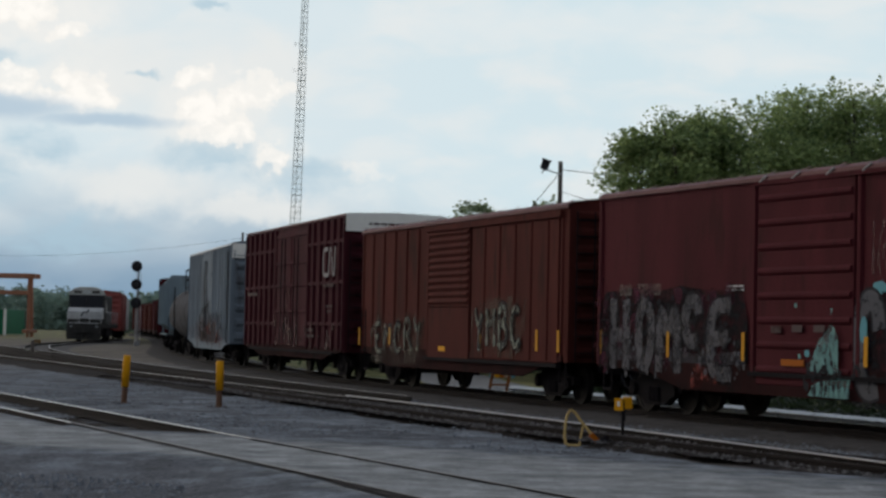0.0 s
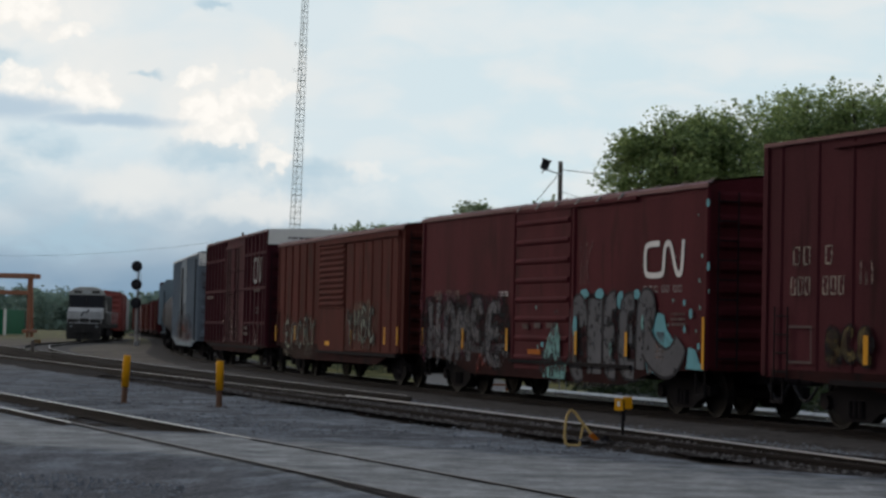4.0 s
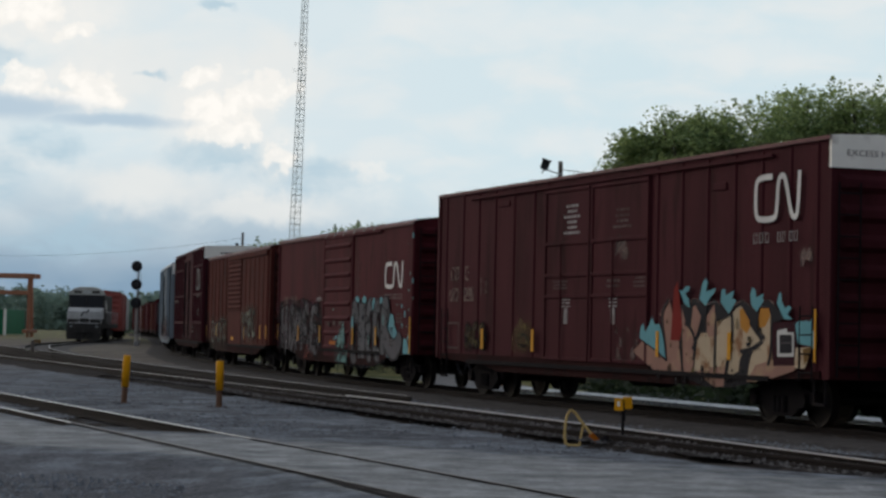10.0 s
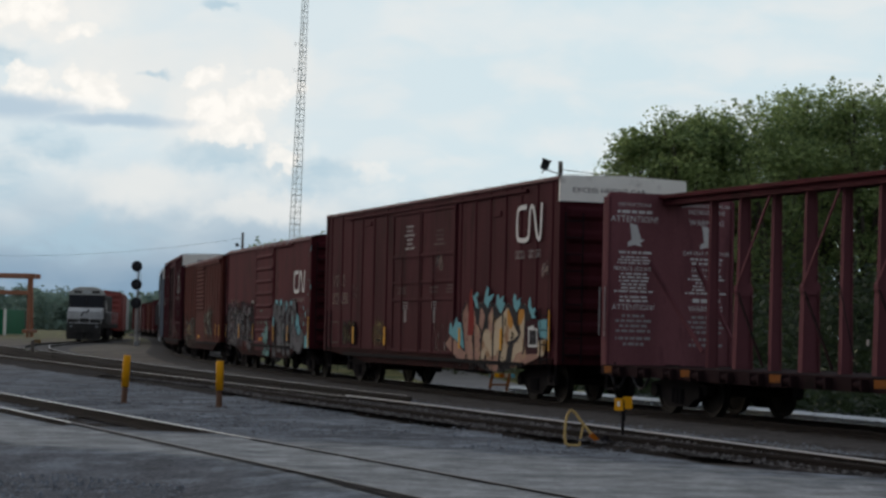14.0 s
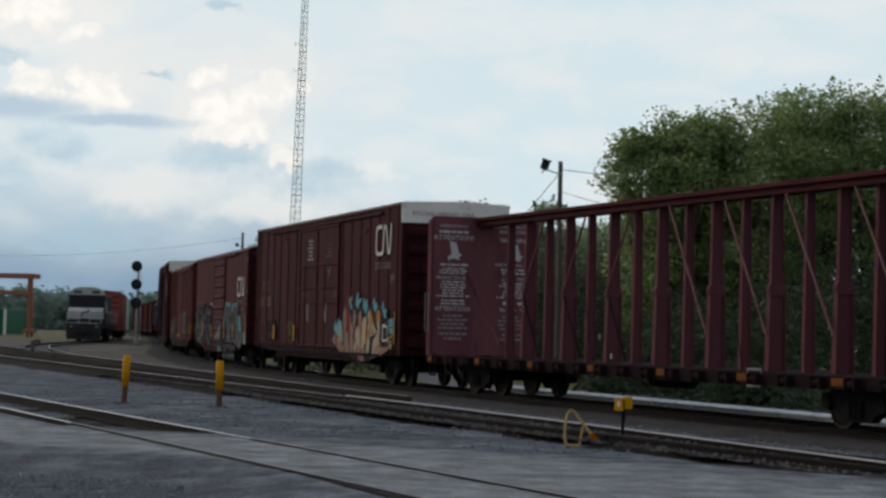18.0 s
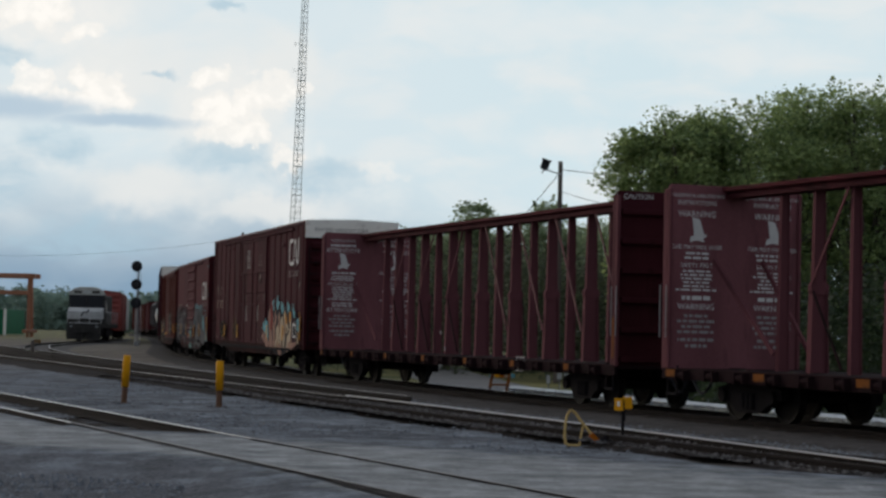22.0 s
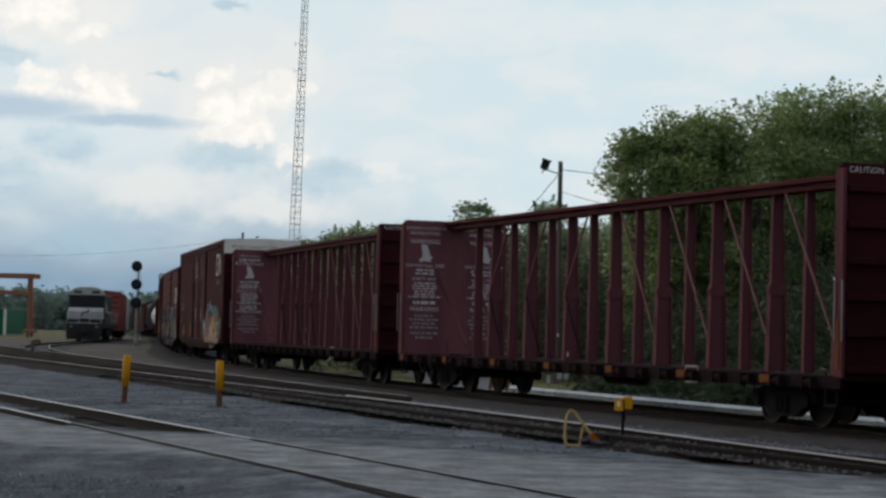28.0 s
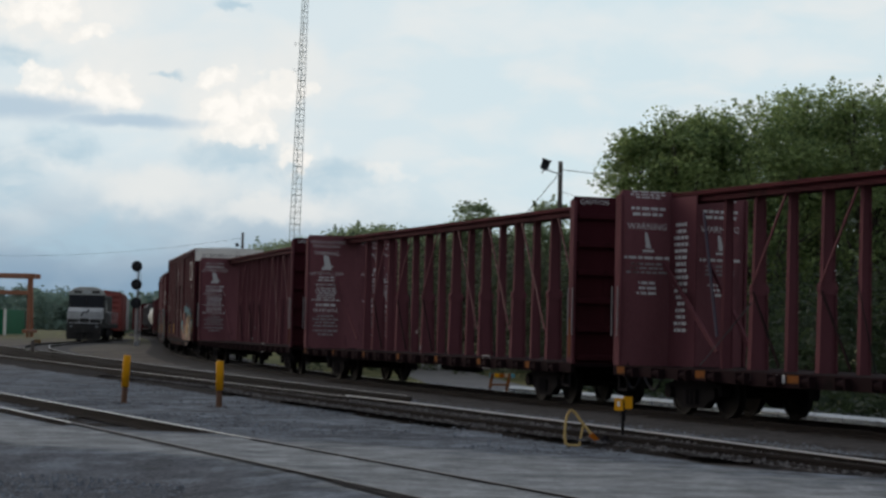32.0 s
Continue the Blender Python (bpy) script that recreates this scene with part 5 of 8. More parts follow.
    letter_bars("reporting_marks", ((8.29, 7.65, 2), (7.30, 6.98, 1)), 2.83, 3.12, 1.548, S_STENCIL, car)
    letter_bars("car_number", ((8.34, 7.67, 3), (7.35, 6.65, 3)), 2.31, 2.60, 1.548, S_STENCIL, car)
    for k in range(3):
        painted_line(car, [(6.38 - k * 0.16, 2.45), (6.38 - k * 0.17, 2.66), (6.38 - k * 0.15, 2.86)], 0.06, 1.5482, S_FADED)
    text_bars("door_notice", 0.55, 1.4, 3.68, 4.38, 6, 1.5335, M_DULLLETTER, car, 44)
    text_bars("door_notice", -2.0, -1.06, 3.72, 4.18, 4, 1.5335, M_FADED, car, 45)
    text_bars("data_text", 1.15, 2.0, 2.5, 2.72, 3, 1.534, M_FADED, car, 46)
    text_bars("data_text", -1.6, -0.7, 2.5, 2.72, 2, 1.534, M_FADED, car, 47)
    text_bars("data_text", -2.7, -2.1, 2.5, 2.75, 3, 1.534, M_FADED, car, 48)
    for i, x in enumerate((1.23, -1.15)):
        paint_patch("placard", [rect(x - 0.10, x + 0.10, 1.76, 2.1)], 1.5345, M_DULLLETTER, car, "white placard")
        text_bars("placard_text", x - 0.28, x + 0.28, 2.1, 2.33, 3, 1.5345, M_DULLLETTER, car, 50 + i)
    splats(car, -1.1, -1.8, 3.15, 3.45, 14, 0.14, 1.5345, S_FADED, 49)
    bm = bmesh.new()
    stroke(bm, [(8.38, 1.14), (7.66, 1.14), (7.66, 1.75), (8.38, 1.75), (8.38, 1.14)], 0.05, on_side(1.548))
    part("data_frame", bm, M_FADED, car)
    tag_letters(car, 7.2, 5.8, 1.1, 1.75, (2, 0, 3), 1.546, S_AMBER, S_DARK, 0.15, 0.05, 51)
    splats(car, 7.2, 5.8, 1.1, 1.7, 14, 0.09, 1.5655, S_DARK, 56)
    paint_patch("spray_ground", [((4.2, 1.15), (4.25, 1.5), (3.95, 1.7), (3.75, 1.95), (3.5, 1.75), (3.2, 1.8), (3.0, 1.5), (2.95, 1.2), (3.5, 1.08))], 1.546, S_AMBER, car, "faded amber sprayed round")
    bm = bmesh.new()
    stroke(bm, round_path([(3.95, 1.35), (3.7, 1.52), (3.4, 1.5), (3.2, 1.32), (3.5, 1.22), (3.9, 1.3)]), 0.07, on_side(1.549))
    part("spray_line", bm, S_DARK, car)
    strips(car, [(5.99, 1.38, .13, .48), (2.93, 1.38, .13, .5), (-3.31, 1.38, .12, .5), (-6.23, 1.38, .13, .5), (-9.24, 1.6, .06, .9)], 1.58)
    # the piece: cream and pink columns with black roofs under teal flames, a dark window at its end
    paint_patch("sprayed_ground", [((-2.04, 1.24), (-2.44, 1.44), (-3.49, 1.07), (-3.50, 1.93), (-3.88, 2.14), (-4.86, 2.19), (-6.11, 1.93), (-7.09, 2.13), (-7.84, 1.88), (-8.40, 1.08), (-7.87, 0.90), (-6.74, 0.72), (-6.05, 0.62), (-5.13, 0.61), (-4.04, 0.79), (-3.01, 0.82))], 1.5478, M_SPRAYBLACK, car, "black sprayed ground")
    paint_patch("sprayed_shape", [((-1.99, 1.22), (-2.42, 1.43), (-3.53, 1.07), (-4.30, 0.98), (-4.43, 0.84), (-3.01, 0.84))], 1.5486, M_PINK, car, "pink sprayed wedge")
    paint_patch("sprayed_shape", [((-3.18, 1.97), (-3.36, 2.17), (-3.58, 2.27), (-3.73, 1.93), (-3.79, 1.50), (-4.06, 1.46), (-4.17, 0.85), (-3.54, 0.92), (-3.38, 1.61))], 1.5494, M_PINK, car, "pink sprayed letter")
    paint_patch("sprayed_shape", [((-3.76, 2.44), (-3.91, 2.61), (-4.04, 2.14), (-4.14, 1.77), (-4.06, 1.46), (-3.66, 1.46))], 1.5501, M_REDSPRAY, car, "dark red sprayed band")
    paint_patch("sprayed_shape", [((-4.11, 2.09), (-4.27, 1.82), (-4.49, 1.74), (-4.57, 2.09), (-4.73, 2.20), (-4.92, 1.93), (-4.67, 1.51), (-4.61, 0.86), (-4.21, 0.83), (-4.15, 1.51))], 1.5508, M_PINK, car, "pink sprayed letter")
    paint_patch("sprayed_shape", [((-4.65, 0.89), (-4.76, 1.46), (-4.93, 1.62), (-5.47, 1.62), (-5.49, 0.91), (-5.33, 0.70), (-5.08, 0.90))], 1.5515, M_CREAM, car, "cream sprayed letter")
    paint_patch("sprayed_shape", [((-5.14, 1.62), (-5.13, 1.93), (-5.45, 2.18), (-5.52, 1.56), (-5.22, 1.54))], 1.5522, M_PINK, car, "pink sprayed letter")
    paint_patch("sprayed_shape", [((-5.50, 0.64), (-5.51, 1.83), (-6.07, 1.95), (-6.10, 1.63), (-5.94, 1.12), (-5.91, 0.64))], 1.5529, M_CREAM, car, "cream sprayed letter")
    paint_patch("sprayed_shape", [((-5.95, 0.80), (-6.06, 1.13), (-6.14, 1.63), (-6.15, 2.01), (-6.39, 2.13), (-6.59, 2.05), (-6.57, 1.33), (-6.42, 1.13), (-6.38, 0.93))], 1.5536, M_CREAM, car, "cream sprayed letter")
    paint_patch("sprayed_shape", [((-6.00, 1.12), (-5.93, 1.43), (-6.12, 1.75), (-6.17, 1.33))], 1.5543, M_AMBER, car, "amber sprayed streak")
    paint_patch("sprayed_shape", [((-6.55, 2.05), (-6.79, 1.83), (-7.06, 1.59), (-7.18, 1.46), (-7.03, 1.36), (-6.57, 1.31), (-6.44, 1.63))], 1.5550, M_CREAM, car, "cream sprayed letter")
    paint_patch("sprayed_shape", [((-6.39, 2.05), (-6.55, 2.08), (-6.83, 1.78), (-6.68, 1.61), (-6.44, 1.73))], 1.5557, M_AMBER, car, "amber sprayed patch")
    paint_patch("sprayed_shape", [((-6.66, 0.76), (-6.77, 1.29), (-7.07, 1.34), (-7.26, 1.54), (-7.17, 1.88), (-7.39, 2.13), (-7.54, 1.93), (-7.60, 1.16), (-7.35, 0.96), (-7.05, 0.75))], 1.5564, M_CREAM, car, "cream sprayed letter")
    paint_patch("sprayed_shape", [((-7.09, 1.93), (-7.16, 2.08), (-7.43, 2.19), (-7.51, 1.93), (-7.33, 1.74), (-7.14, 1.72))], 1.5571, M_AMBER, car, "amber sprayed patch")
    paint_patch("sprayed_shape", [((-6.70, 0.74), (-7.00, 1.05), (-7.57, 1.16), (-8.40, 1.10), (-8.37, 0.99), (-7.69, 0.85))], 1.5578, M_PINK, car, "pink sprayed hem")
    paint_patch("sprayed_shape", [((-4.74, 0.87), (-5.03, 0.95), (-5.94, 1.02), (-5.91, 0.64), (-5.46, 0.62))], 1.5585, M_PINK, car, "pink sprayed hem")
    paint_patch("sprayed_shape", [((-7.57, 1.82), (-8.38, 1.84), (-8.44, 1.08), (-7.64, 1.06))], 1.5592, M_PLUMPAINT, car, "dark plum sprayed block")
    paint_patch("sprayed_shape", [((-8.40, 1.38), (-8.92, 1.41), (-8.82, 1.18), (-8.69, 1.03), (-8.37, 1.04))], 1.5599, M_CREAM, car, "cream sprayed block")
    paint_patch("sprayed_shape", [((-8.64, 1.37), (-8.92, 1.41), (-8.82, 1.18), (-8.69, 1.09))], 1.5606, M_AMBER_FADED, car, "amber sprayed patch")
    paint_patch("window_mark", [((-7.77, 1.68), (-8.10, 1.72), (-8.12, 1.65), (-8.34, 1.65), (-8.35, 1.23), (-7.79, 1.22))], 1.5620, M_NOSE, car, "pale painted window frame")
    paint_patch("window_mark", [((-7.85, 1.61), (-8.28, 1.61), (-8.29, 1.29), (-7.86, 1.28))], 1.5628, M_SPRAYBLACK, car, "black painted pane")
    paint_patch("window_mark", [((-7.87, 1.47), (-8.27, 1.48), (-8.27, 1.46), (-7.87, 1.45))], 1.5636, M_SPRAYGREY, car, "painted glazing bar")
    painted_line(car, [(-3.58, 2.27), (-3.23, 1.97), (-3.38, 1.58), (-3.49, 1.11)], 0.075, 1.5642)
    painted_line(car, [(-2.49, 1.44), (-2.97, 1.32), (-3.53, 1.07)], 0.075, 1.5645)
    painted_line(car, [(-4.06, 1.46), (-4.16, 1.08), (-4.21, 0.83)], 0.075, 1.5648)
    painted_line(car, [(-4.27, 1.80), (-4.49, 1.72), (-4.71, 1.51), (-4.64, 1.09)], 0.075, 1.5651)
    painted_line(car, [(-4.96, 1.93), (-4.84, 1.62), (-4.59, 1.30)], 0.075, 1.5654)
    painted_line(car, [(-5.51, 1.87), (-5.48, 1.32), (-5.49, 0.91)], 0.075, 1.5657)
    painted_line(car, [(-6.11, 1.97), (-6.17, 1.53), (-5.94, 1.07), (-5.89, 0.64)], 0.075, 1.5660)
    painted_line(car, [(-6.79, 1.83), (-7.06, 1.62), (-7.26, 1.50), (-7.03, 1.36), (-6.45, 1.29)], 0.075, 1.5663)
    painted_line(car, [(-6.72, 1.52), (-6.84, 1.54), (-6.80, 1.42), (-6.68, 1.42)], 0.075, 1.5666)
    painted_line(car, [(-7.26, 1.48), (-6.80, 1.32), (-6.66, 0.74)], 0.075, 1.5669)
    painted_line(car, [(-7.58, 1.93), (-7.56, 1.25), (-7.46, 1.06)], 0.075, 1.5672)
    painted_line(car, [(-7.10, 1.64), (-7.33, 1.54)], 0.075, 1.5675)
    paint_patch("sprayed_shape", [((-4.39, 2.06), (-4.54, 2.24), (-4.82, 2.26), (-5.16, 2.09), (-5.09, 1.78), (-4.87, 1.98), (-4.65, 2.18))], 1.5682, M_SPRAYBLACK, car, "black sprayed roof")
    paint_patch("sprayed_shape", [((-5.12, 2.09), (-5.45, 2.26), (-5.70, 2.13), (-6.11, 1.97), (-5.71, 1.85), (-5.51, 1.83), (-5.45, 2.16))], 1.5687, M_SPRAYBLACK, car, "black sprayed roof")
    paint_patch("sprayed_shape", [((-6.11, 2.05), (-6.46, 2.25), (-6.82, 2.11), (-7.13, 2.01), (-7.06, 1.62), (-6.79, 1.85), (-6.47, 2.13))], 1.5692, M_SPRAYBLACK, car, "black sprayed roof")
    paint_patch("sprayed_shape", [((-7.09, 2.08), (-7.46, 2.24), (-7.76, 2.08), (-8.02, 1.88), (-7.62, 1.82), (-7.50, 2.08))], 1.5697, M_SPRAYBLACK, car, "black sprayed roof")
    painted_line(car, [(-4.43, 2.22), (-4.75, 2.28), (-5.12, 2.09), (-5.45, 2.26), (-6.03, 1.97)], 0.035, 1.5704, S_FADED)
    painted_line(car, [(-6.11, 2.05), (-6.48, 2.26), (-7.05, 2.01)], 0.035, 1.5707, S_FADED)
    painted_line(car, [(-7.09, 2.07), (-7.46, 2.24), (-7.69, 2.13)], 0.035, 1.5710, S_FADED)
    painted_line(car, [(-3.58, 2.28), (-3.29, 2.04)], 0.035, 1.5713, S_FADED)
    paint_patch("sprayed_flame", [((-2.34, 1.49), (-2.38, 1.71), (-2.50, 1.79), (-2.58, 1.60), (-2.76, 1.76), (-2.88, 1.91), (-3.00, 1.77), (-3.21, 1.77), (-3.38, 1.50), (-3.49, 1.11), (-2.97, 1.30))], 1.5716, M_TEAL, car, "teal sprayed flame")
    paint_patch("sprayed_flame", [((-4.03, 2.44), (-4.16, 2.41), (-4.29, 2.50), (-4.47, 2.50), (-4.42, 2.41), (-4.29, 2.37), (-4.43, 2.25), (-4.48, 2.09), (-4.26, 2.16))], 1.5720, M_TEAL, car, "teal sprayed flame")
    paint_patch("sprayed_flame", [((-4.98, 2.55), (-5.10, 2.65), (-5.19, 2.57), (-5.13, 2.40), (-5.32, 2.42), (-5.51, 2.46), (-5.45, 2.36), (-5.24, 2.24), (-5.12, 2.12), (-4.86, 2.26))], 1.5724, M_TEAL, car, "teal sprayed flame")
    paint_patch("sprayed_flame", [((-5.73, 2.42), (-5.86, 2.44), (-5.90, 2.32), (-6.10, 2.37), (-6.22, 2.41), (-6.14, 2.25), (-6.31, 2.23), (-6.03, 1.97), (-5.70, 2.19))], 1.5728, M_TEAL, car, "teal sprayed flame")
    paint_patch("sprayed_flame", [((-6.81, 2.33), (-6.89, 2.45), (-7.00, 2.40), (-7.03, 2.27), (-7.16, 2.30), (-7.31, 2.34), (-7.24, 2.26), (-7.31, 2.21), (-7.05, 2.01), (-6.86, 2.13))], 1.5732, M_TEAL, car, "teal sprayed flame")
    paint_patch("sprayed_flame", [((-7.76, 2.16), (-7.83, 2.32), (-7.90, 2.36), (-7.94, 2.17), (-8.06, 2.07), (-8.16, 2.12), (-8.27, 2.08), (-8.13, 1.97), (-8.31, 1.88), (-8.02, 1.88))], 1.5736, M_TEAL, car, "teal sprayed flame")
    paint_patch("sprayed_flame", [((-8.40, 1.79), (-8.53, 1.86), (-8.63, 1.84), (-8.77, 1.86), (-8.88, 1.84), (-8.98, 1.91), (-8.98, 1.70), (-9.07, 1.65), (-9.06, 1.33), (-8.96, 1.42), (-8.50, 1.46))], 1.5740, M_TEAL, car, "teal sprayed flame")
    splats(car, -1.3, -2.4, 0.95, 1.7, 14, 0.09, 1.5478, S_FADED, 57)
    splats(car, -2.6, -6.8, 0.62, 0.95, 30, 0.07, 1.5742, S_DARK, 54)
    splats(car, -3.4, -7.4, 0.8, 1.9, 40, 0.05, 1.5748, S_AMBER, 59)
    splats(car, -9.0, -8.6, 2.9, 3.1, 9, 0.10, 1.548, S_FADED, 55)
    for ob in car.children:   # doors and paint sit a little forward of the middle
        if ob.name.split(".")[0] in ("plug_door", "ribbon_mark", "site_line", "reporting_marks", "car_number", "door_notice", "data_text", "placard", "placard_text", "paint_spatter", "data_frame", "reflector", "spray_ground", "spray_letters", "spray_outline", "spray_line"):
            ob.matrix_basis = Matrix.Translation((0.17, 0, 0)) @ ob.matrix_basis
    return car


# --- maroon hi-cube with outside posts ----------------------------------------
def build_post_boxcar():
    car, wh = begin_car("hicube_boxcar", "maroon tall boxcar with outside posts and white end band", 34.2, 5.9, 0.5)
    h, e = 7.75, 4.92
    underframe(car, h, 5.9, wh)
    shell(car, h, 0.84, e, 0.07, M_MAROON, belly=(5.0, 1.0, 0.6))
    roof(car, h, e, 0.07, M_ROOF, 13)
    for sgn in (-1, 1):
        end_wall(car, sgn * h, sgn, 0.9, 4.45, M_MAROON, 7)
        height_band(car, sgn * h, sgn, 4.45, e, 0.07)
    text_bars("band_lettering", -1.2, 1.2, 4.62, 4.75, 1, 0, M_FADED, car, 60, place=on_back(-h - 0.055))
    side_posts(car, [7.6, 6.7, 5.8, 4.9, 4.0, 3.1, 2.3, -2.8, -3.6, -4.5, -5.4, -6.3, -7.1, -7.65], 0.9, e - 0.06, M_MAROON, 0.12, 0.09)
    for x0, x1 in ((-2.65, 2.2),):
        d = part("plug_door", bx(x0, x1, 1.47, 1.53, 0.95, 4.7, 0.015), M_MAROON, car)
        for z in (1.02, 2.1, 2.95, 3.7, 4.6):
            part("door_rail", bx(x0 + 0.03, x1 - 0.03, 1.53, 1.57, z - 0.05, z + 0.05, 0.01), M_MAROON, d)
        for x in (x0 + 0.06, -0.2, x1 - 0.06):
            part("door_stile", bx(x - 0.05, x + 0.05, 1.53, 1.565, 0.98, 4.68), M_MAROON, d)
    for x0, x1 in ((-7.6, -2.8), (2.3, 7.6)):
        for z in (1.69, 2.95, 4.19):
            part("side_rail", bx(x0, x1, 1.49, 1.56, z - 0.05, z + 0.05), M_MAROON, car)
    part("lower_door_track", bx(-6.5, 6.5, 1.49, 1.585, 0.76, 0.84), M_UNDER, car)
    ladder(car, -h - 0.13, 1.2, 0.9, 4.2, 9, along="y")
    steps(car, h)
    worm_mark(car, -5.1, -6.75, 3.12, 4.05, 1.592, 0.13, M_DULLLETTER)
    text_bars("site_line", -6.8, -5.0, 2.75, 2.98, 1, 1.592, M_FADED, car, 61)
    text_bars("reporting_marks", 5.2, 7.1, 2.6, 2.85, 1, 1.592, M_FADED, car, 62)
    text_bars("data_text", -6.6, -5.6, 2.0, 2.3, 2, 1.592, M_FADED, car, 63)
    splats(car, 2.0, -7.0, 1.0, 1.8, 30, 0.14, 1.6, S_FADED, 64)
    bm = bmesh.new()
    for x in (-1.5, -0.9, 0.5, 1.1):
        rod(bm, (x, 1.6, 1.0), (x, 1.6, 4.5), 0.022, n=6)
    part("lock_rod", done(bm), M_UNDER, car)
    splats(car, 0.9, -0.4, 1.2, 3.4, 26, 0.09, 1.574, S_FADED, 65)
    splats(car, 0.8, -0.2, 1.0, 3.0, 16, 0.12, 1.575, S_GRIMEDARK, 66)
    text_bars("data_text", -4.2, -2.9, 1.2, 1.6, 2, 1.592, M_FADED, car, 67)
    return car


# --- grey blue boxcar ------------------------------------------------------------
def build_blue_boxcar():
    car, wh = begin_car("boxcar", "grey blue boxcar with weathered lower sides", 53.1, 5.7, 0.5)
    h, e = 7.5, 4.72
    underframe(car, h, 5.7, wh)
    shell(car, h, 0.88, e, 0.22, M_GREY_BLUE, belly=(4.8, 1.0, 0.6))
    roof(car, h, e, 0.22, M_GALV, 13)
    for sgn in (-1, 1):
        end_wall(car, sgn * h, sgn, 0.9, e, M_GREY_BLUE, 7)
    side_posts(car, [7.4, 6.4, 5.4, 4.4, 3.4, 2.4, -1.7, -2.6, -3.6, -4.6, -5.6, -6.6, -7.35], 0.92, e - 0.06, M_GREY_BLUE, 0.10, 0.06)
    d = part("plug_door", bx(-1.5, 2.2, 1.47, 1.54, 0.95, e - 0.2, 0.015), M_GREY_BLUE, car)
    for z in (1.4, 2.6, 3.7):
        part("door_rail", bx(-1.45, 2.15, 1.54, 1.575, z - 0.05, z + 0.05), M_GREY_BLUE, d)
    bm = bmesh.new()
    for x in (0.0, 0.7):
        rod(bm, (x, 1.6, 1.0), (x, 1.6, 4.3), 0.022, n=6)
    part("lock_rod", done(bm), M_UNDER, d)
    ladder(car, -h - 0.13, 1.2, 0.9, 4.5, 9, along="y", material=M_GREY_BLUE)
    ladder(car, -7.0, 1.58, 0.9, 4.5, 9)
    steps(car, h)
    part("end_fascia", bx(-h - 0.115, -h - 0.09, -1.5, 1.5, 4.2, e + 0.04), M_WHITE_BAND, car, "cream painted end top")
    splats(car, 3.5, -3.0, 0.95, 1.9, 60, 0.18, 1.582, S_FADED, 71)
    splats(car, 2.4, -5.4, 0.95, 2.0, 46, 0.20, 1.5855, S_DARK, 73)
    splats(car, 2.0, -1.4, 1.8, 2.5, 18, 0.16, 1.5862, S_DARK, 74)
    splats(car, 1.0, -5.0, 0.95, 1.7, 30, 0.15, 1.5868, S_REDDISH, 75)
    splats(car, 6.5, -6.8, 0.9, 1.5, 40, 0.16, 1.586, S_RUSTDUST, 72)
    return car


# --- tank cars ---------------------------------------------------------------------
def build_tank(name, label, s_mid, material, step=0.5, cage=True, long=1.0, axis=2.65, fat=1.0):
    car, wh = begin_car(name, label, s_mid, 5.3, step, "tank car")
    underframe(car, 7.6, 5.3, wh, 1.0)
    bm = bmesh.new()
    rows, n = [], 24
    for x, r in ((-7.35, 0.35), (-7.2, 0.85), (-6.95, 1.2), (-6.6, 1.42), (-6.2, 1.5), (6.2, 1.5), (6.6, 1.42), (6.95, 1.2), (7.2, 0.85), (7.35, 0.35)):
        rows.append([(x * long, fat * r * math.cos(2 * math.pi * k / n), axis + fat * r * math.sin(2 * math.pi * k / n)) for k in range(n)])
    hull(bm, rows, shut=True, caps=True)
    smooth(part("tank", done(bm), material, car))
    for x in (-5.3, 5.3):
        part("tank_saddle", bx(x - 0.5, x + 0.5, -1.2, 1.2, 0.95, 1.75, 0.03), M_UNDER, car)
    bm = bmesh.new()
    lift = axis + 1.5 * fat - 4.15
    rod(bm, (0, 0, 4.1 + lift), (0, 0, 4.45 + lift), 0.45, n=16)
    part("dome", done(bm), material, car)
    bm = bmesh.new()
    for sx in (-1.2, 1.2):
        for sy in (-0.9, 0.9):
            rod(bm, (sx, sy, 3.75 + lift), (sx, sy, 5.0 + lift), 0.03, n=6)
    for z in (4.5 + lift, 5.0 + lift):
        for sy in (-0.9, 0.9):
            rod(bm, (-1.2, sy, z), (1.2, sy, z), 0.03, n=6)
        for sx in (-1.2, 1.2):
            rod(bm, (sx, -0.9, z), (sx, 0.9, z), 0.03, n=6)
    part("safety_railing", done(bm), M_UNDER if cage else material, car)
    part("platform", bx(-1.25, 1.25, -0.95, 0.95, 4.1 + lift, 4.14 + lift), M_UNDER, car)
    for sx in (-1, 1):
        part("end_platform", bx(sx * 7.6 - 0.45, sx * 7.6 + 0.35, -1.4, 1.4, 1.02, 1.07), M_UNDER, car)
        bm = bmesh.new()
        for sy in (-1.35, 1.35):
            rod(bm, (sx * 7.8, sy, 1.05), (sx * 7.8, sy, 2.0), 0.025, n=6)
        rod(bm, (sx * 7.8, -1.35, 2.0), (sx * 7.8, 1.35, 2.0), 0.025, n=6)
        part("end_railing", done(bm), M_UNDER, car)
    ladder(car, 0, 1.52, 1.0, 4.1 + lift, 9, 0.5)
    return car


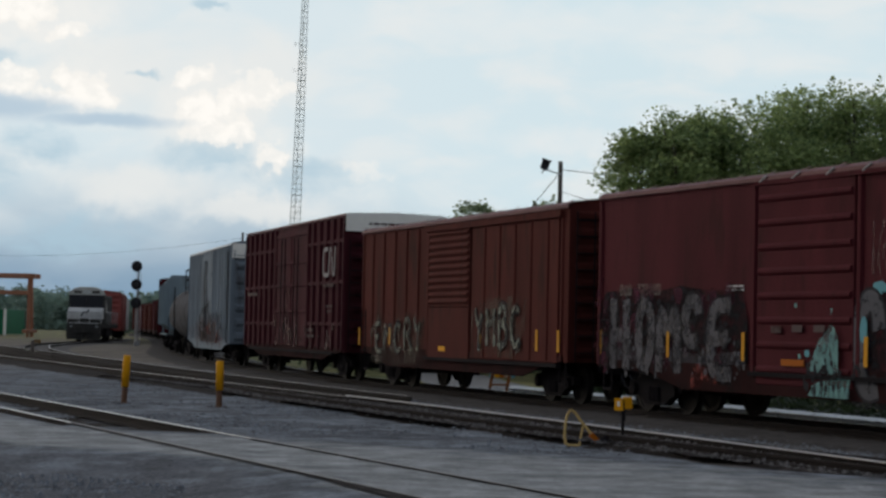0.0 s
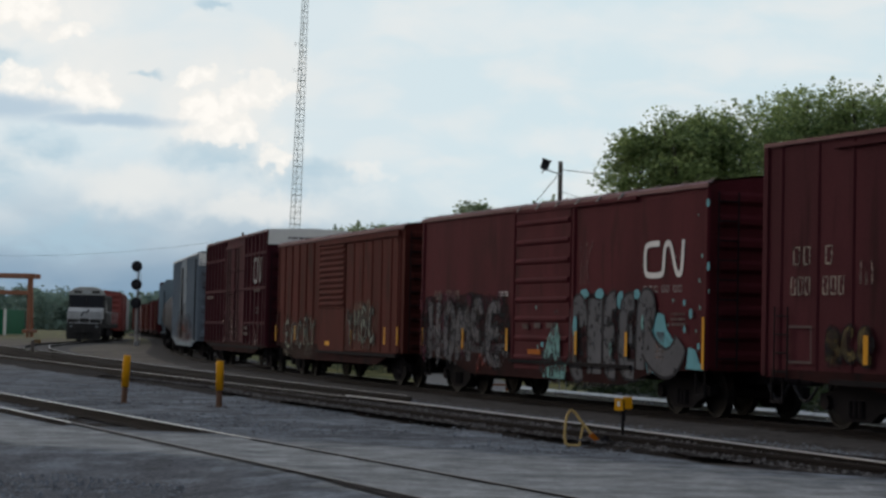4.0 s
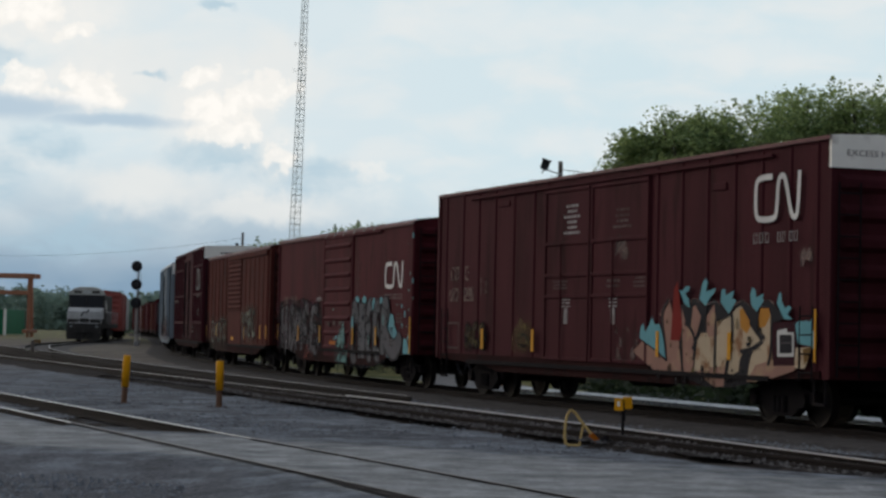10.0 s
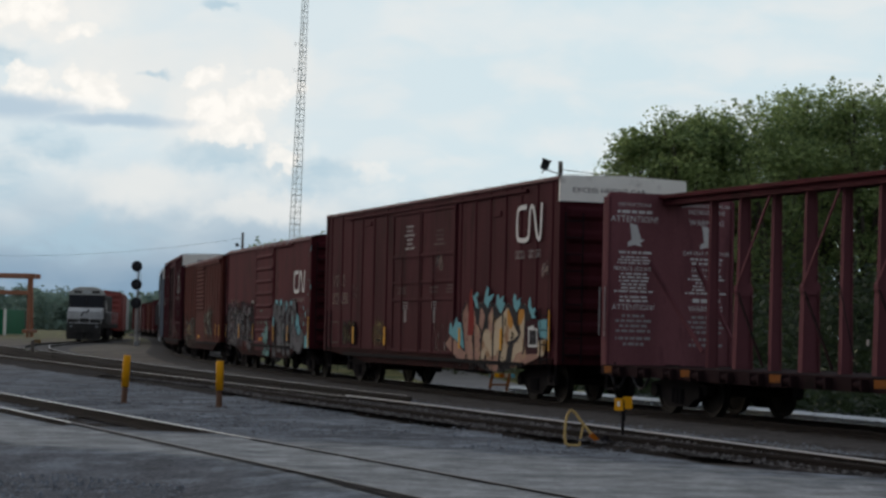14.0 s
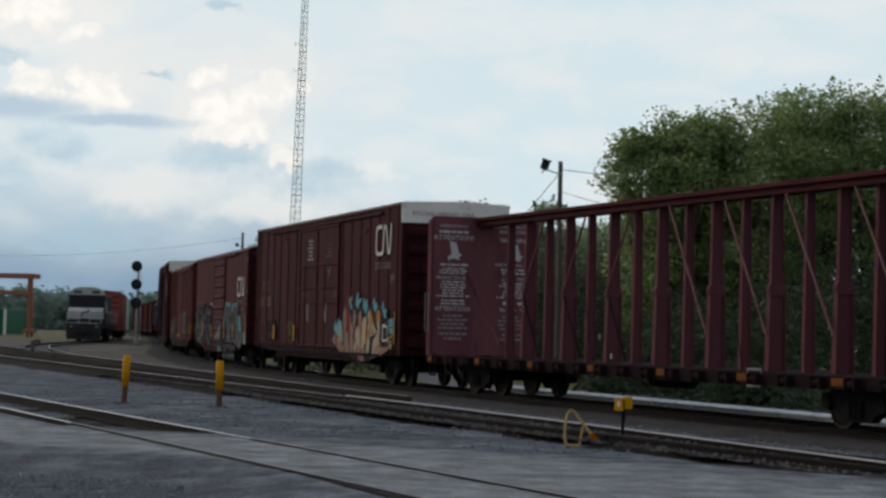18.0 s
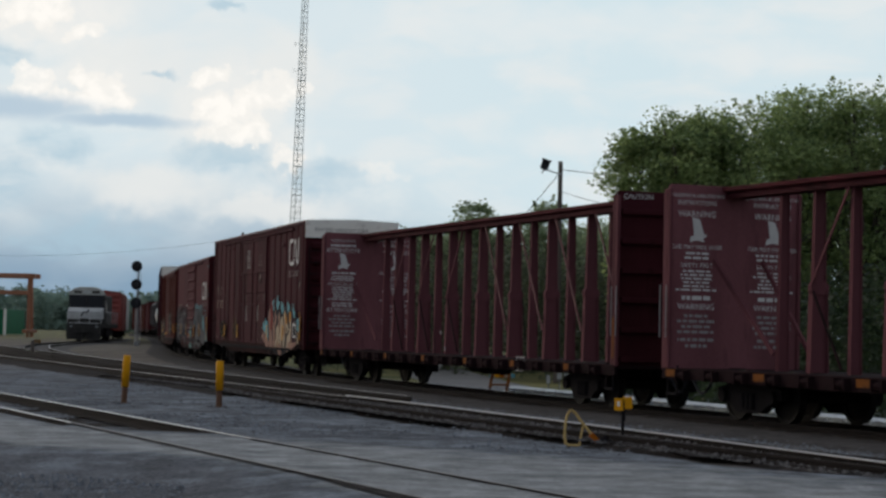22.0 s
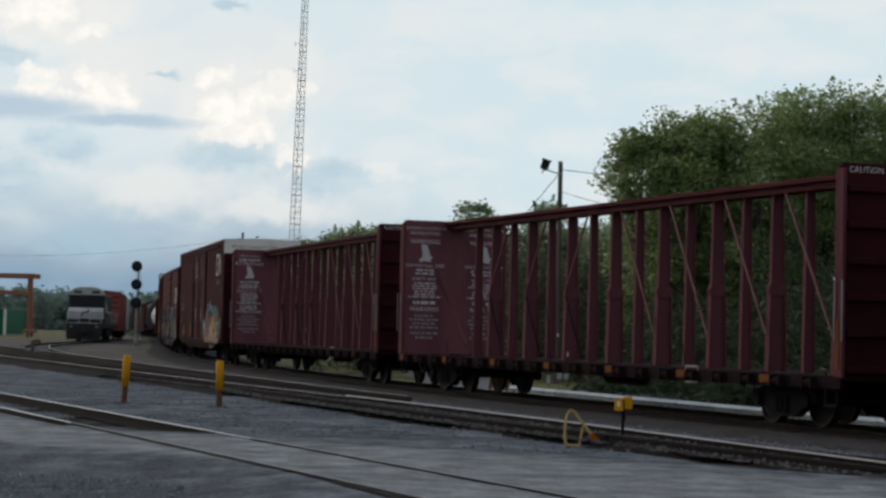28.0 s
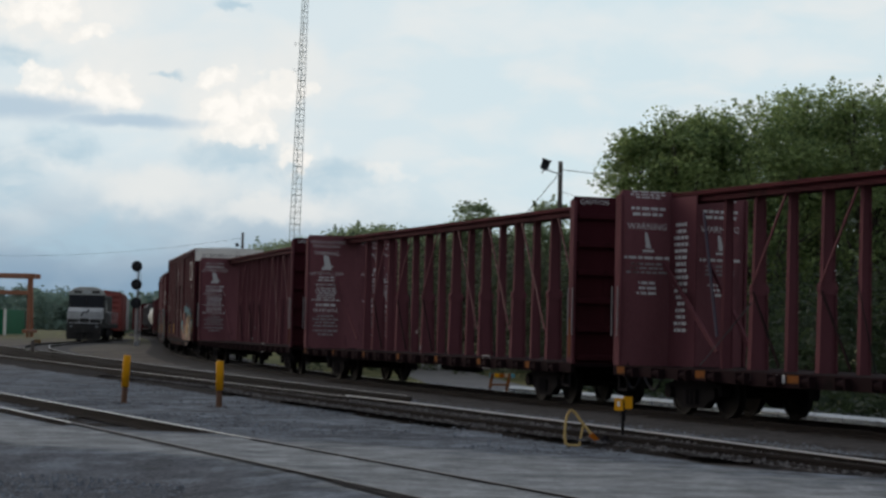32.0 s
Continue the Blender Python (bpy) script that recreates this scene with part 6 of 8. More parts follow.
# --- centre-beam flatcars --------------------------------------------------------------
def build_centrebeam(s_lead, french, variant):
    L = 22.35
    car, wh = begin_car("centrebeam_flatcar", "empty dark red centre-beam flatcar with lettered bulkheads", s_lead - L / 2, 8.6, 0.5)
    h = L / 2
    underframe(car, h, 8.6, wh, 0.9)
    part("deck", bx(-h, h, -1.48, 1.48, 0.84, 0.92, 0.01), M_SILL, car)
    for sy in (-1, 1):
        bm = bmesh.new()
        out = [(-h, 0.72), (-7.0, 0.70), (-5.8, 0.68), (5.8, 0.68), (7.0, 0.70), (h, 0.72), (h, 0.93), (-h, 0.93)]
        hull(bm, [[(a, sy * 1.42, b) for a, b in out], [(a, sy * 1.5, b) for a, b in out]], shut=True, caps=True)
        part("side_sill", done(bm), M_SILL, car)
    # strap winches and stake pockets along the sill
    first, mark = None, None
    for i in range(20):
        x = -h + 0.9 + i * (L - 1.8) / 19
        if first is None:
            bm = bmesh.new()
            rod(bm, (-0.13, 0.05, 0), (0.13, 0.05, 0), 0.07, n=8)
            box(bm, -0.17, -0.12, 0, 0.13, -0.1, 0.1)
            box(bm, 0.12, 0.17, 0, 0.13, -0.1, 0.1)
            first = part("strap_winch", done(bm), M_SILL, car, at=Matrix.Translation((x, 1.5, 0.80)))
        else:
            same("strap_winch", first, car, Matrix.Translation((x, 1.5, 0.80)))
        if i % 3 == 1:
            at = Matrix.Translation((x + 0.52, 1.504, 0.83))
            if mark is None:
                mark = part("sill_mark", bx(-0.21, 0.21, 0, 0.006, -0.07, 0.07), M_DIMORANGE, car, "scuffed orange sill mark", at=at)
            else:
                same("sill_mark", mark, car, at)
    # the beam down the middle: posts in pairs of legs, thin posts between, crossing braces
    top = 4.5
    part("top_chord", bx(-h + 0.06, h - 0.06, -0.30, 0.30, top - 0.09, top, 0.01), M_OXIDE, car)
    for sy in (-1, 1):
        part("chord_web", bx(-h + 0.08, h - 0.08, sy * 0.19 - 0.02, sy * 0.19 + 0.02, top - 0.22, top - 0.092), M_HICUBE, car)
    broad_at = [-8.8 + 2.4 * k for k in range(8)]
    thin_at = [-10.0 + 2.4 * k for k in range(9)]
    for kind, places, outline in (("broad_post", broad_at, ((0.92, 0.075, 0.20), (2.45, 0.07, 0.165), (2.5, 0.05, 0.14), (top - 0.09, 0.045, 0.11))),
                                  ("thin_post", thin_at, ((0.92, 0.055, 0.12), (top - 0.09, 0.05, 0.085)))):
        first = None
        for x in places:
            at = Matrix.Translation((x, 0, 0))
            if first is not None:
                same(kind, first, car, at)
                continue
            bm, rows, k = bmesh.new(), [], 0.025
            for z, w, yo in outline:
                rows.append([(-w, -yo, z), (-w, -yo + k, z), (-k, -yo + k, z), (-k, yo - k, z), (-w, yo - k, z), (-w, yo, z), (w, yo, z), (w, yo - k, z), (k, yo - k, z), (k, -yo + k, z), (w, -yo + k, z), (w, -yo, z)])
            hull(bm, rows, shut=True, caps=True)
            first = part(kind, done(bm), M_BEAM, car, at=at)
    collar = None
    for x in broad_at:   # gusset collars where the braces meet the posts
        at = Matrix.Translation((x, 0, 2.48))
        if collar is None:
            bm = bmesh.new()
            hull(bm, [[(-0.06, -yo, z), (-0.06, yo, z), (0.06, yo, z), (0.06, -yo, z)] for z, yo in ((-0.12, 0.165), (-0.04, 0.19), (0.04, 0.19), (0.12, 0.14))], shut=True, caps=True)
            collar = part("gusset", done(bm), M_BEAM, car, at=at)
        else:
            same("gusset", collar, car, at)
    for x in broad_at:
        if x < 1.0:
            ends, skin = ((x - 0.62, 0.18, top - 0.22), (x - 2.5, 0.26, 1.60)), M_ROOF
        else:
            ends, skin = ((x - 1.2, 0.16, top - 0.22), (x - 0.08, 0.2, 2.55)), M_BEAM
        bm = bmesh.new()
        bar(bm, ends[0], ends[1], 0.05, 0.03, up=(0, 1, 0))
        part("diagonal_brace", done(bm), skin, car)
        if x > 1.0:
            bm = bmesh.new()
            bar(bm, (x - 0.12, 0.2, 2.42), (x - 1.15, 0.24, 1.0), 0.05, 0.03, up=(0, 1, 0))
            part("diagonal_brace", done(bm), M_SILL, car)
    for x, y, z in ((3.25, 0.3, 1.5), (2.0, 0.6, 1.08)):
        part("paper_tag", bx(x - 0.04, x + 0.04, y, y + 0.006, z - 0.06, z + 0.06), M_DULLLETTER, car, "small white tag")
    for x in (3.44, -3.44):
        bm = bmesh.new()
        rod(bm, (x, 0.40, 0.95), (x + 0.9, 0.2, 2.6), 0.012, n=5)
        part("loose_strap", done(bm), M_UNDER, car)
    # bulkheads: plain lettered faces inwards, ribbed outwards
    for sgn in (-1, 1):
        bm = bmesh.new()
        hull(bm, [[(sgn * (h - 0.16), y, z) for y, z in ((-1.5, 0.9), (-1.5, 4.42), (-1.42, top + 0.02), (1.42, top + 0.02), (1.5, 4.42), (1.5, 0.9))],
                  [(sgn * (h - 0.10), y, z) for y, z in ((-1.5, 0.9), (-1.5, 4.42), (-1.42, top + 0.02), (1.42, top + 0.02), (1.5, 4.42), (1.5, 0.9))]], shut=True, caps=True)
        # leading bulkhead paler, trailing one darker: light and shade set by paint colour
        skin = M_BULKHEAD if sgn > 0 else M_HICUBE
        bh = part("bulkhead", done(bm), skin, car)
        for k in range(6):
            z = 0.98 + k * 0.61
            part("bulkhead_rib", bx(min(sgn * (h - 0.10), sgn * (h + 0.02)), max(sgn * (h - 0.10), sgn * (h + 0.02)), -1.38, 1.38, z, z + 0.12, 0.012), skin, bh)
        for sy in (-1, 1):
            part("bulkhead_post", bx(min(sgn * (h - 0.22), sgn * (h + 0.03)), max(sgn * (h - 0.22), sgn * (h + 0.03)), sy * 1.5 - 0.07 * (sy > 0), sy * 1.5 + 0.07 * (sy < 0), 0.9, 4.42, 0.01), M_BEAM, bh)
    # gusset behind the lettered bulkhead
    for sy in (-1, 1):
        bm = bmesh.new()
        bar(bm, (h - 0.3, sy * 0.55, 3.05), (h - 2.3, sy * 0.40, 1.25), 0.09, 0.05, up=(0, 1, 0))
        part("bulkhead_brace", done(bm), M_BEAM, car)
    # lettering on the inner face of the leading bulkhead
    xf = h - 0.163
    for yc, seed in ((0.86, 1), (-0.86, 2)):
        fr = french and yc > 0

        def words(text, z, size, squeeze=1.0, name="warning_line"):
            letters(name, text, size, back_at(xf, yc, z - size * 0.34), M_LETTER, car, squeeze=squeeze)

        def fine(z_top, z_low, rows, wide=0.5, ink=M_LETTER, k=0):
            text_bars("notice_text", yc - wide, yc + wide, z_low, z_top, rows, 0, ink, car, 80 + seed + k, place=on_back(xf))

        if variant == 0:
            if fr:
                words("INSTRUCTIONS", 4.27, 0.11)
                fine(4.18, 4.06, 1, 0.52)
                words("ATTENTION!", 3.97, 0.19, name="warning_word")
            else:
                words("LOADING & UNLOADING", 4.31, 0.105)
                words("INSTRUCTIONS", 4.17, 0.125)
                words("WARNING", 3.95, 0.175, name="warning_word")
            bm = bmesh.new()
            flat(bm, [(yc + 0.11, 3.88), (yc - 0.06, 3.85), (yc - 0.16, 3.55), (yc + 0.06, 3.52)][::1 if fr or yc > 0 else -1], on_back(xf))
            flat(bm, [(yc + 0.14, 3.50), (yc - 0.04, 3.57), (yc - 0.24, 3.54), (yc - 0.14, 3.47), (yc - 0.18, 3.40), (yc, 3.43), (yc + 0.16, 3.39)], on_back(xf - 0.0012))
            part("tipping_pictogram", bm, M_LETTER, car)
            if fr:
                fine(3.32, 3.22, 1, 0.52, k=2)
                fine(3.2, 3.02, 3, 0.5, k=4)
                words("PRIORITÉ SÉCURITÉ", 2.93, 0.12, 0.9)
            else:
                words("CAR MAY FALL OVER", 3.30, 0.12)
                fine(3.22, 3.04, 2, 0.42, k=4)
                words("SAFETY FIRST", 2.94, 0.12)
            fine(2.86, 2.42, 6, 0.5, k=6)
            fine(2.38, 2.22, 2 if fr else 1, 0.54, k=8)
            words("ATTENTION!" if fr else "WARNING", 2.13, 0.17, name="warning_word")
            fine(2.0, 1.58, 4, 0.45, M_DULLLETTER, 10)
            fine(1.54, 1.30, 2, 0.42, M_DULLLETTER, 12)
        else:
            fine(4.53, 4.36, 3, 0.48, k=20)
            fine(4.22, 3.98, 2, 0.42, k=22)
            words("WARNING", 3.79, 0.19, name="warning_word")
            bm = bmesh.new()
            flat(bm, [(yc + 0.06, 3.67), (yc, 3.66), (yc - 0.10, 3.34), (yc + 0.03, 3.34)], on_back(xf))
            flat(bm, rect(yc - 0.16, yc + 0.10, 3.26, 3.31), on_back(xf - 0.0012))
            part("tipping_pictogram", bm, M_LETTER, car)
            fine(3.2, 3.09, 1, 0.55, k=24)
            fine(3.06, 2.8, 3, 0.55, M_DULLLETTER, 26)
            fine(2.68, 2.36, 3, 0.28, k=28)
    # lettering on the web plate next to the bulkhead
    if variant:
        part("web_plate", bx(h - 1.25, h - 0.17, 0.30, 0.33, 0.93, top - 0.1), M_BEAM, car)
        text_bars("notice_text", h - 0.95, h - 0.35, 1.6, 3.9, 17, 0.334, M_LETTER, car, 99)
    if variant:   # a loose steel bar leaning on the web, and a slack strap
        bm = bmesh.new()
        bar(bm, (9.56, 0.36, 4.03), (8.97, 0.36, 1.55), 0.075, 0.03, up=(0, 1, 0))
        part("loose_bar", done(bm), M_BLUESTEEL, car, "dull blue loose steel bar")
        bm = bmesh.new()
        rod(bm, (7.43, 0.5, 2.20), (9.37, 0.5, 0.97), 0.014, n=5)
        part("loose_strap", done(bm), M_SPRAYGREY, car)
    if variant:   # three groups of sill lettering
        for gx, seed in ((7.15, 5), (5.75, 6), (4.6, 7)):
            bm = bmesh.new()
            for k in range(3):
                flat(bm, rect(gx + k * 0.2, gx + k * 0.2 + 0.13, 0.76, 0.90), on_side(1.5015))
            part("reporting_marks", bm, M_FADED if seed == 6 else M_LETTER, car)["kind"] = "stuff"
    letters("caution_words", "CAUTION", 0.15, back_at(-h + 0.093, 0.98, 4.36), M_LETTER, car)
    text_bars("caution_words", -0.4, 0.45, 4.34, 4.48, 1, 0, M_LETTER, car, 98, place=on_back(-h + 0.093))
    part("reflector", bx(-h + 0.05, -h + 0.13, 1.508, 1.514, 1.05, 1.9), M_DIMORANGE, car, "dirty orange reflector strip")
    for xx in (h - 0.05, -h + 0.04):
        bm = bmesh.new()
        for k in (-0.12, 0.12):
            rod(bm, (xx + k, 1.53, 1.52), (xx + k, 1.53, 2.54), 0.014, n=6)
        part("grab_rail", done(bm), M_DULLLETTER, car, "pale grab rail")
    steps(car, h)
    bm = bmesh.new()
    stroke(bm, [(-6.1, 0.68), (-5.6, 0.68), (-5.6, 0.98), (-6.1, 0.98), (-6.1, 0.68)], 0.045, on_side(1.5025))
    part("data_frame", bm, M_DULLLETTER, car)
    return car


# --- plain distant cars of the same train ---------------------------------------------
def build_far_box(name, label, s_mid, material, h=7.6, e=4.4):
    car, wh = begin_car(name, label, s_mid, 5.6, 2.0)
    underframe(car, h, 5.6, wh)
    shell(car, h, 0.9, e, 0.25, material, belly=(4.5, 1.0, 0.6))
    roof(car, h, e, 0.25, material, 8)
    end_wall(car, -h, -1, 0.95, e, material, 7)
    side_posts(car, [7, 5, 3, 1.6, -1.6, -3, -5, -7], 0.92, e - 0.06, material, 0.1, 0.06)
    part("door", bx(-1.4, 1.4, 1.47, 1.55, 0.95, e - 0.2), material, car)
    return car


def build_hopper(s_mid, material, label):
    car, wh = begin_car("covered_hopper", label, s_mid, 6.0, 2.0)
    underframe(car, 7.9, 6.0, wh)
    bm = bmesh.new()
    out = [(-1.45, 1.6), (-1.5, 3.9), (-1.1, 4.35), (1.1, 4.35), (1.5, 3.9), (1.45, 1.6), (0.5, 1.0), (-0.5, 1.0)]
    hull(bm, [[(x, a, b) for a, b in out] for x in (-6.9, 6.9)], shut=True, caps=True)
    part("body", done(bm), material, car)
    side_posts(car, [6.8, 5, 3, 1, -1, -3, -5, -6.8], 1.6, 3.9, material, 0.12, 0.09, y=1.46)
    part("end_platform", bx(-7.9, 7.9, -1.4, 1.4, 1.0, 1.06), material, car)
    for sx in (-1, 1):
        bm = bmesh.new()
        for sy in (-1.2, 1.2):
            bar(bm, (sx * 7.7, sy, 1.05), (sx * 6.9, sy, 3.8), 0.1)
        part("end_brace", done(bm), material, car)
    return car


build_ribbed_boxcar()
build_brown_boxcar()
build_hicube()
build_post_boxcar()
build_blue_boxcar()
build_centrebeam(-31.0, True, 0)
build_centrebeam(-55.35, False, 0)
build_centrebeam(-79.7, False, 1)
build_tank("tank_car", "grey tank car with railed top platform", 70.9, M_TANK, long=1.12, axis=2.15, fat=0.92)
for i, kind in enumerate("hbbtpbrbrrbrrbrbrb"):
    mid = 88.2 + i * 17.6
    if kind == "t":
        build_tank("tank_car", "off-white tank car with dark underside", mid, M_WHITE_TANK, 2.0, False)
    elif kind == "p":
        build_hopper(mid, M_SPRAYGREY, "dusty grey covered hopper car")
    elif kind == "h":
        build_hopper(mid, M_BLUEGREY, "pale blue grey covered hopper car")
    elif kind == "b":
        build_far_box("boxcar", "dull red boxcar far along the train", mid, M_OXIDE)
    else:
        build_far_box("boxcar", "rust brown boxcar far along the train", mid, M_BROWN, e=4.2)

# ---- drifting broken cloud: a far sheet of sky, in degrees of bearing and height ----
def cloud_material():
    m = bpy.data.materials.new("evening_cloud")
    m.use_nodes = True
    n, l = m.node_tree.nodes, m.node_tree.links
    n.clear()
    out, em, uv = n.new("ShaderNodeOutputMaterial"), n.new("ShaderNodeEmission"), n.new("ShaderNodeUVMap")
    uv.uv_map = "bearing"

    def maths(op, a, b=None, c=None):
        x = n.new("ShaderNodeMath")
        x.operation = op
        for i, v in enumerate((a, b, c)):
            if v is None:
                continue
            if isinstance(v, (int, float)):
                x.inputs[i].default_value = v
            else:
                l.new(v, x.inputs[i])
        return x.outputs[0]

    def fit(v, a, b, c=0.0, d=1.0, smooth_=True):
        x = n.new("ShaderNodeMapRange")
        x.interpolation_type = "SMOOTHSTEP" if smooth_ else "LINEAR"
        for k, q in (("From Min", a), ("From Max", b), ("To Min", c), ("To Max", d)):
            x.inputs[k].default_value = q
        l.new(v, x.inputs["Value"])
        return x.outputs[0]

    def nz(scale, detail=5, stretch=(1, 1, 1), rough=0.55, warp=0.0):
        mp, t = n.new("ShaderNodeMapping"), n.new("ShaderNodeTexNoise")
        mp.inputs["Scale"].default_value = stretch
        l.new(uv.outputs[0], mp.inputs["Vector"])
        l.new(mp.outputs[0], t.inputs["Vector"])
        t.inputs["Scale"].default_value, t.inputs["Detail"].default_value, t.inputs["Roughness"].default_value = scale, detail, rough
        t.inputs["Distortion"].default_value = warp
        return t

    def mix(f, a, b):
        x = n.new("ShaderNodeMix")
        x.data_type = "RGBA"
        for k, v in (("Factor", f), ("A", a), ("B", b)):
            if isinstance(v, tuple):
                x.inputs[k].default_value = (*v, 1)
            elif isinstance(v, float):
                x.inputs[k].default_value = v
            else:
                l.new(v, x.inputs[k])
        return x.outputs["Result"]

    # bearings bent by noise so that every bank has a ragged edge
    warp = nz(1.1, 4)
    sub, sca, add = n.new("ShaderNodeVectorMath"), n.new("ShaderNodeVectorMath"), n.new("ShaderNodeVectorMath")
    sub.operation, sca.operation, add.operation = "SUBTRACT", "MULTIPLY", "ADD"
    l.new(warp.outputs["Color"], sub.inputs[0])
    sub.inputs[1].default_value = (0.5, 0.5, 0.5)
    l.new(sub.outputs[0], sca.inputs[0])
    sca.inputs[1].default_value = (1.5, 1.2, 0)
    l.new(uv.outputs[0], add.inputs[0])
    l.new(sca.outputs[0], add.inputs[1])
    bent = add.outputs[0]

    def bank(az, el, ra, re, src=None):
        s, d, ln = n.new("ShaderNodeVectorMath"), n.new("ShaderNodeVectorMath"), n.new("ShaderNodeVectorMath")
        s.operation, d.operation, ln.operation = "SUBTRACT", "DIVIDE", "LENGTH"
        l.new(src or bent, s.inputs[0])
        s.inputs[1].default_value = (az, el, 0)
        l.new(s.outputs[0], d.inputs[0])
        d.inputs[1].default_value = (ra, re, 1)
        l.new(d.outputs[0], ln.inputs[0])
        return fit(ln.outputs["Value"], 1.0, 0.25)

    def banks(rows):
        total = None
        for r in rows:
            b = bank(*r)
            total = b if total is None else maths("MAXIMUM", total, b)
        return total

    sep = n.new("ShaderNodeSeparateXYZ")
    l.new(uv.outputs[0], sep.inputs[0])
    az, el = sep.outputs["X"], sep.outputs["Y"]
    low, high = (0.20, 0.31, 0.43), (0.66, 0.75, 0.79)
    veil = mix(fit(el, 0.4, 5.2), low, high)
    pale = mix(fit(az, -6.0, 3.0), veil, mix(fit(el, 0.5, 4.0), (0.42, 0.56, 0.64), (0.62, 0.74, 0.79)))
    soft = nz(0.42, 5, (0.8, 1.9, 1), 0.5, 0.4)
    c = mix(maths("MULTIPLY", fit(soft.outputs["Fac"], 0.40, 0.70), fit(el, 1.8, 4.5, 0.12, 1.0)), pale, (0.73, 0.775, 0.785))
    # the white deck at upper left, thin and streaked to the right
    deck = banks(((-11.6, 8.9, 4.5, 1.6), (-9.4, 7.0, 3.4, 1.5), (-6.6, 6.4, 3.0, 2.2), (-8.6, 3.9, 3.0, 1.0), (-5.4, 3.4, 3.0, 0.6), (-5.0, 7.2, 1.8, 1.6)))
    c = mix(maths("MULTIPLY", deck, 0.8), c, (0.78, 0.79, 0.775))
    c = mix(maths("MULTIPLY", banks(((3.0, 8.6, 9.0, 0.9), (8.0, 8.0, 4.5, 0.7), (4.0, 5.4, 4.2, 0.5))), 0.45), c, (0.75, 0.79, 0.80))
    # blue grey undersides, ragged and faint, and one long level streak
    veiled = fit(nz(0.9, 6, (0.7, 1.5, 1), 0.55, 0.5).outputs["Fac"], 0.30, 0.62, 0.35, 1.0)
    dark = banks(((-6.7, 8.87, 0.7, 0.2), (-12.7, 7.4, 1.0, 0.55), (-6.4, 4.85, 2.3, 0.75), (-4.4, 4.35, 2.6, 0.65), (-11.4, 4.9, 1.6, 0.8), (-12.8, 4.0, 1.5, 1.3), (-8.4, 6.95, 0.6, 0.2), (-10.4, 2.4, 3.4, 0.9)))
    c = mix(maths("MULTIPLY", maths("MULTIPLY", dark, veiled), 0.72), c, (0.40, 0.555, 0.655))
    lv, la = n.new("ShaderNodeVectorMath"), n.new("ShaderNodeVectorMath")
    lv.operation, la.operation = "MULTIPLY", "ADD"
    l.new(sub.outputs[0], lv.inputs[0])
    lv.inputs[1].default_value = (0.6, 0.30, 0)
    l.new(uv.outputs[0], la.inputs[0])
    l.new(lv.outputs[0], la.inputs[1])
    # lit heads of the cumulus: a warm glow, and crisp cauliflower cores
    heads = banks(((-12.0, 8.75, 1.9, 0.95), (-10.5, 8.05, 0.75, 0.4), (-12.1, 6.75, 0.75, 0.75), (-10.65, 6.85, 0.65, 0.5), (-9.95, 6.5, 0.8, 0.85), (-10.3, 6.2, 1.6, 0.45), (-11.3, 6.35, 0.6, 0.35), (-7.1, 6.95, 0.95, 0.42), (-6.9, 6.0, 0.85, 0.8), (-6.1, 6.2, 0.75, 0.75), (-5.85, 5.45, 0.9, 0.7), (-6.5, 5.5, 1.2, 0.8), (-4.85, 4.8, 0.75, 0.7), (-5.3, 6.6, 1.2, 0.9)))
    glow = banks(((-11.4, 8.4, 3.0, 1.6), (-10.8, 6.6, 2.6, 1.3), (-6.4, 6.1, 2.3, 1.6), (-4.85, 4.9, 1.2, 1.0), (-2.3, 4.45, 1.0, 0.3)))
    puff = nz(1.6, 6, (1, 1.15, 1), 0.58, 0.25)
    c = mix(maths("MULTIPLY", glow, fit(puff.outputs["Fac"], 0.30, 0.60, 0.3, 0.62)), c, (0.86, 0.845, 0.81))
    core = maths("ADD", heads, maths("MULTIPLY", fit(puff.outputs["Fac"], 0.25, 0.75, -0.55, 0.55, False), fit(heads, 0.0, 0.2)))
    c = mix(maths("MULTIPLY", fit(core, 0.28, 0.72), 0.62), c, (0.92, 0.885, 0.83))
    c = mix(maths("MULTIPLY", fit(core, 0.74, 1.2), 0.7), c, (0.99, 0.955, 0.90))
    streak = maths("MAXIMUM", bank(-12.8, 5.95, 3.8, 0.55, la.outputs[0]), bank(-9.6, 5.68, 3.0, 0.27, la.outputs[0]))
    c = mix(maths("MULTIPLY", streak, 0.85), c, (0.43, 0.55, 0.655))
    l.new(c, em.inputs["Color"])
    em.inputs["Strength"].default_value = 1.05
    l.new(em.outputs[0], out.inputs[0])
    return m


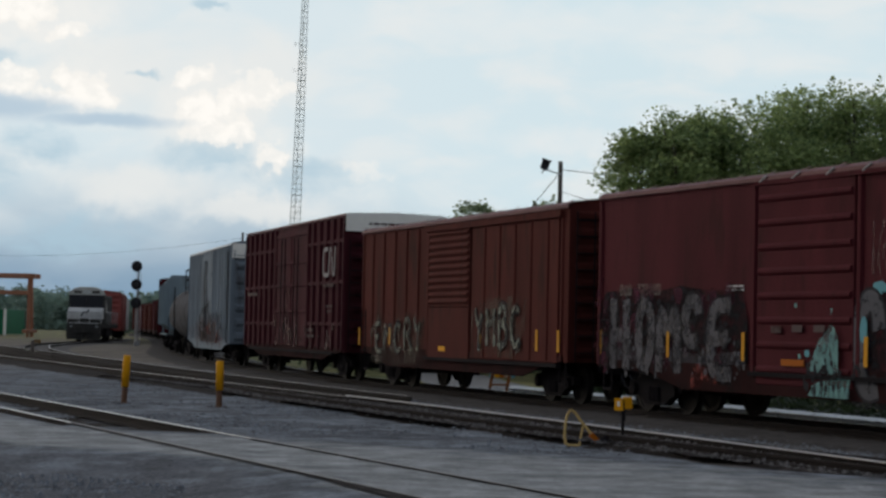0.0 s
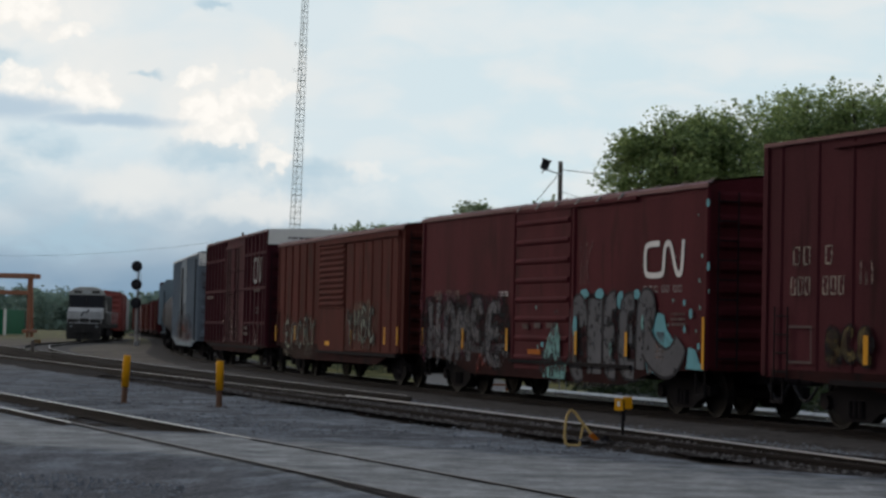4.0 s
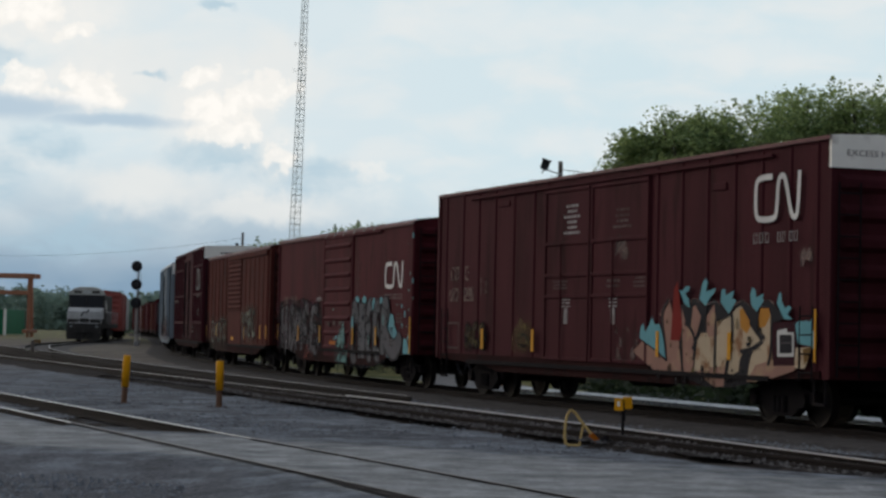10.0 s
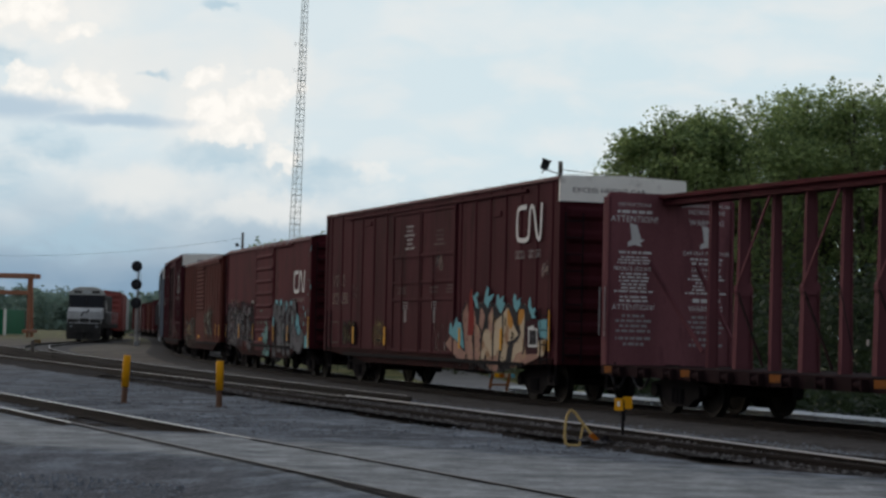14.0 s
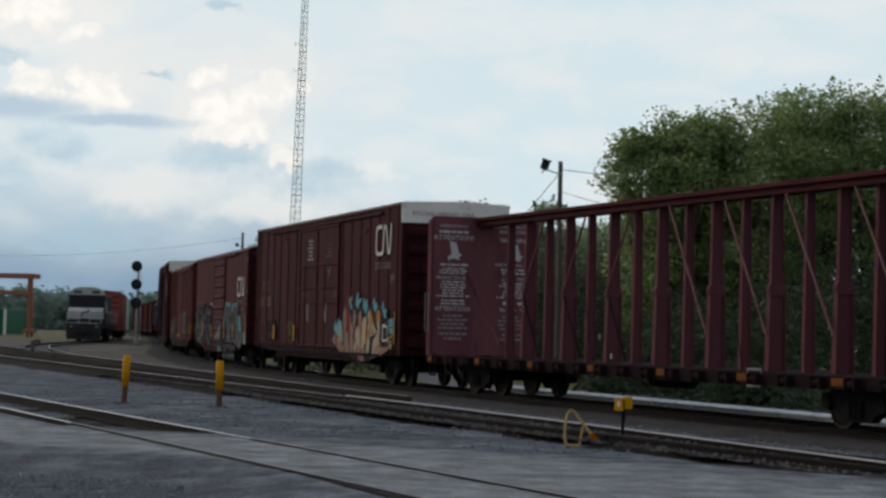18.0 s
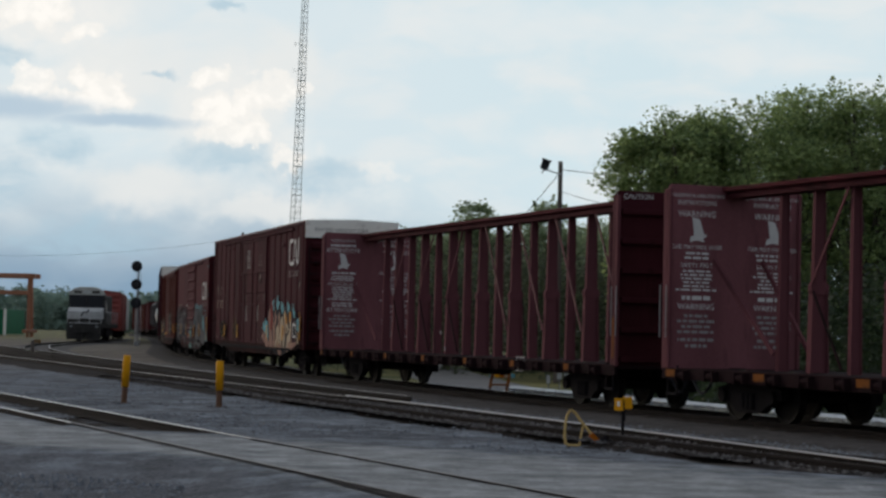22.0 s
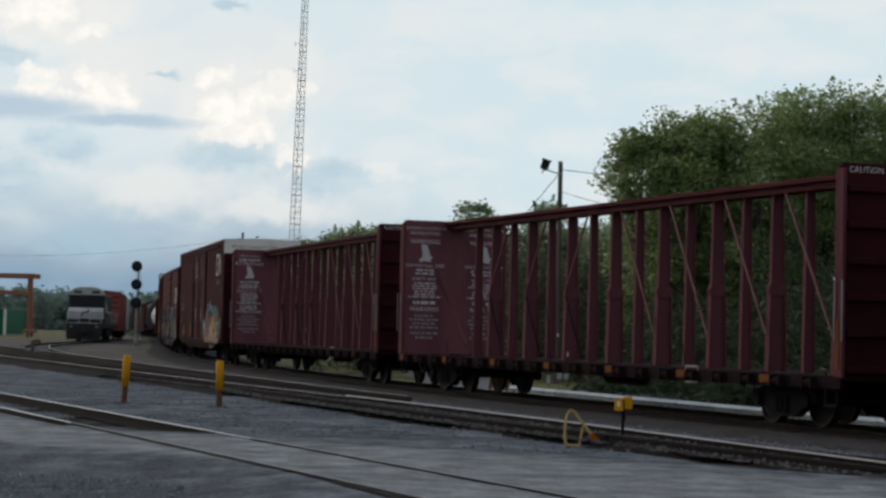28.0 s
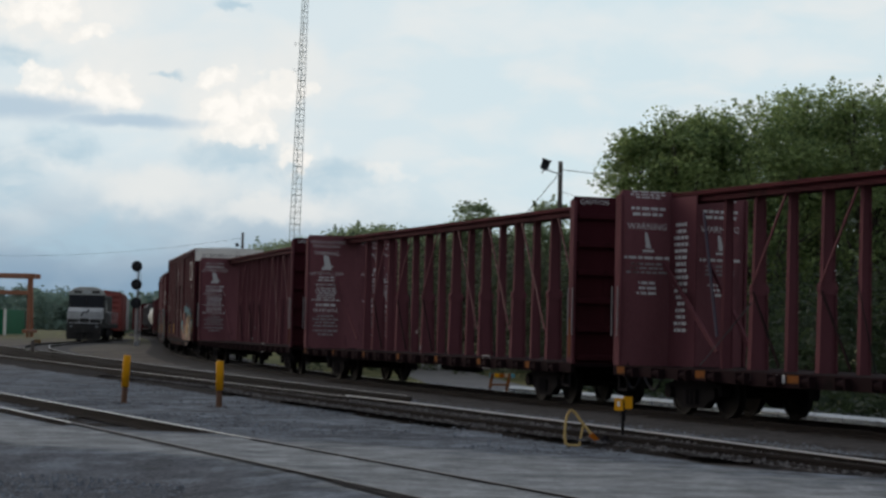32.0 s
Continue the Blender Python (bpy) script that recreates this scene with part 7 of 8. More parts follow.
def build_clouds():
    R, na, ne = 3000.0, 60, 30
    vs, uvs = [], []
    for j in range(ne + 1):
        e = -0.4 + 24.4 * j / ne
        for i in range(na + 1):
            a = -42.0 + 84.0 * i / na
            ra, re = radians(a), radians(e)
            vs.append((R * math.sin(ra) * math.cos(re), R * math.cos(ra) * math.cos(re), R * math.sin(re)))
            uvs.append((a, e))
    fs = [(j * (na + 1) + i, (j + 1) * (na + 1) + i, (j + 1) * (na + 1) + i + 1, j * (na + 1) + i + 1) for j in range(ne) for i in range(na)]
    me = bpy.data.meshes.new("cloud_backdrop")
    me.from_pydata(vs, [], fs)
    lay = me.uv_layers.new(name="bearing")
    for lp in me.loops:
        lay.data[lp.index].uv = uvs[lp.vertex_index]
    me.materials.append(cloud_material())
    for f in me.polygons:
        f.use_smooth = True
    return tagged(new("backdrop", me), "broken white and blue grey evening clouds", "sky", kind="structure")


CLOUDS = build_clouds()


# ---- trees ----
def leaf_mesh(name, centres, spread, count, size, seed, material, flat_y=1.0):
    """Leaves as small folded quads in clumps round the centres."""
    rs = np.random.RandomState(seed)
    size2 = np.array(spread, float) ** 2
    counts = np.maximum(6, count * size2 / size2.mean()).astype(int)
    c = np.repeat(np.array(centres, float), counts, axis=0)
    n = len(c)
    d = rs.normal(size=(n, 3))
    d /= np.linalg.norm(d, axis=1)[:, None]
    p = c + d * (np.repeat(np.array(spread, float), counts)[:, None] * (rs.uniform(0.02, 1.5, n) ** 0.75)[:, None]) * (1, flat_y, 0.8)
    u = rs.normal(size=(n, 3))
    u /= np.linalg.norm(u, axis=1)[:, None]
    u[:, 2] *= 0.55
    v = np.cross(u, rs.normal(size=(n, 3)) + (0, 0, 0.6))
    v /= np.linalg.norm(v, axis=1)[:, None]
    s = size * rs.uniform(0.6, 1.35, n)[:, None]
    q = np.stack([p - u * s, p + v * s * 0.55, p + u * s, p - v * s * 0.55], axis=1).reshape(-1, 3)
    me = bpy.data.meshes.new(name)
    me.vertices.add(n * 4)
    me.vertices.foreach_set("co", q.ravel())
    me.loops.add(n * 4)
    me.loops.foreach_set("vertex_index", np.arange(n * 4, dtype=np.int32))
    me.polygons.add(n)
    me.polygons.foreach_set("loop_start", np.arange(0, n * 4, 4, dtype=np.int32))
    me.update()
    me.validate()
    me.materials.append(material)
    return me


def build_tree(x, y, z, h, r, seed, label, leaf=0.2, clumps=46, per=130, material=None, lean=0.0):
    """A forked trunk, limbs, and leaves in small clumps; sprigs stand out of the crown, which ends at height h."""
    rag = random.Random(seed)
    t = thing("tree", Matrix.Translation((x, y, z)), label, "tree", "trees behind the tracks")
    bm = bmesh.new()
    fork = Vector((lean * h * 0.3, 0, h * 0.34))
    rod(bm, (0, 0, -0.2), fork * 0.5, 0.034 * h, 0.026 * h, 9)
    rod(bm, fork * 0.5, fork, 0.026 * h, 0.019 * h, 9)
    cents, spread = [], []
    for k in range(clumps):
        q, w = rag.uniform(0, 2 * math.pi), rag.uniform(-0.95, 1.0)
        rr = rag.uniform(0.35, 1.0) * math.sqrt(max(0.14, 1 - w * w * 0.8))
        bump = 1 + 0.14 * math.sin(3 * q + seed) + 0.10 * rag.uniform(-1, 1)
        size = rag.uniform(0.16, 0.44) * r
        c = Vector((lean * h * 0.3 + r * rr * bump * math.cos(q), r * rr * bump * math.sin(q), h * 0.58 + h * 0.40 * w))
        c.z = min(c.z, h - size * rag.uniform(0.75, 1.5))
        cents.append(c)
        spread.append(size)
    boughs = list(zip(cents, spread))[::4]
    for k in range(clumps // 2):   # sprigs: short strings of leaves that break the outline
        c, size = cents[(k * 7) % clumps], spread[(k * 7) % clumps]
        d = Vector((rag.gauss(0, 0.9), rag.gauss(0, 0.9), rag.uniform(0.0, 1.2)))
        d.normalize()
        reach = rag.uniform(0.8, 1.15)
        for i in range(4):
            cents.append(c + d * (size * reach + 0.14 * i * r / 2.6))
            spread.append((0.19 - 0.035 * i) * r / 2.6)
    limbs = bmesh.new()
    for c, size in boughs:
        m = fork.lerp(c, 0.5) + Vector((rag.uniform(-.3, .3), rag.uniform(-.3, .3), rag.uniform(0, .5)))
        rod(limbs, fork * rag.uniform(0.7, 1.0), m, 0.011 * h, 0.006 * h, 6)
        rod(limbs, m, c, 0.006 * h, 0.002 * h, 5)
    part("trunk", done(bm), M_BARK, t)
    part("branching", done(limbs), M_BARK, t)
    crown = new("crown", leaf_mesh("crown", cents, spread, per, leaf, seed, material or M_LEAF))
    crown.parent = t
    return t


TREE_TALL = "tall leafy green tree behind the railway"
TREE_MID = "rounded green tree behind the railway"
for i, (tx, ty, th, tr) in enumerate(((9.55, 97, 12.3, 2.0), (11.3, 96, 13.1, 2.2), (13.0, 98, 13.3, 2.5), (15.2, 95, 13.8, 2.8), (17.5, 97, 14.6, 3.0), (20.0, 96, 14.4, 3.0), (22.6, 97, 14.6, 3.2), (26.0, 98, 14.8, 3.8), (31.0, 101, 15.4, 4.6), (12.4, 105, 12.8, 3.3), (18.6, 107, 14.6, 3.8), (22.0, 102, 13.4, 3.6), (16.4, 101, 12.6, 3.2))):
    build_tree(tx, ty, -0.9, th, tr, 100 + i, TREE_TALL, 0.105, 120, 62)
for i, (tx, ty, th, tr) in enumerate(((1.9, 132, 11.0, 1.5), (6.9, 131, 11.0, 1.4), (-3.6, 136, 9.3, 1.9), (-1.6, 133, 9.0, 1.8), (0.4, 136, 9.4, 1.9), (3.6, 134, 9.3, 1.9), (5.4, 136, 9.6, 1.9), (8.6, 133, 9.8, 1.9), (10.6, 128, 9.9, 2.2), (13.0, 126, 10.5, 2.6), (-5.8, 142, 9.4, 2.1))):
    build_tree(tx, ty, -0.9, th, tr * 1.3, 200 + i, TREE_MID, 0.13, 90, 36, M_LEAF_MID)
for i, (tx, ty, th, tr) in enumerate(((-12.6, 196, 11.4, 2.2), (-10.2, 199, 11.9, 2.2), (-7.6, 192, 12.5, 2.0), (-5.2, 195, 12.6, 1.9), (-3.0, 190, 11.6, 2.0), (-0.6, 184, 11.2, 2.2), (-15.4, 206, 11.4, 2.3), (-18.8, 222, 11.6, 2.8), (-23.0, 244, 11.4, 3.4))):
    build_tree(tx, ty, -0.9, th, tr * 1.3, 300 + i, TREE_MID, 0.17, 80, 34, M_LEAF_MID)


def build_brush():
    """Undergrowth along the verge, from the guard rail back to the trees."""
    rag, c, s = random.Random(9), [], []
    for k in range(190):
        y = rag.uniform(62, 96)
        x = 0.118 * y + rag.uniform(-1.5, 22)
        c.append((x, y, rag.uniform(-0.7, 4.6) * (0.35 + 0.65 * min(1, max(0, (x - 0.10 * y) / 8)))))
        s.append(rag.uniform(0.8, 1.7))
    for k in range(150):   # low growth close behind the guard rail
        u = rag.uniform(0, 1)
        c.append((2.6 + 10.4 * u + rag.uniform(0.9, 3.8), 63.5 - 30.5 * u + rag.uniform(0.5, 3.0), rag.uniform(-0.85, 0.15)))
        s.append(rag.uniform(0.45, 0.9))
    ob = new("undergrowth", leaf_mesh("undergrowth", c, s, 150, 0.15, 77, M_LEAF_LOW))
    return tagged(ob, "dense dark green undergrowth behind the guard rail", "bushes", kind="stuff")


build_brush()


def build_far_brush():
    """The hedge of young growth on the far side of the lane."""
    rag, c, s = random.Random(29), [], []
    for k in range(240):
        c.append((rag.uniform(-7, 15), rag.uniform(110, 138), rag.uniform(-0.6, 6.6)))
        s.append(rag.uniform(0.9, 1.8))
    for k in range(90):
        c.append((rag.uniform(2.6, 10.5), rag.uniform(103, 111), rag.uniform(-0.6, 5.0)))
        s.append(rag.uniform(0.8, 1.5))
    ob = new("hedge", leaf_mesh("hedge", c, s, 130, 0.16, 79, M_LEAF_HEDGE))
    return tagged(ob, "tall muted green hedge growth beyond the lane", "bushes", kind="stuff")


build_far_brush()


def build_far_woods():
    rag, c, s = random.Random(19), [], []
    for k in range(760):
        x = rag.uniform(-175, -40)
        y = 520 + rag.uniform(-30, 60)
        top = 8.2 + 1.6 * noise.noise((x * 0.05, 0, 4)) + 0.7 * math.sin(x * 0.23)
        c.append((x, y, rag.uniform(0, top)))
        s.append(rag.uniform(1.6, 2.8))
    for k in range(60):
        x, y = rag.uniform(-60, -36), 300 + rag.uniform(-8, 8)
        c.append((x - 0.0, y + 60, rag.uniform(0, 6.5)))
        s.append(rag.uniform(1.2, 2.4))
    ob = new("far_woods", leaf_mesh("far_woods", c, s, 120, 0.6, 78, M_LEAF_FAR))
    return tagged(ob, "hazy line of distant trees", "woods", kind="stuff")


build_far_woods()


# ---- lattice mast ----
def build_mast(x, y):
    t = thing("radio_mast", pose(x, y, -0.9, 0, 1.2, 0), "tall slender steel lattice radio mast", "radio mast")
    top, w0, w1 = 92.0, 1.5, 0.52
    wid = lambda z: w0 + (w1 - w0) * z / top
    cn = [(math.cos(q), math.sin(q)) for q in (radians(100), radians(220), radians(340))]
    for c in cn:
        bm = bmesh.new()
        rod(bm, (c[0] * w0, c[1] * w0, 0), (c[0] * w1, c[1] * w1, top), 0.085, 0.07, 6)
        part("leg", done(bm), M_MAST, t)
    z, k, bm = 0.0, 0, bmesh.new()
    while z < top:
        w, z2 = wid(z), min(top, z + 1.22)
        w2 = wid(z2)
        for i in range(3):
            a, b = cn[i], cn[(i + 1) % 3]
            bar(bm, (a[0] * w, a[1] * w, z), (b[0] * w, b[1] * w, z), 0.13 if k % 5 == 0 else 0.06)
            p, q = (a, b) if k % 2 else (b, a)
            bar(bm, (p[0] * w, p[1] * w, z), (q[0] * w2, q[1] * w2, z2), 0.05)
        z, k = z2, k + 1
    part("bracing", bm, M_MAST, t)["kind"] = "stuff"
    for z, sx in ((57.0, -1), (62.5, -1)):
        bm = bmesh.new()
        bar(bm, (0, -0.3, z), (sx * 1.6, -0.6, z), 0.07)
        rod(bm, (sx * 1.6, -0.6, z - 0.5), (sx * 1.6, -0.6, z + 0.5), 0.05, n=6)
        part("antenna", done(bm), M_MAST, t)
    return t


build_mast(-31.92, 430)


# ---- poles, lamp, wires ----
def build_flood_pole():
    t = thing("utility_pole", Matrix.Translation((5.75, 101, -0.9)), "weathered wooden pole with a floodlight on an arm", "utility pole")
    bm = bmesh.new()
    rod(bm, (0, 0, 0), (0, 0, 11.0), 0.16, 0.11, 10)
    part("pole", done(bm), M_WOOD, t)
    bm = bmesh.new()
    bar(bm, (0, -0.1, 10.35), (-0.72, -0.25, 10.55), 0.06)
    part("arm", done(bm), M_GALV, t)
    bm = bmesh.new()
    box(bm, -0.2, 0.2, -0.14, 0.14, -0.24, 0.24, 0.05)
    lamp = part("floodlight", done(bm), M_BLACK, t, "dark floodlight housing", at=pose(-0.78, -0.28, 10.78, 0, 18, 0))
    part("visor", bx(-0.24, 0.24, -0.3, 0.12, 0.22, 0.27), M_BLACK, lamp)
    part("stem", bx(-0.03, 0.03, -0.03, 0.03, -0.42, -0.2), M_BLACK, lamp)
    return t


build_flood_pole()


def build_plain_pole():
    t = thing("utility_pole", Matrix.Translation((-25.6, 260, -0.9)), "distant wooden pole with a lamp bracket", "utility pole")
    bm = bmesh.new()
    rod(bm, (0, 0, 0), (0, 0, 14.5), 0.2, 0.15, 8)
    part("pole", done(bm), M_WOOD, t)
    bm = bmesh.new()
    bar(bm, (0, 0, 12.6), (-0.7, 0, 12.9), 0.08)
    box(bm, -0.9, -0.5, -0.2, 0.2, 12.7, 13.1)
    part("lamp_bracket", done(bm), M_BLACK, t)


build_plain_pole()


def build_wire(name, a, b, sag, r, label):
    bm = bmesh.new()
    a, b, prev = Vector(a), Vector(b), None
    for k in range(13):
        u = k / 12
        p = a.lerp(b, u) - Vector((0, 0, sag * 4 * u * (1 - u)))
        if prev is not None:
            rod(bm, prev, p, r, n=4)
        prev = p
    return tagged(part(name, done(bm), M_BLACK), label, "cable")


build_wire("overhead_wire", (5.75, 101, 9.7), (22, 96, 8.8), 0.35, 0.022, "thin overhead wire from the pole into the trees")
build_wire("guy_wire", (5.75, 101, 9.55), (-1.2, 106, 1.0), 0.0, 0.022, "slanting guy wire of the wooden pole")
build_wire("overhead_wire", (5.75, 101, 8.6), (16, 98, 6.2), 0.2, 0.018, "thin overhead wire from the pole into the trees")
build_wire("overhead_wire", (-25.6, 260, 12.9), (-75, 300, 11.5), 1.2, 0.018, "thin sagging overhead wire")


# ---- signal ----
def build_signal():
    t = thing("railway_signal", Matrix.Translation((-24.6, 165, -0.19)), "tall silver signal mast with three black round heads", "railway signal")
    bm = bmesh.new()
    rod(bm, (0, 0, 0.4), (0, 0, 6.6), 0.085, 0.075, 10)
    part("mast", done(bm), M_DULLSTEEL, t)
    part("base", bx(-0.2, 0.2, -0.2, 0.2, 0, 0.42, 0.04), M_DULLSTEEL, t)
    for z in (6.45, 4.98, 3.48):
        bm = bmesh.new()
        rod(bm, (-0.12, -0.16, z), (-0.12, -0.24, z), 0.44, n=20)
        hd = part("signal_head", done(bm), M_BLACK, t, "round black target")
        bm = bmesh.new()
        rod(bm, (-0.12, -0.24, z), (-0.12, -0.6, z), 0.15, n=12)
        part("hood", done(bm), M_BLACK, hd)
        part("bracket", bx(-0.14, 0.06, -0.16, 0.1, z - 0.12, z + 0.12), M_BLACK, hd)
    bm = bmesh.new()
    for sx in (-0.2, 0.2):
        rod(bm, (sx, 0.25, 0.3), (sx, 0.25, 6.0), 0.02, n=5)
    for k in range(18):
        rod(bm, (-0.2, 0.25, 0.5 + k * 0.3), (0.2, 0.25, 0.5 + k * 0.3), 0.015, n=5)
    part("ladder", done(bm), M_GALV, t)


build_signal()


# ---- yard furniture near the camera ----
def build_bollard(x, y, h, lean, label):
    t = thing("marker_post", pose(x, y, -0.19, 0, lean, 0), label, "marker post", "yellow marker posts")
    bm = bmesh.new()
    rod(bm, (0, 0, -0.1), (0, 0, 0.5), 0.066, 0.064, 14)
    part("rusty_foot", done(bm), M_PIPE, t, "rusty steel pipe foot")
    bm = bmesh.new()
    rows = [[(r * math.cos(2 * math.pi * k / 16), r * math.sin(2 * math.pi * k / 16), z) for k in range(16)] for z, r in ((0.36, 0.06), (0.36, 0.082), (h - 0.02, 0.082), (h, 0.07))]
    hull(bm, rows, shut=True, caps=True)
    smooth(part("sleeve", done(bm), M_YELLOW, t, "yellow plastic sleeve"))
    bm = bmesh.new()
    for k in range(9):
        q = 2 * math.pi * k / 9
        r = 0.12 + 0.05 * (k % 3)
        rod(bm, (r * math.cos(q), r * math.sin(q), -0.02), (r * math.cos(q), r * math.sin(q), 0.02), 0.03, 0.015, 5)
    part("soil_clod", done(bm), M_BALLAST_DARK, t)
    return t


build_bollard(-6.93, 44.84, 1.054, 2.4, "leaning yellow sleeved post on a rusty pipe")
build_bollard(-4.73, 43.8, 0.99, 0.0, "upright yellow sleeved post on a rusty pipe")


def build_switch_stand():
    t = thing("switch_stand", Matrix.Translation((2.43, 31.4, -0.19)), "low hand switch stand with a yellow tubular hoop lever", "switch stand")
    bm = bmesh.new()
    hoop = round_path([(-0.25, 0.0), (-0.44, 0.0), (-0.50, 0.05), (-0.49, 0.40), (-0.43, 0.54), (-0.36, 0.53), (-0.22, 0.33), (0.07, 0.0)])
    inner = round_path([(-0.22, 0.30), (-0.25, 0.15), (-0.27, 0.0)])
    for path, r in ((hoop, 0.021), (inner, 0.018)):
        prev = None
        for a, b in path:
            p = Vector((a, 0.0, b + 0.02))
            if prev is not None:
                rod(bm, prev, p, r, n=8)
            prev = p
    part("hoop_lever", done(bm), M_HOOP, t, "scuffed yellow tube hoop")
    bm = bmesh.new()
    box(bm, 0.0, 0.24, -0.2, 0.2, -0.02, 0.12, 0.03)
    rod(bm, (0.05, 0, 0.05), (0.16, 0, 0.18), 0.06, 0.04, 8)
    part("gear_box", done(bm), M_UNDER, t)
    bm = bmesh.new()
    bar(bm, (-0.10, 0.0, 0.20), (0.12, 0.02, -0.02), 0.075)
    part("rusty_arm", done(bm), M_ORANGE, t)
    part("head_tie", bx(-0.5, 1.6, 0.25, 0.48, -0.12, 0.02, 0.02), M_TIE, t)
    part("head_tie", bx(-0.5, 1.6, -0.42, -0.18, -0.12, 0.02, 0.02), M_TIE, t)
    return t


build_switch_stand()


def build_target():
    t = thing("switch_target", Matrix.Translation((2.99, 33.3, -0.15)), "yellow switch target plates on a short dark post", "switch target")
    bm = bmesh.new()
    rod(bm, (0, 0, 0), (0, 0, 0.64), 0.025, n=8)
    part("post", done(bm), M_UNDER, t)
    bm = bmesh.new()
    bar(bm, (0.0, -0.02, 0.64), (0.03, -0.02, 0.3), 0.03)
    part("spindle", done(bm), M_UNDER, t)
    part("target_plate", bx(-0.15, 0.0, -0.006, 0.006, 0.46, 0.66), M_YELLOW, t, "yellow plate with a pale figure", at=pose(0, -0.03, 0, 0, 0, -24))
    part("target_plate", bx(0.0, 0.17, -0.006, 0.006, 0.49, 0.69), M_YELLOW, t, at=pose(0, -0.03, 0, 0, 0, 28))
    part("figure_mark", bx(-0.1, -0.055, -0.009, -0.0065, 0.53, 0.61), M_WHITE_BAND, t, at=pose(0, -0.03, 0, 0, 0, -24))
    part("base_plate", bx(-0.12, 0.12, -0.12, 0.12, -0.02, 0.04, 0.01), M_UNDER, t)


build_target()


def build_short_post():
    t = thing("marker_stake", Matrix.Translation((-21.4, 107, -0.19)), "short pale stake with an orange flag", "marker stake")
    part("stake", bx(-0.08, 0.08, -0.08, 0.08, 0, 0.8, 0.02), M_WOOD, t)
    part("flag", bx(0.05, 0.42, -0.02, 0.02, 0.66, 0.84), M_AMBER_FADED, t, "faded orange flag")


build_short_post()


# ---- guard rail behind the running track ----
def build_guard_rail():
    t = tagged(new("guard_rail"), "galvanised steel guard rail on posts beside the verge", "guard rail")
    a, b = Vector((2.2, 63.5, 0)), Vector((13.0, 33.0, 0))
    line = [a.lerp(b, k / 24) for k in range(25)]
    w = ((0.0, -0.41), (0.03, -0.39), (0.085, -0.345), (0.085, -0.31), (0.02, -0.265), (0.02, -0.245), (0.085, -0.20), (0.085, -0.165), (0.03, -0.12), (0.0, -0.10))
    bm = bmesh.new()
    sweep(bm, line, [(-s, z) for s, z in w])
    part("beam", done(bm), M_RAILGUARD, t)
    first = None
    for k in range(18):
        p = a.lerp(b, (k + 0.5) / 18)
        at = Matrix.Translation((p.x + 0.09, p.y + 0.03, 0))
        if first is None:
            first = part("post", bx(-0.06, 0.06, -0.05, 0.05, -1.0, -0.12), M_RAILGUARD, t, at=at)
        else:
            same("post", first, t, at)
    return t


build_guard_rail()


# ---- roadside clutter seen below the cars ----
def build_lane():
    bm = bmesh.new()
    pts = [(-2, 150), (0.5, 110), (2.6, 84), (4.2, 70), (9.5, 56), (16, 44)]
    rows = []
    for k in range(len(pts) - 1):
        for i in range(6):
            p = Vector(pts[k]).lerp(Vector(pts[k + 1]), i / 6)
            rows.append([(p.x - 2.2, p.y, -0.925), (p.x, p.y, -0.91), (p.x + 2.4, p.y, -0.925)])
    hull(bm, rows)
    tagged(part("lane", done(bm), M_ROAD), "pale access lane behind the tracks", "road", kind="structure")


build_lane()


def build_barricade(x, y):
    t = thing("road_barricade", Matrix.Translation((x, y, -0.93)), "low road barricade with teal, amber and orange board", "barricade")
    for i, m in enumerate((M_TEAL, M_YELLOW, M_ORANGE, M_CREAM, M_TEAL)):
        part("board_panel", bx(-0.54 + i * 0.216, -0.33 + i * 0.216, -0.02, 0.02, 0.58, 0.75, 0.006), m, t)
    for sx in (-0.4, 0.32):
        for sy in (-1, 1):
            bm = bmesh.new()
            bar(bm, (sx, 0.04 * sy, 0.72), (sx - 0.12, 0.34 * sy, 0.0), 0.09)
            part("leg", done(bm), M_DIMORANGE, t, "rusty orange leg")
    part("brace", bx(-0.48, 0.3, -0.2, -0.15, 0.24, 0.32), M_DIMORANGE, t)


build_barricade(2.6, 86.0)


def build_plate_sign(x, y, z, w, hgt):
    t = thing("roadside_sign", Matrix.Translation((x, y, -0.93)), "small white plate sign on a thin post beside the lane", "sign", "white plate signs")
    part("post", bx(-0.025, 0.025, -0.02, 0.02, 0.0, z), M_DULLSTEEL, t)
    part("plate", bx(-w / 2, w / 2, -0.03, -0.022, z - hgt, z, 0.003), M_NOSE, t)


for sx, sz_, sw, sh in ((4.56, 0.72, 0.16, 0.35), (5.02, 0.82, 0.2, 0.26), (5.3, 0.80, 0.2, 0.24)):
    build_plate_sign(sx, 86.0, sz_, sw, sh)


# ---- parked train on the lead track ----
def lead_pose(y):
    f = lambda v: float(np.interp(v, [p.y for p in LINE_LEAD], [p.x for p in LINE_LEAD]))
    return Matrix.Translation((f(y), y, 0)) @ Matrix.Rotation(math.atan2(-2.0, (f(y - 6) - f(y + 6)) / 6), 4, "Z")


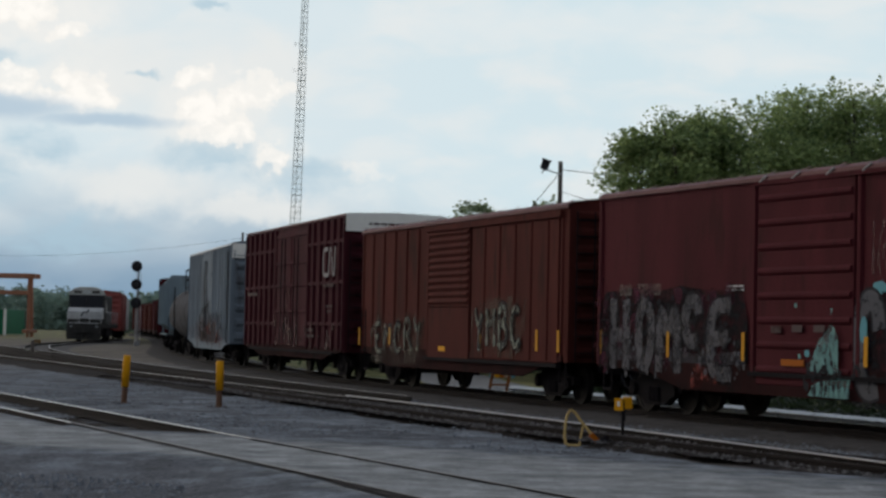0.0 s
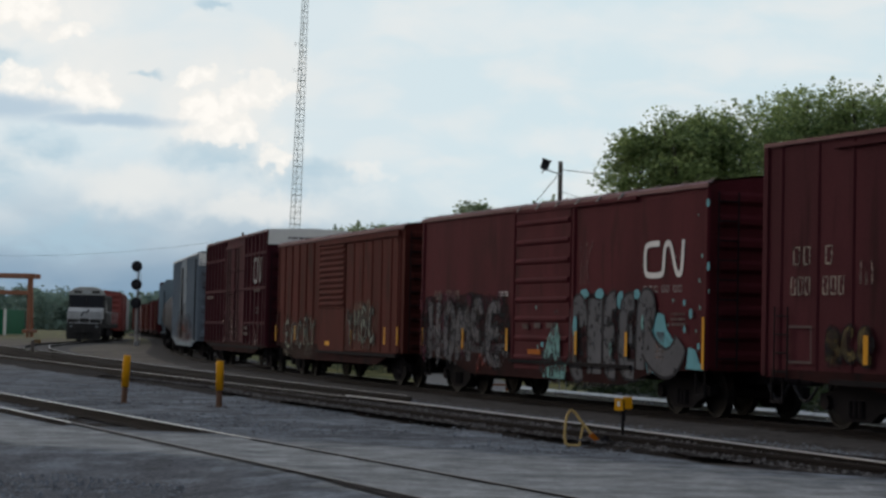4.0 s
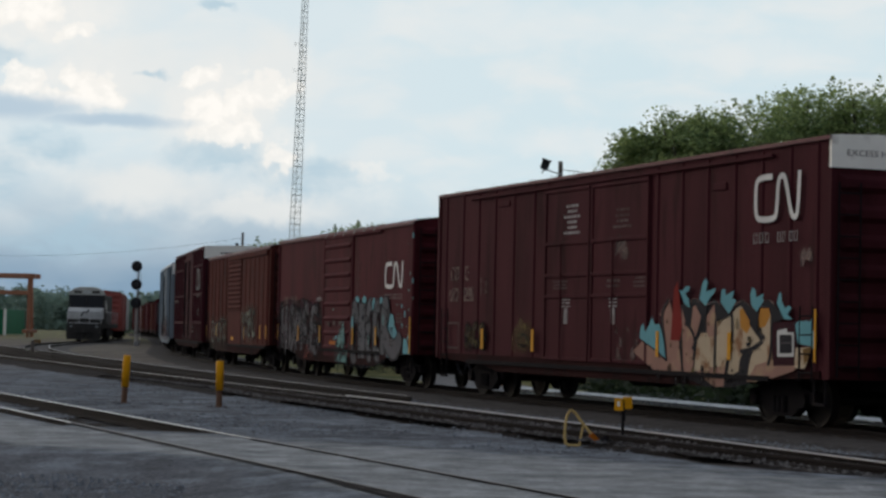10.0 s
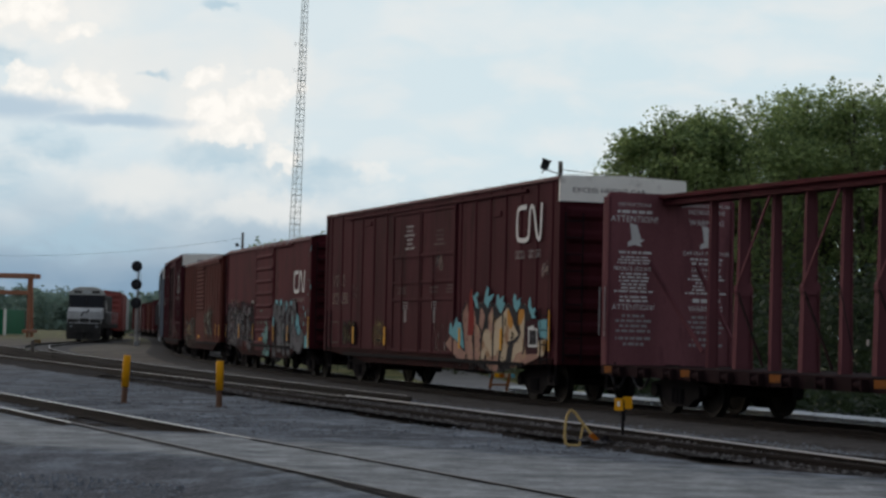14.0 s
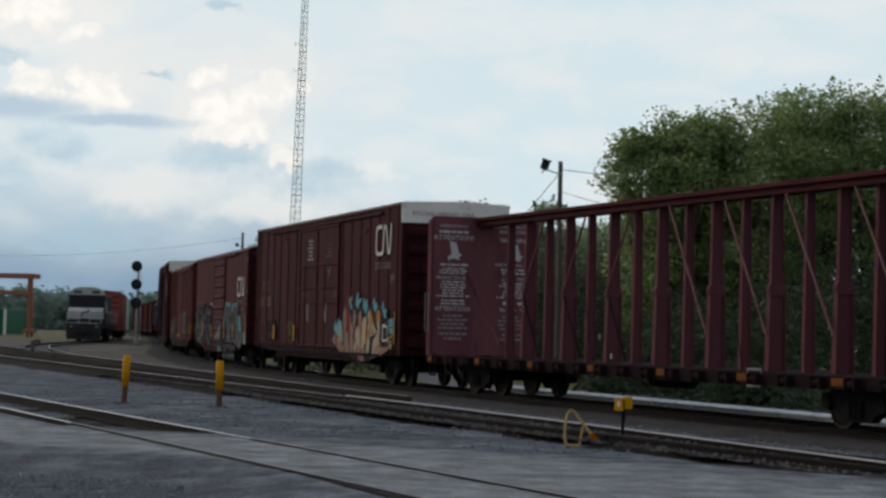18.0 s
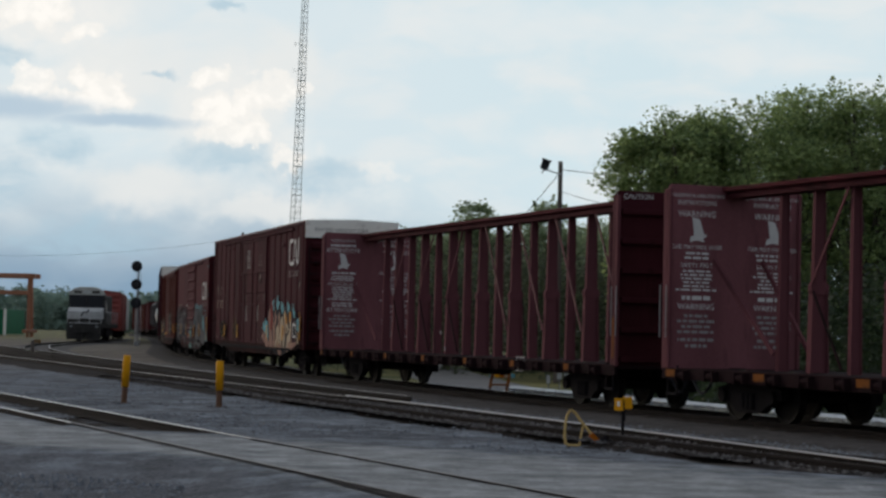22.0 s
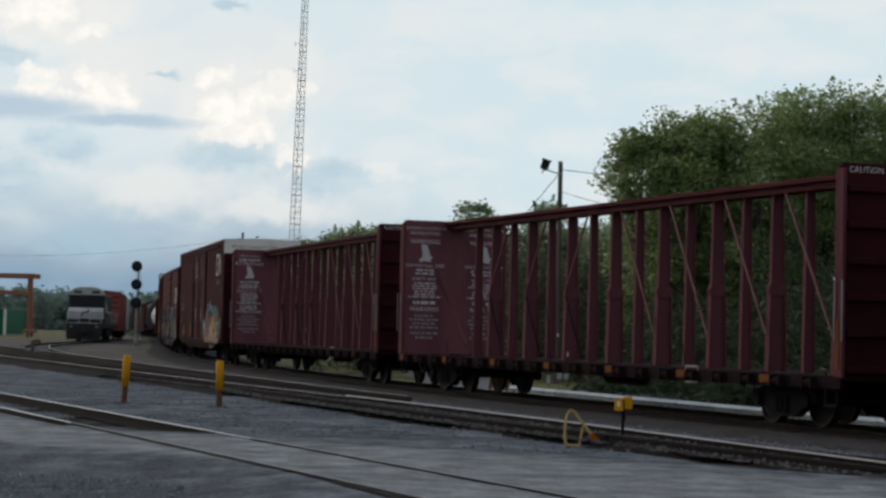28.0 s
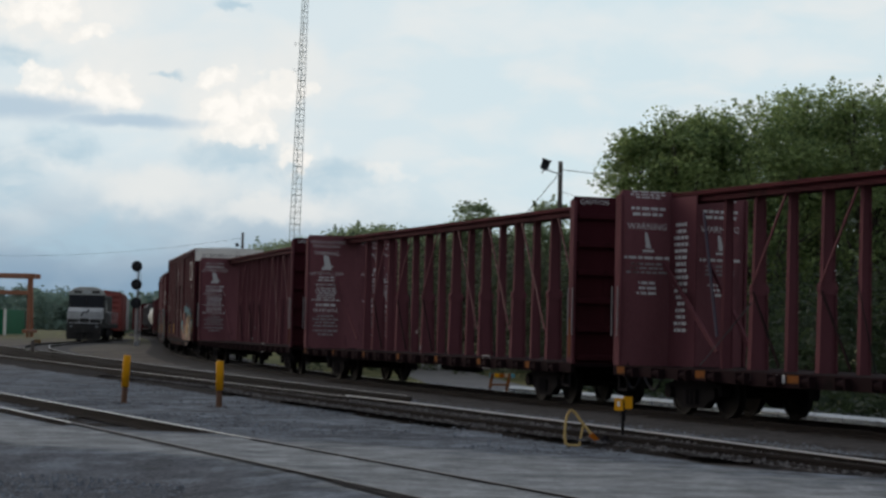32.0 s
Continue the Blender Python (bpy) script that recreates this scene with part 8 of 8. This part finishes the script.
def build_locomotive():
    # local x forwards, towards the camera
    t = thing("locomotive", lead_pose(187.0), "black diesel locomotive with a pale grey nose, parked", "locomotive")
    part("frame", bx(-10.6, 10.6, -1.5, 1.5, 1.15, 1.55, 0.03), M_LOCOBLACK, t)
    part("long_hood", bx(-9.6, 5.6, -0.95, 0.95, 1.55, 4.2, 0.12), M_LOCOBLACK, t)
    bm = bmesh.new()
    out = [(-1.55, 1.55), (-1.55, 4.05), (-1.05, 4.6), (-0.5, 4.75), (0.5, 4.75), (1.05, 4.6), (1.55, 4.05), (1.55, 1.55)]
    hull(bm, [[(x, a, b) for a, b in out] for x in (5.4, 8.3)], shut=True, caps=True)
    cab = part("cab", done(bm), M_LOCOBLACK, t)
    bm = bmesh.new()
    hull(bm, [[(x, a, b * k + c) for a, b in ((-1.56, 0.0), (-1.56, 0.35), (-1.08, 0.8), (-0.52, 0.96), (0.52, 0.96), (1.08, 0.8), (1.56, 0.35), (1.56, 0.0))] for x, k, c in ((8.25, 0.75, 4.05), (8.40, 0.7, 4.05))], shut=True, caps=True)
    part("brow", done(bm), M_BROWPAINT, cab, "pale grey cab brow")
    for sy in (-1, 1):
        part("windscreen", bx(8.31, 8.37, sy * 0.74 - 0.71, sy * 0.74 + 0.71, 2.93, 4.1, 0.02), M_DARKGLASS, cab)
        part("side_window", bx(6.2, 7.7, sy * 1.56 - 0.01, sy * 1.56 + 0.01, 2.9, 3.6), M_DARKGLASS, cab)
        part("cab_panel", bx(5.7, 6.1, sy * 1.565 - 0.012, sy * 1.565 + 0.012, 2.5, 3.3), M_WHITE_BAND, cab, "pale number panel")
    bm = bmesh.new()
    part("nose_base", bx(8.3, 9.85, -1.5, 1.5, 1.5, 1.98), M_LOCOBLACK, t, "dark lower nose")
    prof = [(8.3, 1.98), (9.9, 1.98), (9.9, 2.6), (9.6, 2.86), (8.3, 2.95)]
    hull(bm, [[(a, y * (1 if b < 2.0 or a < 8.4 else 0.98), b) for a, b in prof] for y in (-1.5, 1.5)], shut=True, caps=True)
    nose = part("nose", done(bm), M_NOSE, t, "weathered pale grey nose")
    bm = bmesh.new()
    stroke(bm, [(0.35, 2.75), (0.1, 2.5), (-0.1, 2.55), (-0.35, 2.2)], 0.13, on_back(9.905))
    part("nose_mark", done(bm), M_BLACK, nose, "dark swept mark on the nose")
    for sy in (-0.13, 0.13):
        bm = bmesh.new()
        rod(bm, (8.36, sy, 4.3), (8.46, sy, 4.3), 0.09, n=10)
        part("headlight", done(bm), M_GALV, cab)
    part("number_board", bx(8.38, 8.43, -1.1, -0.45, 4.2, 4.42), M_LOCOBLACK, cab)
    part("number_board", bx(8.38, 8.43, 0.45, 1.1, 4.2, 4.42), M_LOCOBLACK, cab)
    part("pilot", bx(10.35, 10.65, -1.5, 1.5, 0.35, 1.55, 0.04), M_LOCOBLACK, t)
    bm = bmesh.new()
    hull(bm, [[(10.65, -1.45, 0.15), (10.65, -1.45, 0.75), (10.95, 0, 0.75), (11.1, 0, 0.15)], [(10.6, -1.45, 0.15), (10.6, -1.45, 0.75), (10.6, 0, 0.75), (10.6, 0, 0.15)], [(10.65, 1.45, 0.15), (10.65, 1.45, 0.75), (10.95, 0, 0.75), (11.1, 0, 0.15)]])
    part("snow_plough", done(bm), M_LOCOBLACK, t)
    part("walkway_edge", bx(10.3, 10.68, -1.3, 1.3, 1.56, 1.63), M_NOSE, t, "pale walkway edge")
    for sy in (-1, 1):
        bm = bmesh.new()
        for z in (1.95, 2.55):
            rod(bm, (10.45, sy * 0.45, z), (10.45, sy * 1.45, z), 0.03, n=6)
        for yy in (0.45, 1.45):
            rod(bm, (10.45, sy * yy, 1.6), (10.45, sy * yy, 2.55), 0.03, n=6)
        part("front_handrail", done(bm), M_NOSE, t)
        bm = bmesh.new()
        rod(bm, (-9.8, sy * 1.45, 2.6), (5.2, sy * 1.45, 2.6), 0.025, n=6)
        for k in range(9):
            rod(bm, (-9.8 + k * 1.87, sy * 1.45, 1.55), (-9.8 + k * 1.87, sy * 1.45, 2.6), 0.025, n=6)
        part("side_handrail", done(bm), M_NOSE, t)
        bm = bmesh.new()
        for k in range(4):
            box(bm, 9.5, 10.3, sy * 1.52 - 0.1, sy * 1.52 + 0.1, 0.45 + k * 0.28, 0.49 + k * 0.28)
        part("step_well", done(bm), M_LOCOBLACK, t)
        part("ditch_light", bx(10.66, 10.72, sy * 1.1 - 0.1, sy * 1.1 + 0.1, 1.2, 1.4), M_DULLSTEEL, t)
    part("fuel_tank", bx(-3.2, 3.0, -1.4, 1.4, 0.35, 1.15, 0.1), M_UNDER, t)
    for x in (-6.8, 6.6):
        tk = part("truck", bx(x - 2.1, x + 2.1, -1.15, 1.15, 0.5, 1.05, 0.05), M_UNDER, t)
        for dx in (-1.7, 0, 1.7):
            bm = bmesh.new()
            for sy in (-0.75, 0.75):
                rod(bm, (x + dx, sy - 0.07, 0.5), (x + dx, sy + 0.07, 0.5), 0.5, n=18)
            rod(bm, (x + dx, -0.9, 0.5), (x + dx, 0.9, 0.5), 0.09, n=8)
            part("wheelset", done(bm), M_WHEEL, tk)
    part("roof_horn", bx(2.0, 2.6, -0.3, 0.3, 4.2, 4.45, 0.04), M_LOCOBLACK, t)
    bm = bmesh.new()
    rod(bm, (-2.0, 0, 4.1), (-2.0, 0, 4.42), 0.6, n=16)
    part("roof_fan", done(bm), M_LOCOBLACK, t)


build_locomotive()


def build_parked(y, material, label, e=4.6, name="boxcar"):
    car = thing(name, lead_pose(y), label, "freight car", "cars behind the parked locomotive")
    wh = []
    underframe(car, 7.6, 5.7, wh)
    shell(car, 7.6, 0.9, e, 0.25, material)
    roof(car, 7.6, e, 0.25, M_WHITE_BAND if material is M_REDCAR else material, 8)
    for sgn in (-1, 1):
        end_wall(car, sgn * 7.6, sgn, 0.95, e, material, 7)
    side_posts(car, [7, 5, 3, 1.6, -1.6, -3, -5, -7], 0.92, e - 0.06, material, 0.1, 0.06)
    part("door", bx(-1.4, 1.4, 1.47, 1.55, 0.95, e - 0.2), material, car)
    return car


build_parked(208.5, M_REDCAR, "bright red boxcar with a pale roof, parked")
build_parked(226.0, M_WHITE_TANK, "dirty off-white boxcar parked in the yard", 4.3)


# ---- gantry crane, containers, store beyond the yard ----
def build_gantry():
    t = thing("gantry_crane", Matrix.Translation((-58.2, 238, -0.19)), "orange steel gantry crane beside the yard", "gantry crane")
    for x in (-11.0, 10.2):
        for y in (-1.1, 1.1):
            bm = bmesh.new()
            bar(bm, (x + 0.02 * y, y, 0), (x * 0.99, y * 0.6, 7.1), 0.32)
            part("leg", done(bm), M_GANTRY, t)
        part("sill_beam", bx(x - 0.25, x + 0.25, -3.2, 3.2, 0.5, 0.9, 0.05), M_GANTRY, t)
    for y in (-1.4, 1.4):
        part("bridge_girder", bx(-16, 11.0, y - 0.2, y + 0.2, 6.85, 7.4, 0.04), M_GANTRY, t)
    part("tie_beam", bx(-11, 10.2, -1.7, -1.4, 4.9, 5.4, 0.04), M_GANTRY, t)
    part("trolley", bx(-5, -2.5, -1.6, 1.6, 7.5, 8.0, 0.06), M_GANTRY, t)
    part("spreader", bx(-7, 3.0, -1.2, 1.2, 2.6, 3.6, 0.08), M_UNDER, t, "dark spreader frame")


build_gantry()
for i, x in enumerate((-56.4, -60.6)):
    c = thing("shipping_container", Matrix.Translation((x, 262, -0.19)), "green corrugated shipping container end", "container", "green containers")
    part("box", bx(-1.6, 1.6, -6, 6, 0.15, 3.3, 0.03), M_GREEN, c)
    for sx in (-0.8, 0.8):
        part("door", bx(sx - 0.72, sx + 0.72, -6.05, -6.0, 0.3, 3.15), M_GREEN, c)
    part("corner_post", bx(1.45, 1.75, -6.1, -5.8, 0.1, 3.35), M_WHITE_BAND, c)


# ---- what moves: the train, and its wheels; the clouds drift ----
def motions():
    for car, s_mid, base, step, wheels in ROLLING:
        n = int(round(32.0 / step))
        walk(car, [(k * step, car_pose(s_mid + gone(k * step), base)) for k in range(n + 1)])
        if step > 1.0:
            continue
        for w in wheels:
            place = w.matrix_basis.to_translation()
            walk(w, [(k * 0.2, Matrix.Translation(place) @ Matrix.Rotation(gone(k * 0.2) / 0.457, 4, "Y")) for k in range(161)])
    walk(CLOUDS, [(0.0, Matrix.Rotation(0.0, 4, "Z")), (32.0, Matrix.Rotation(radians(-0.65), 4, "Z"))])


motions()
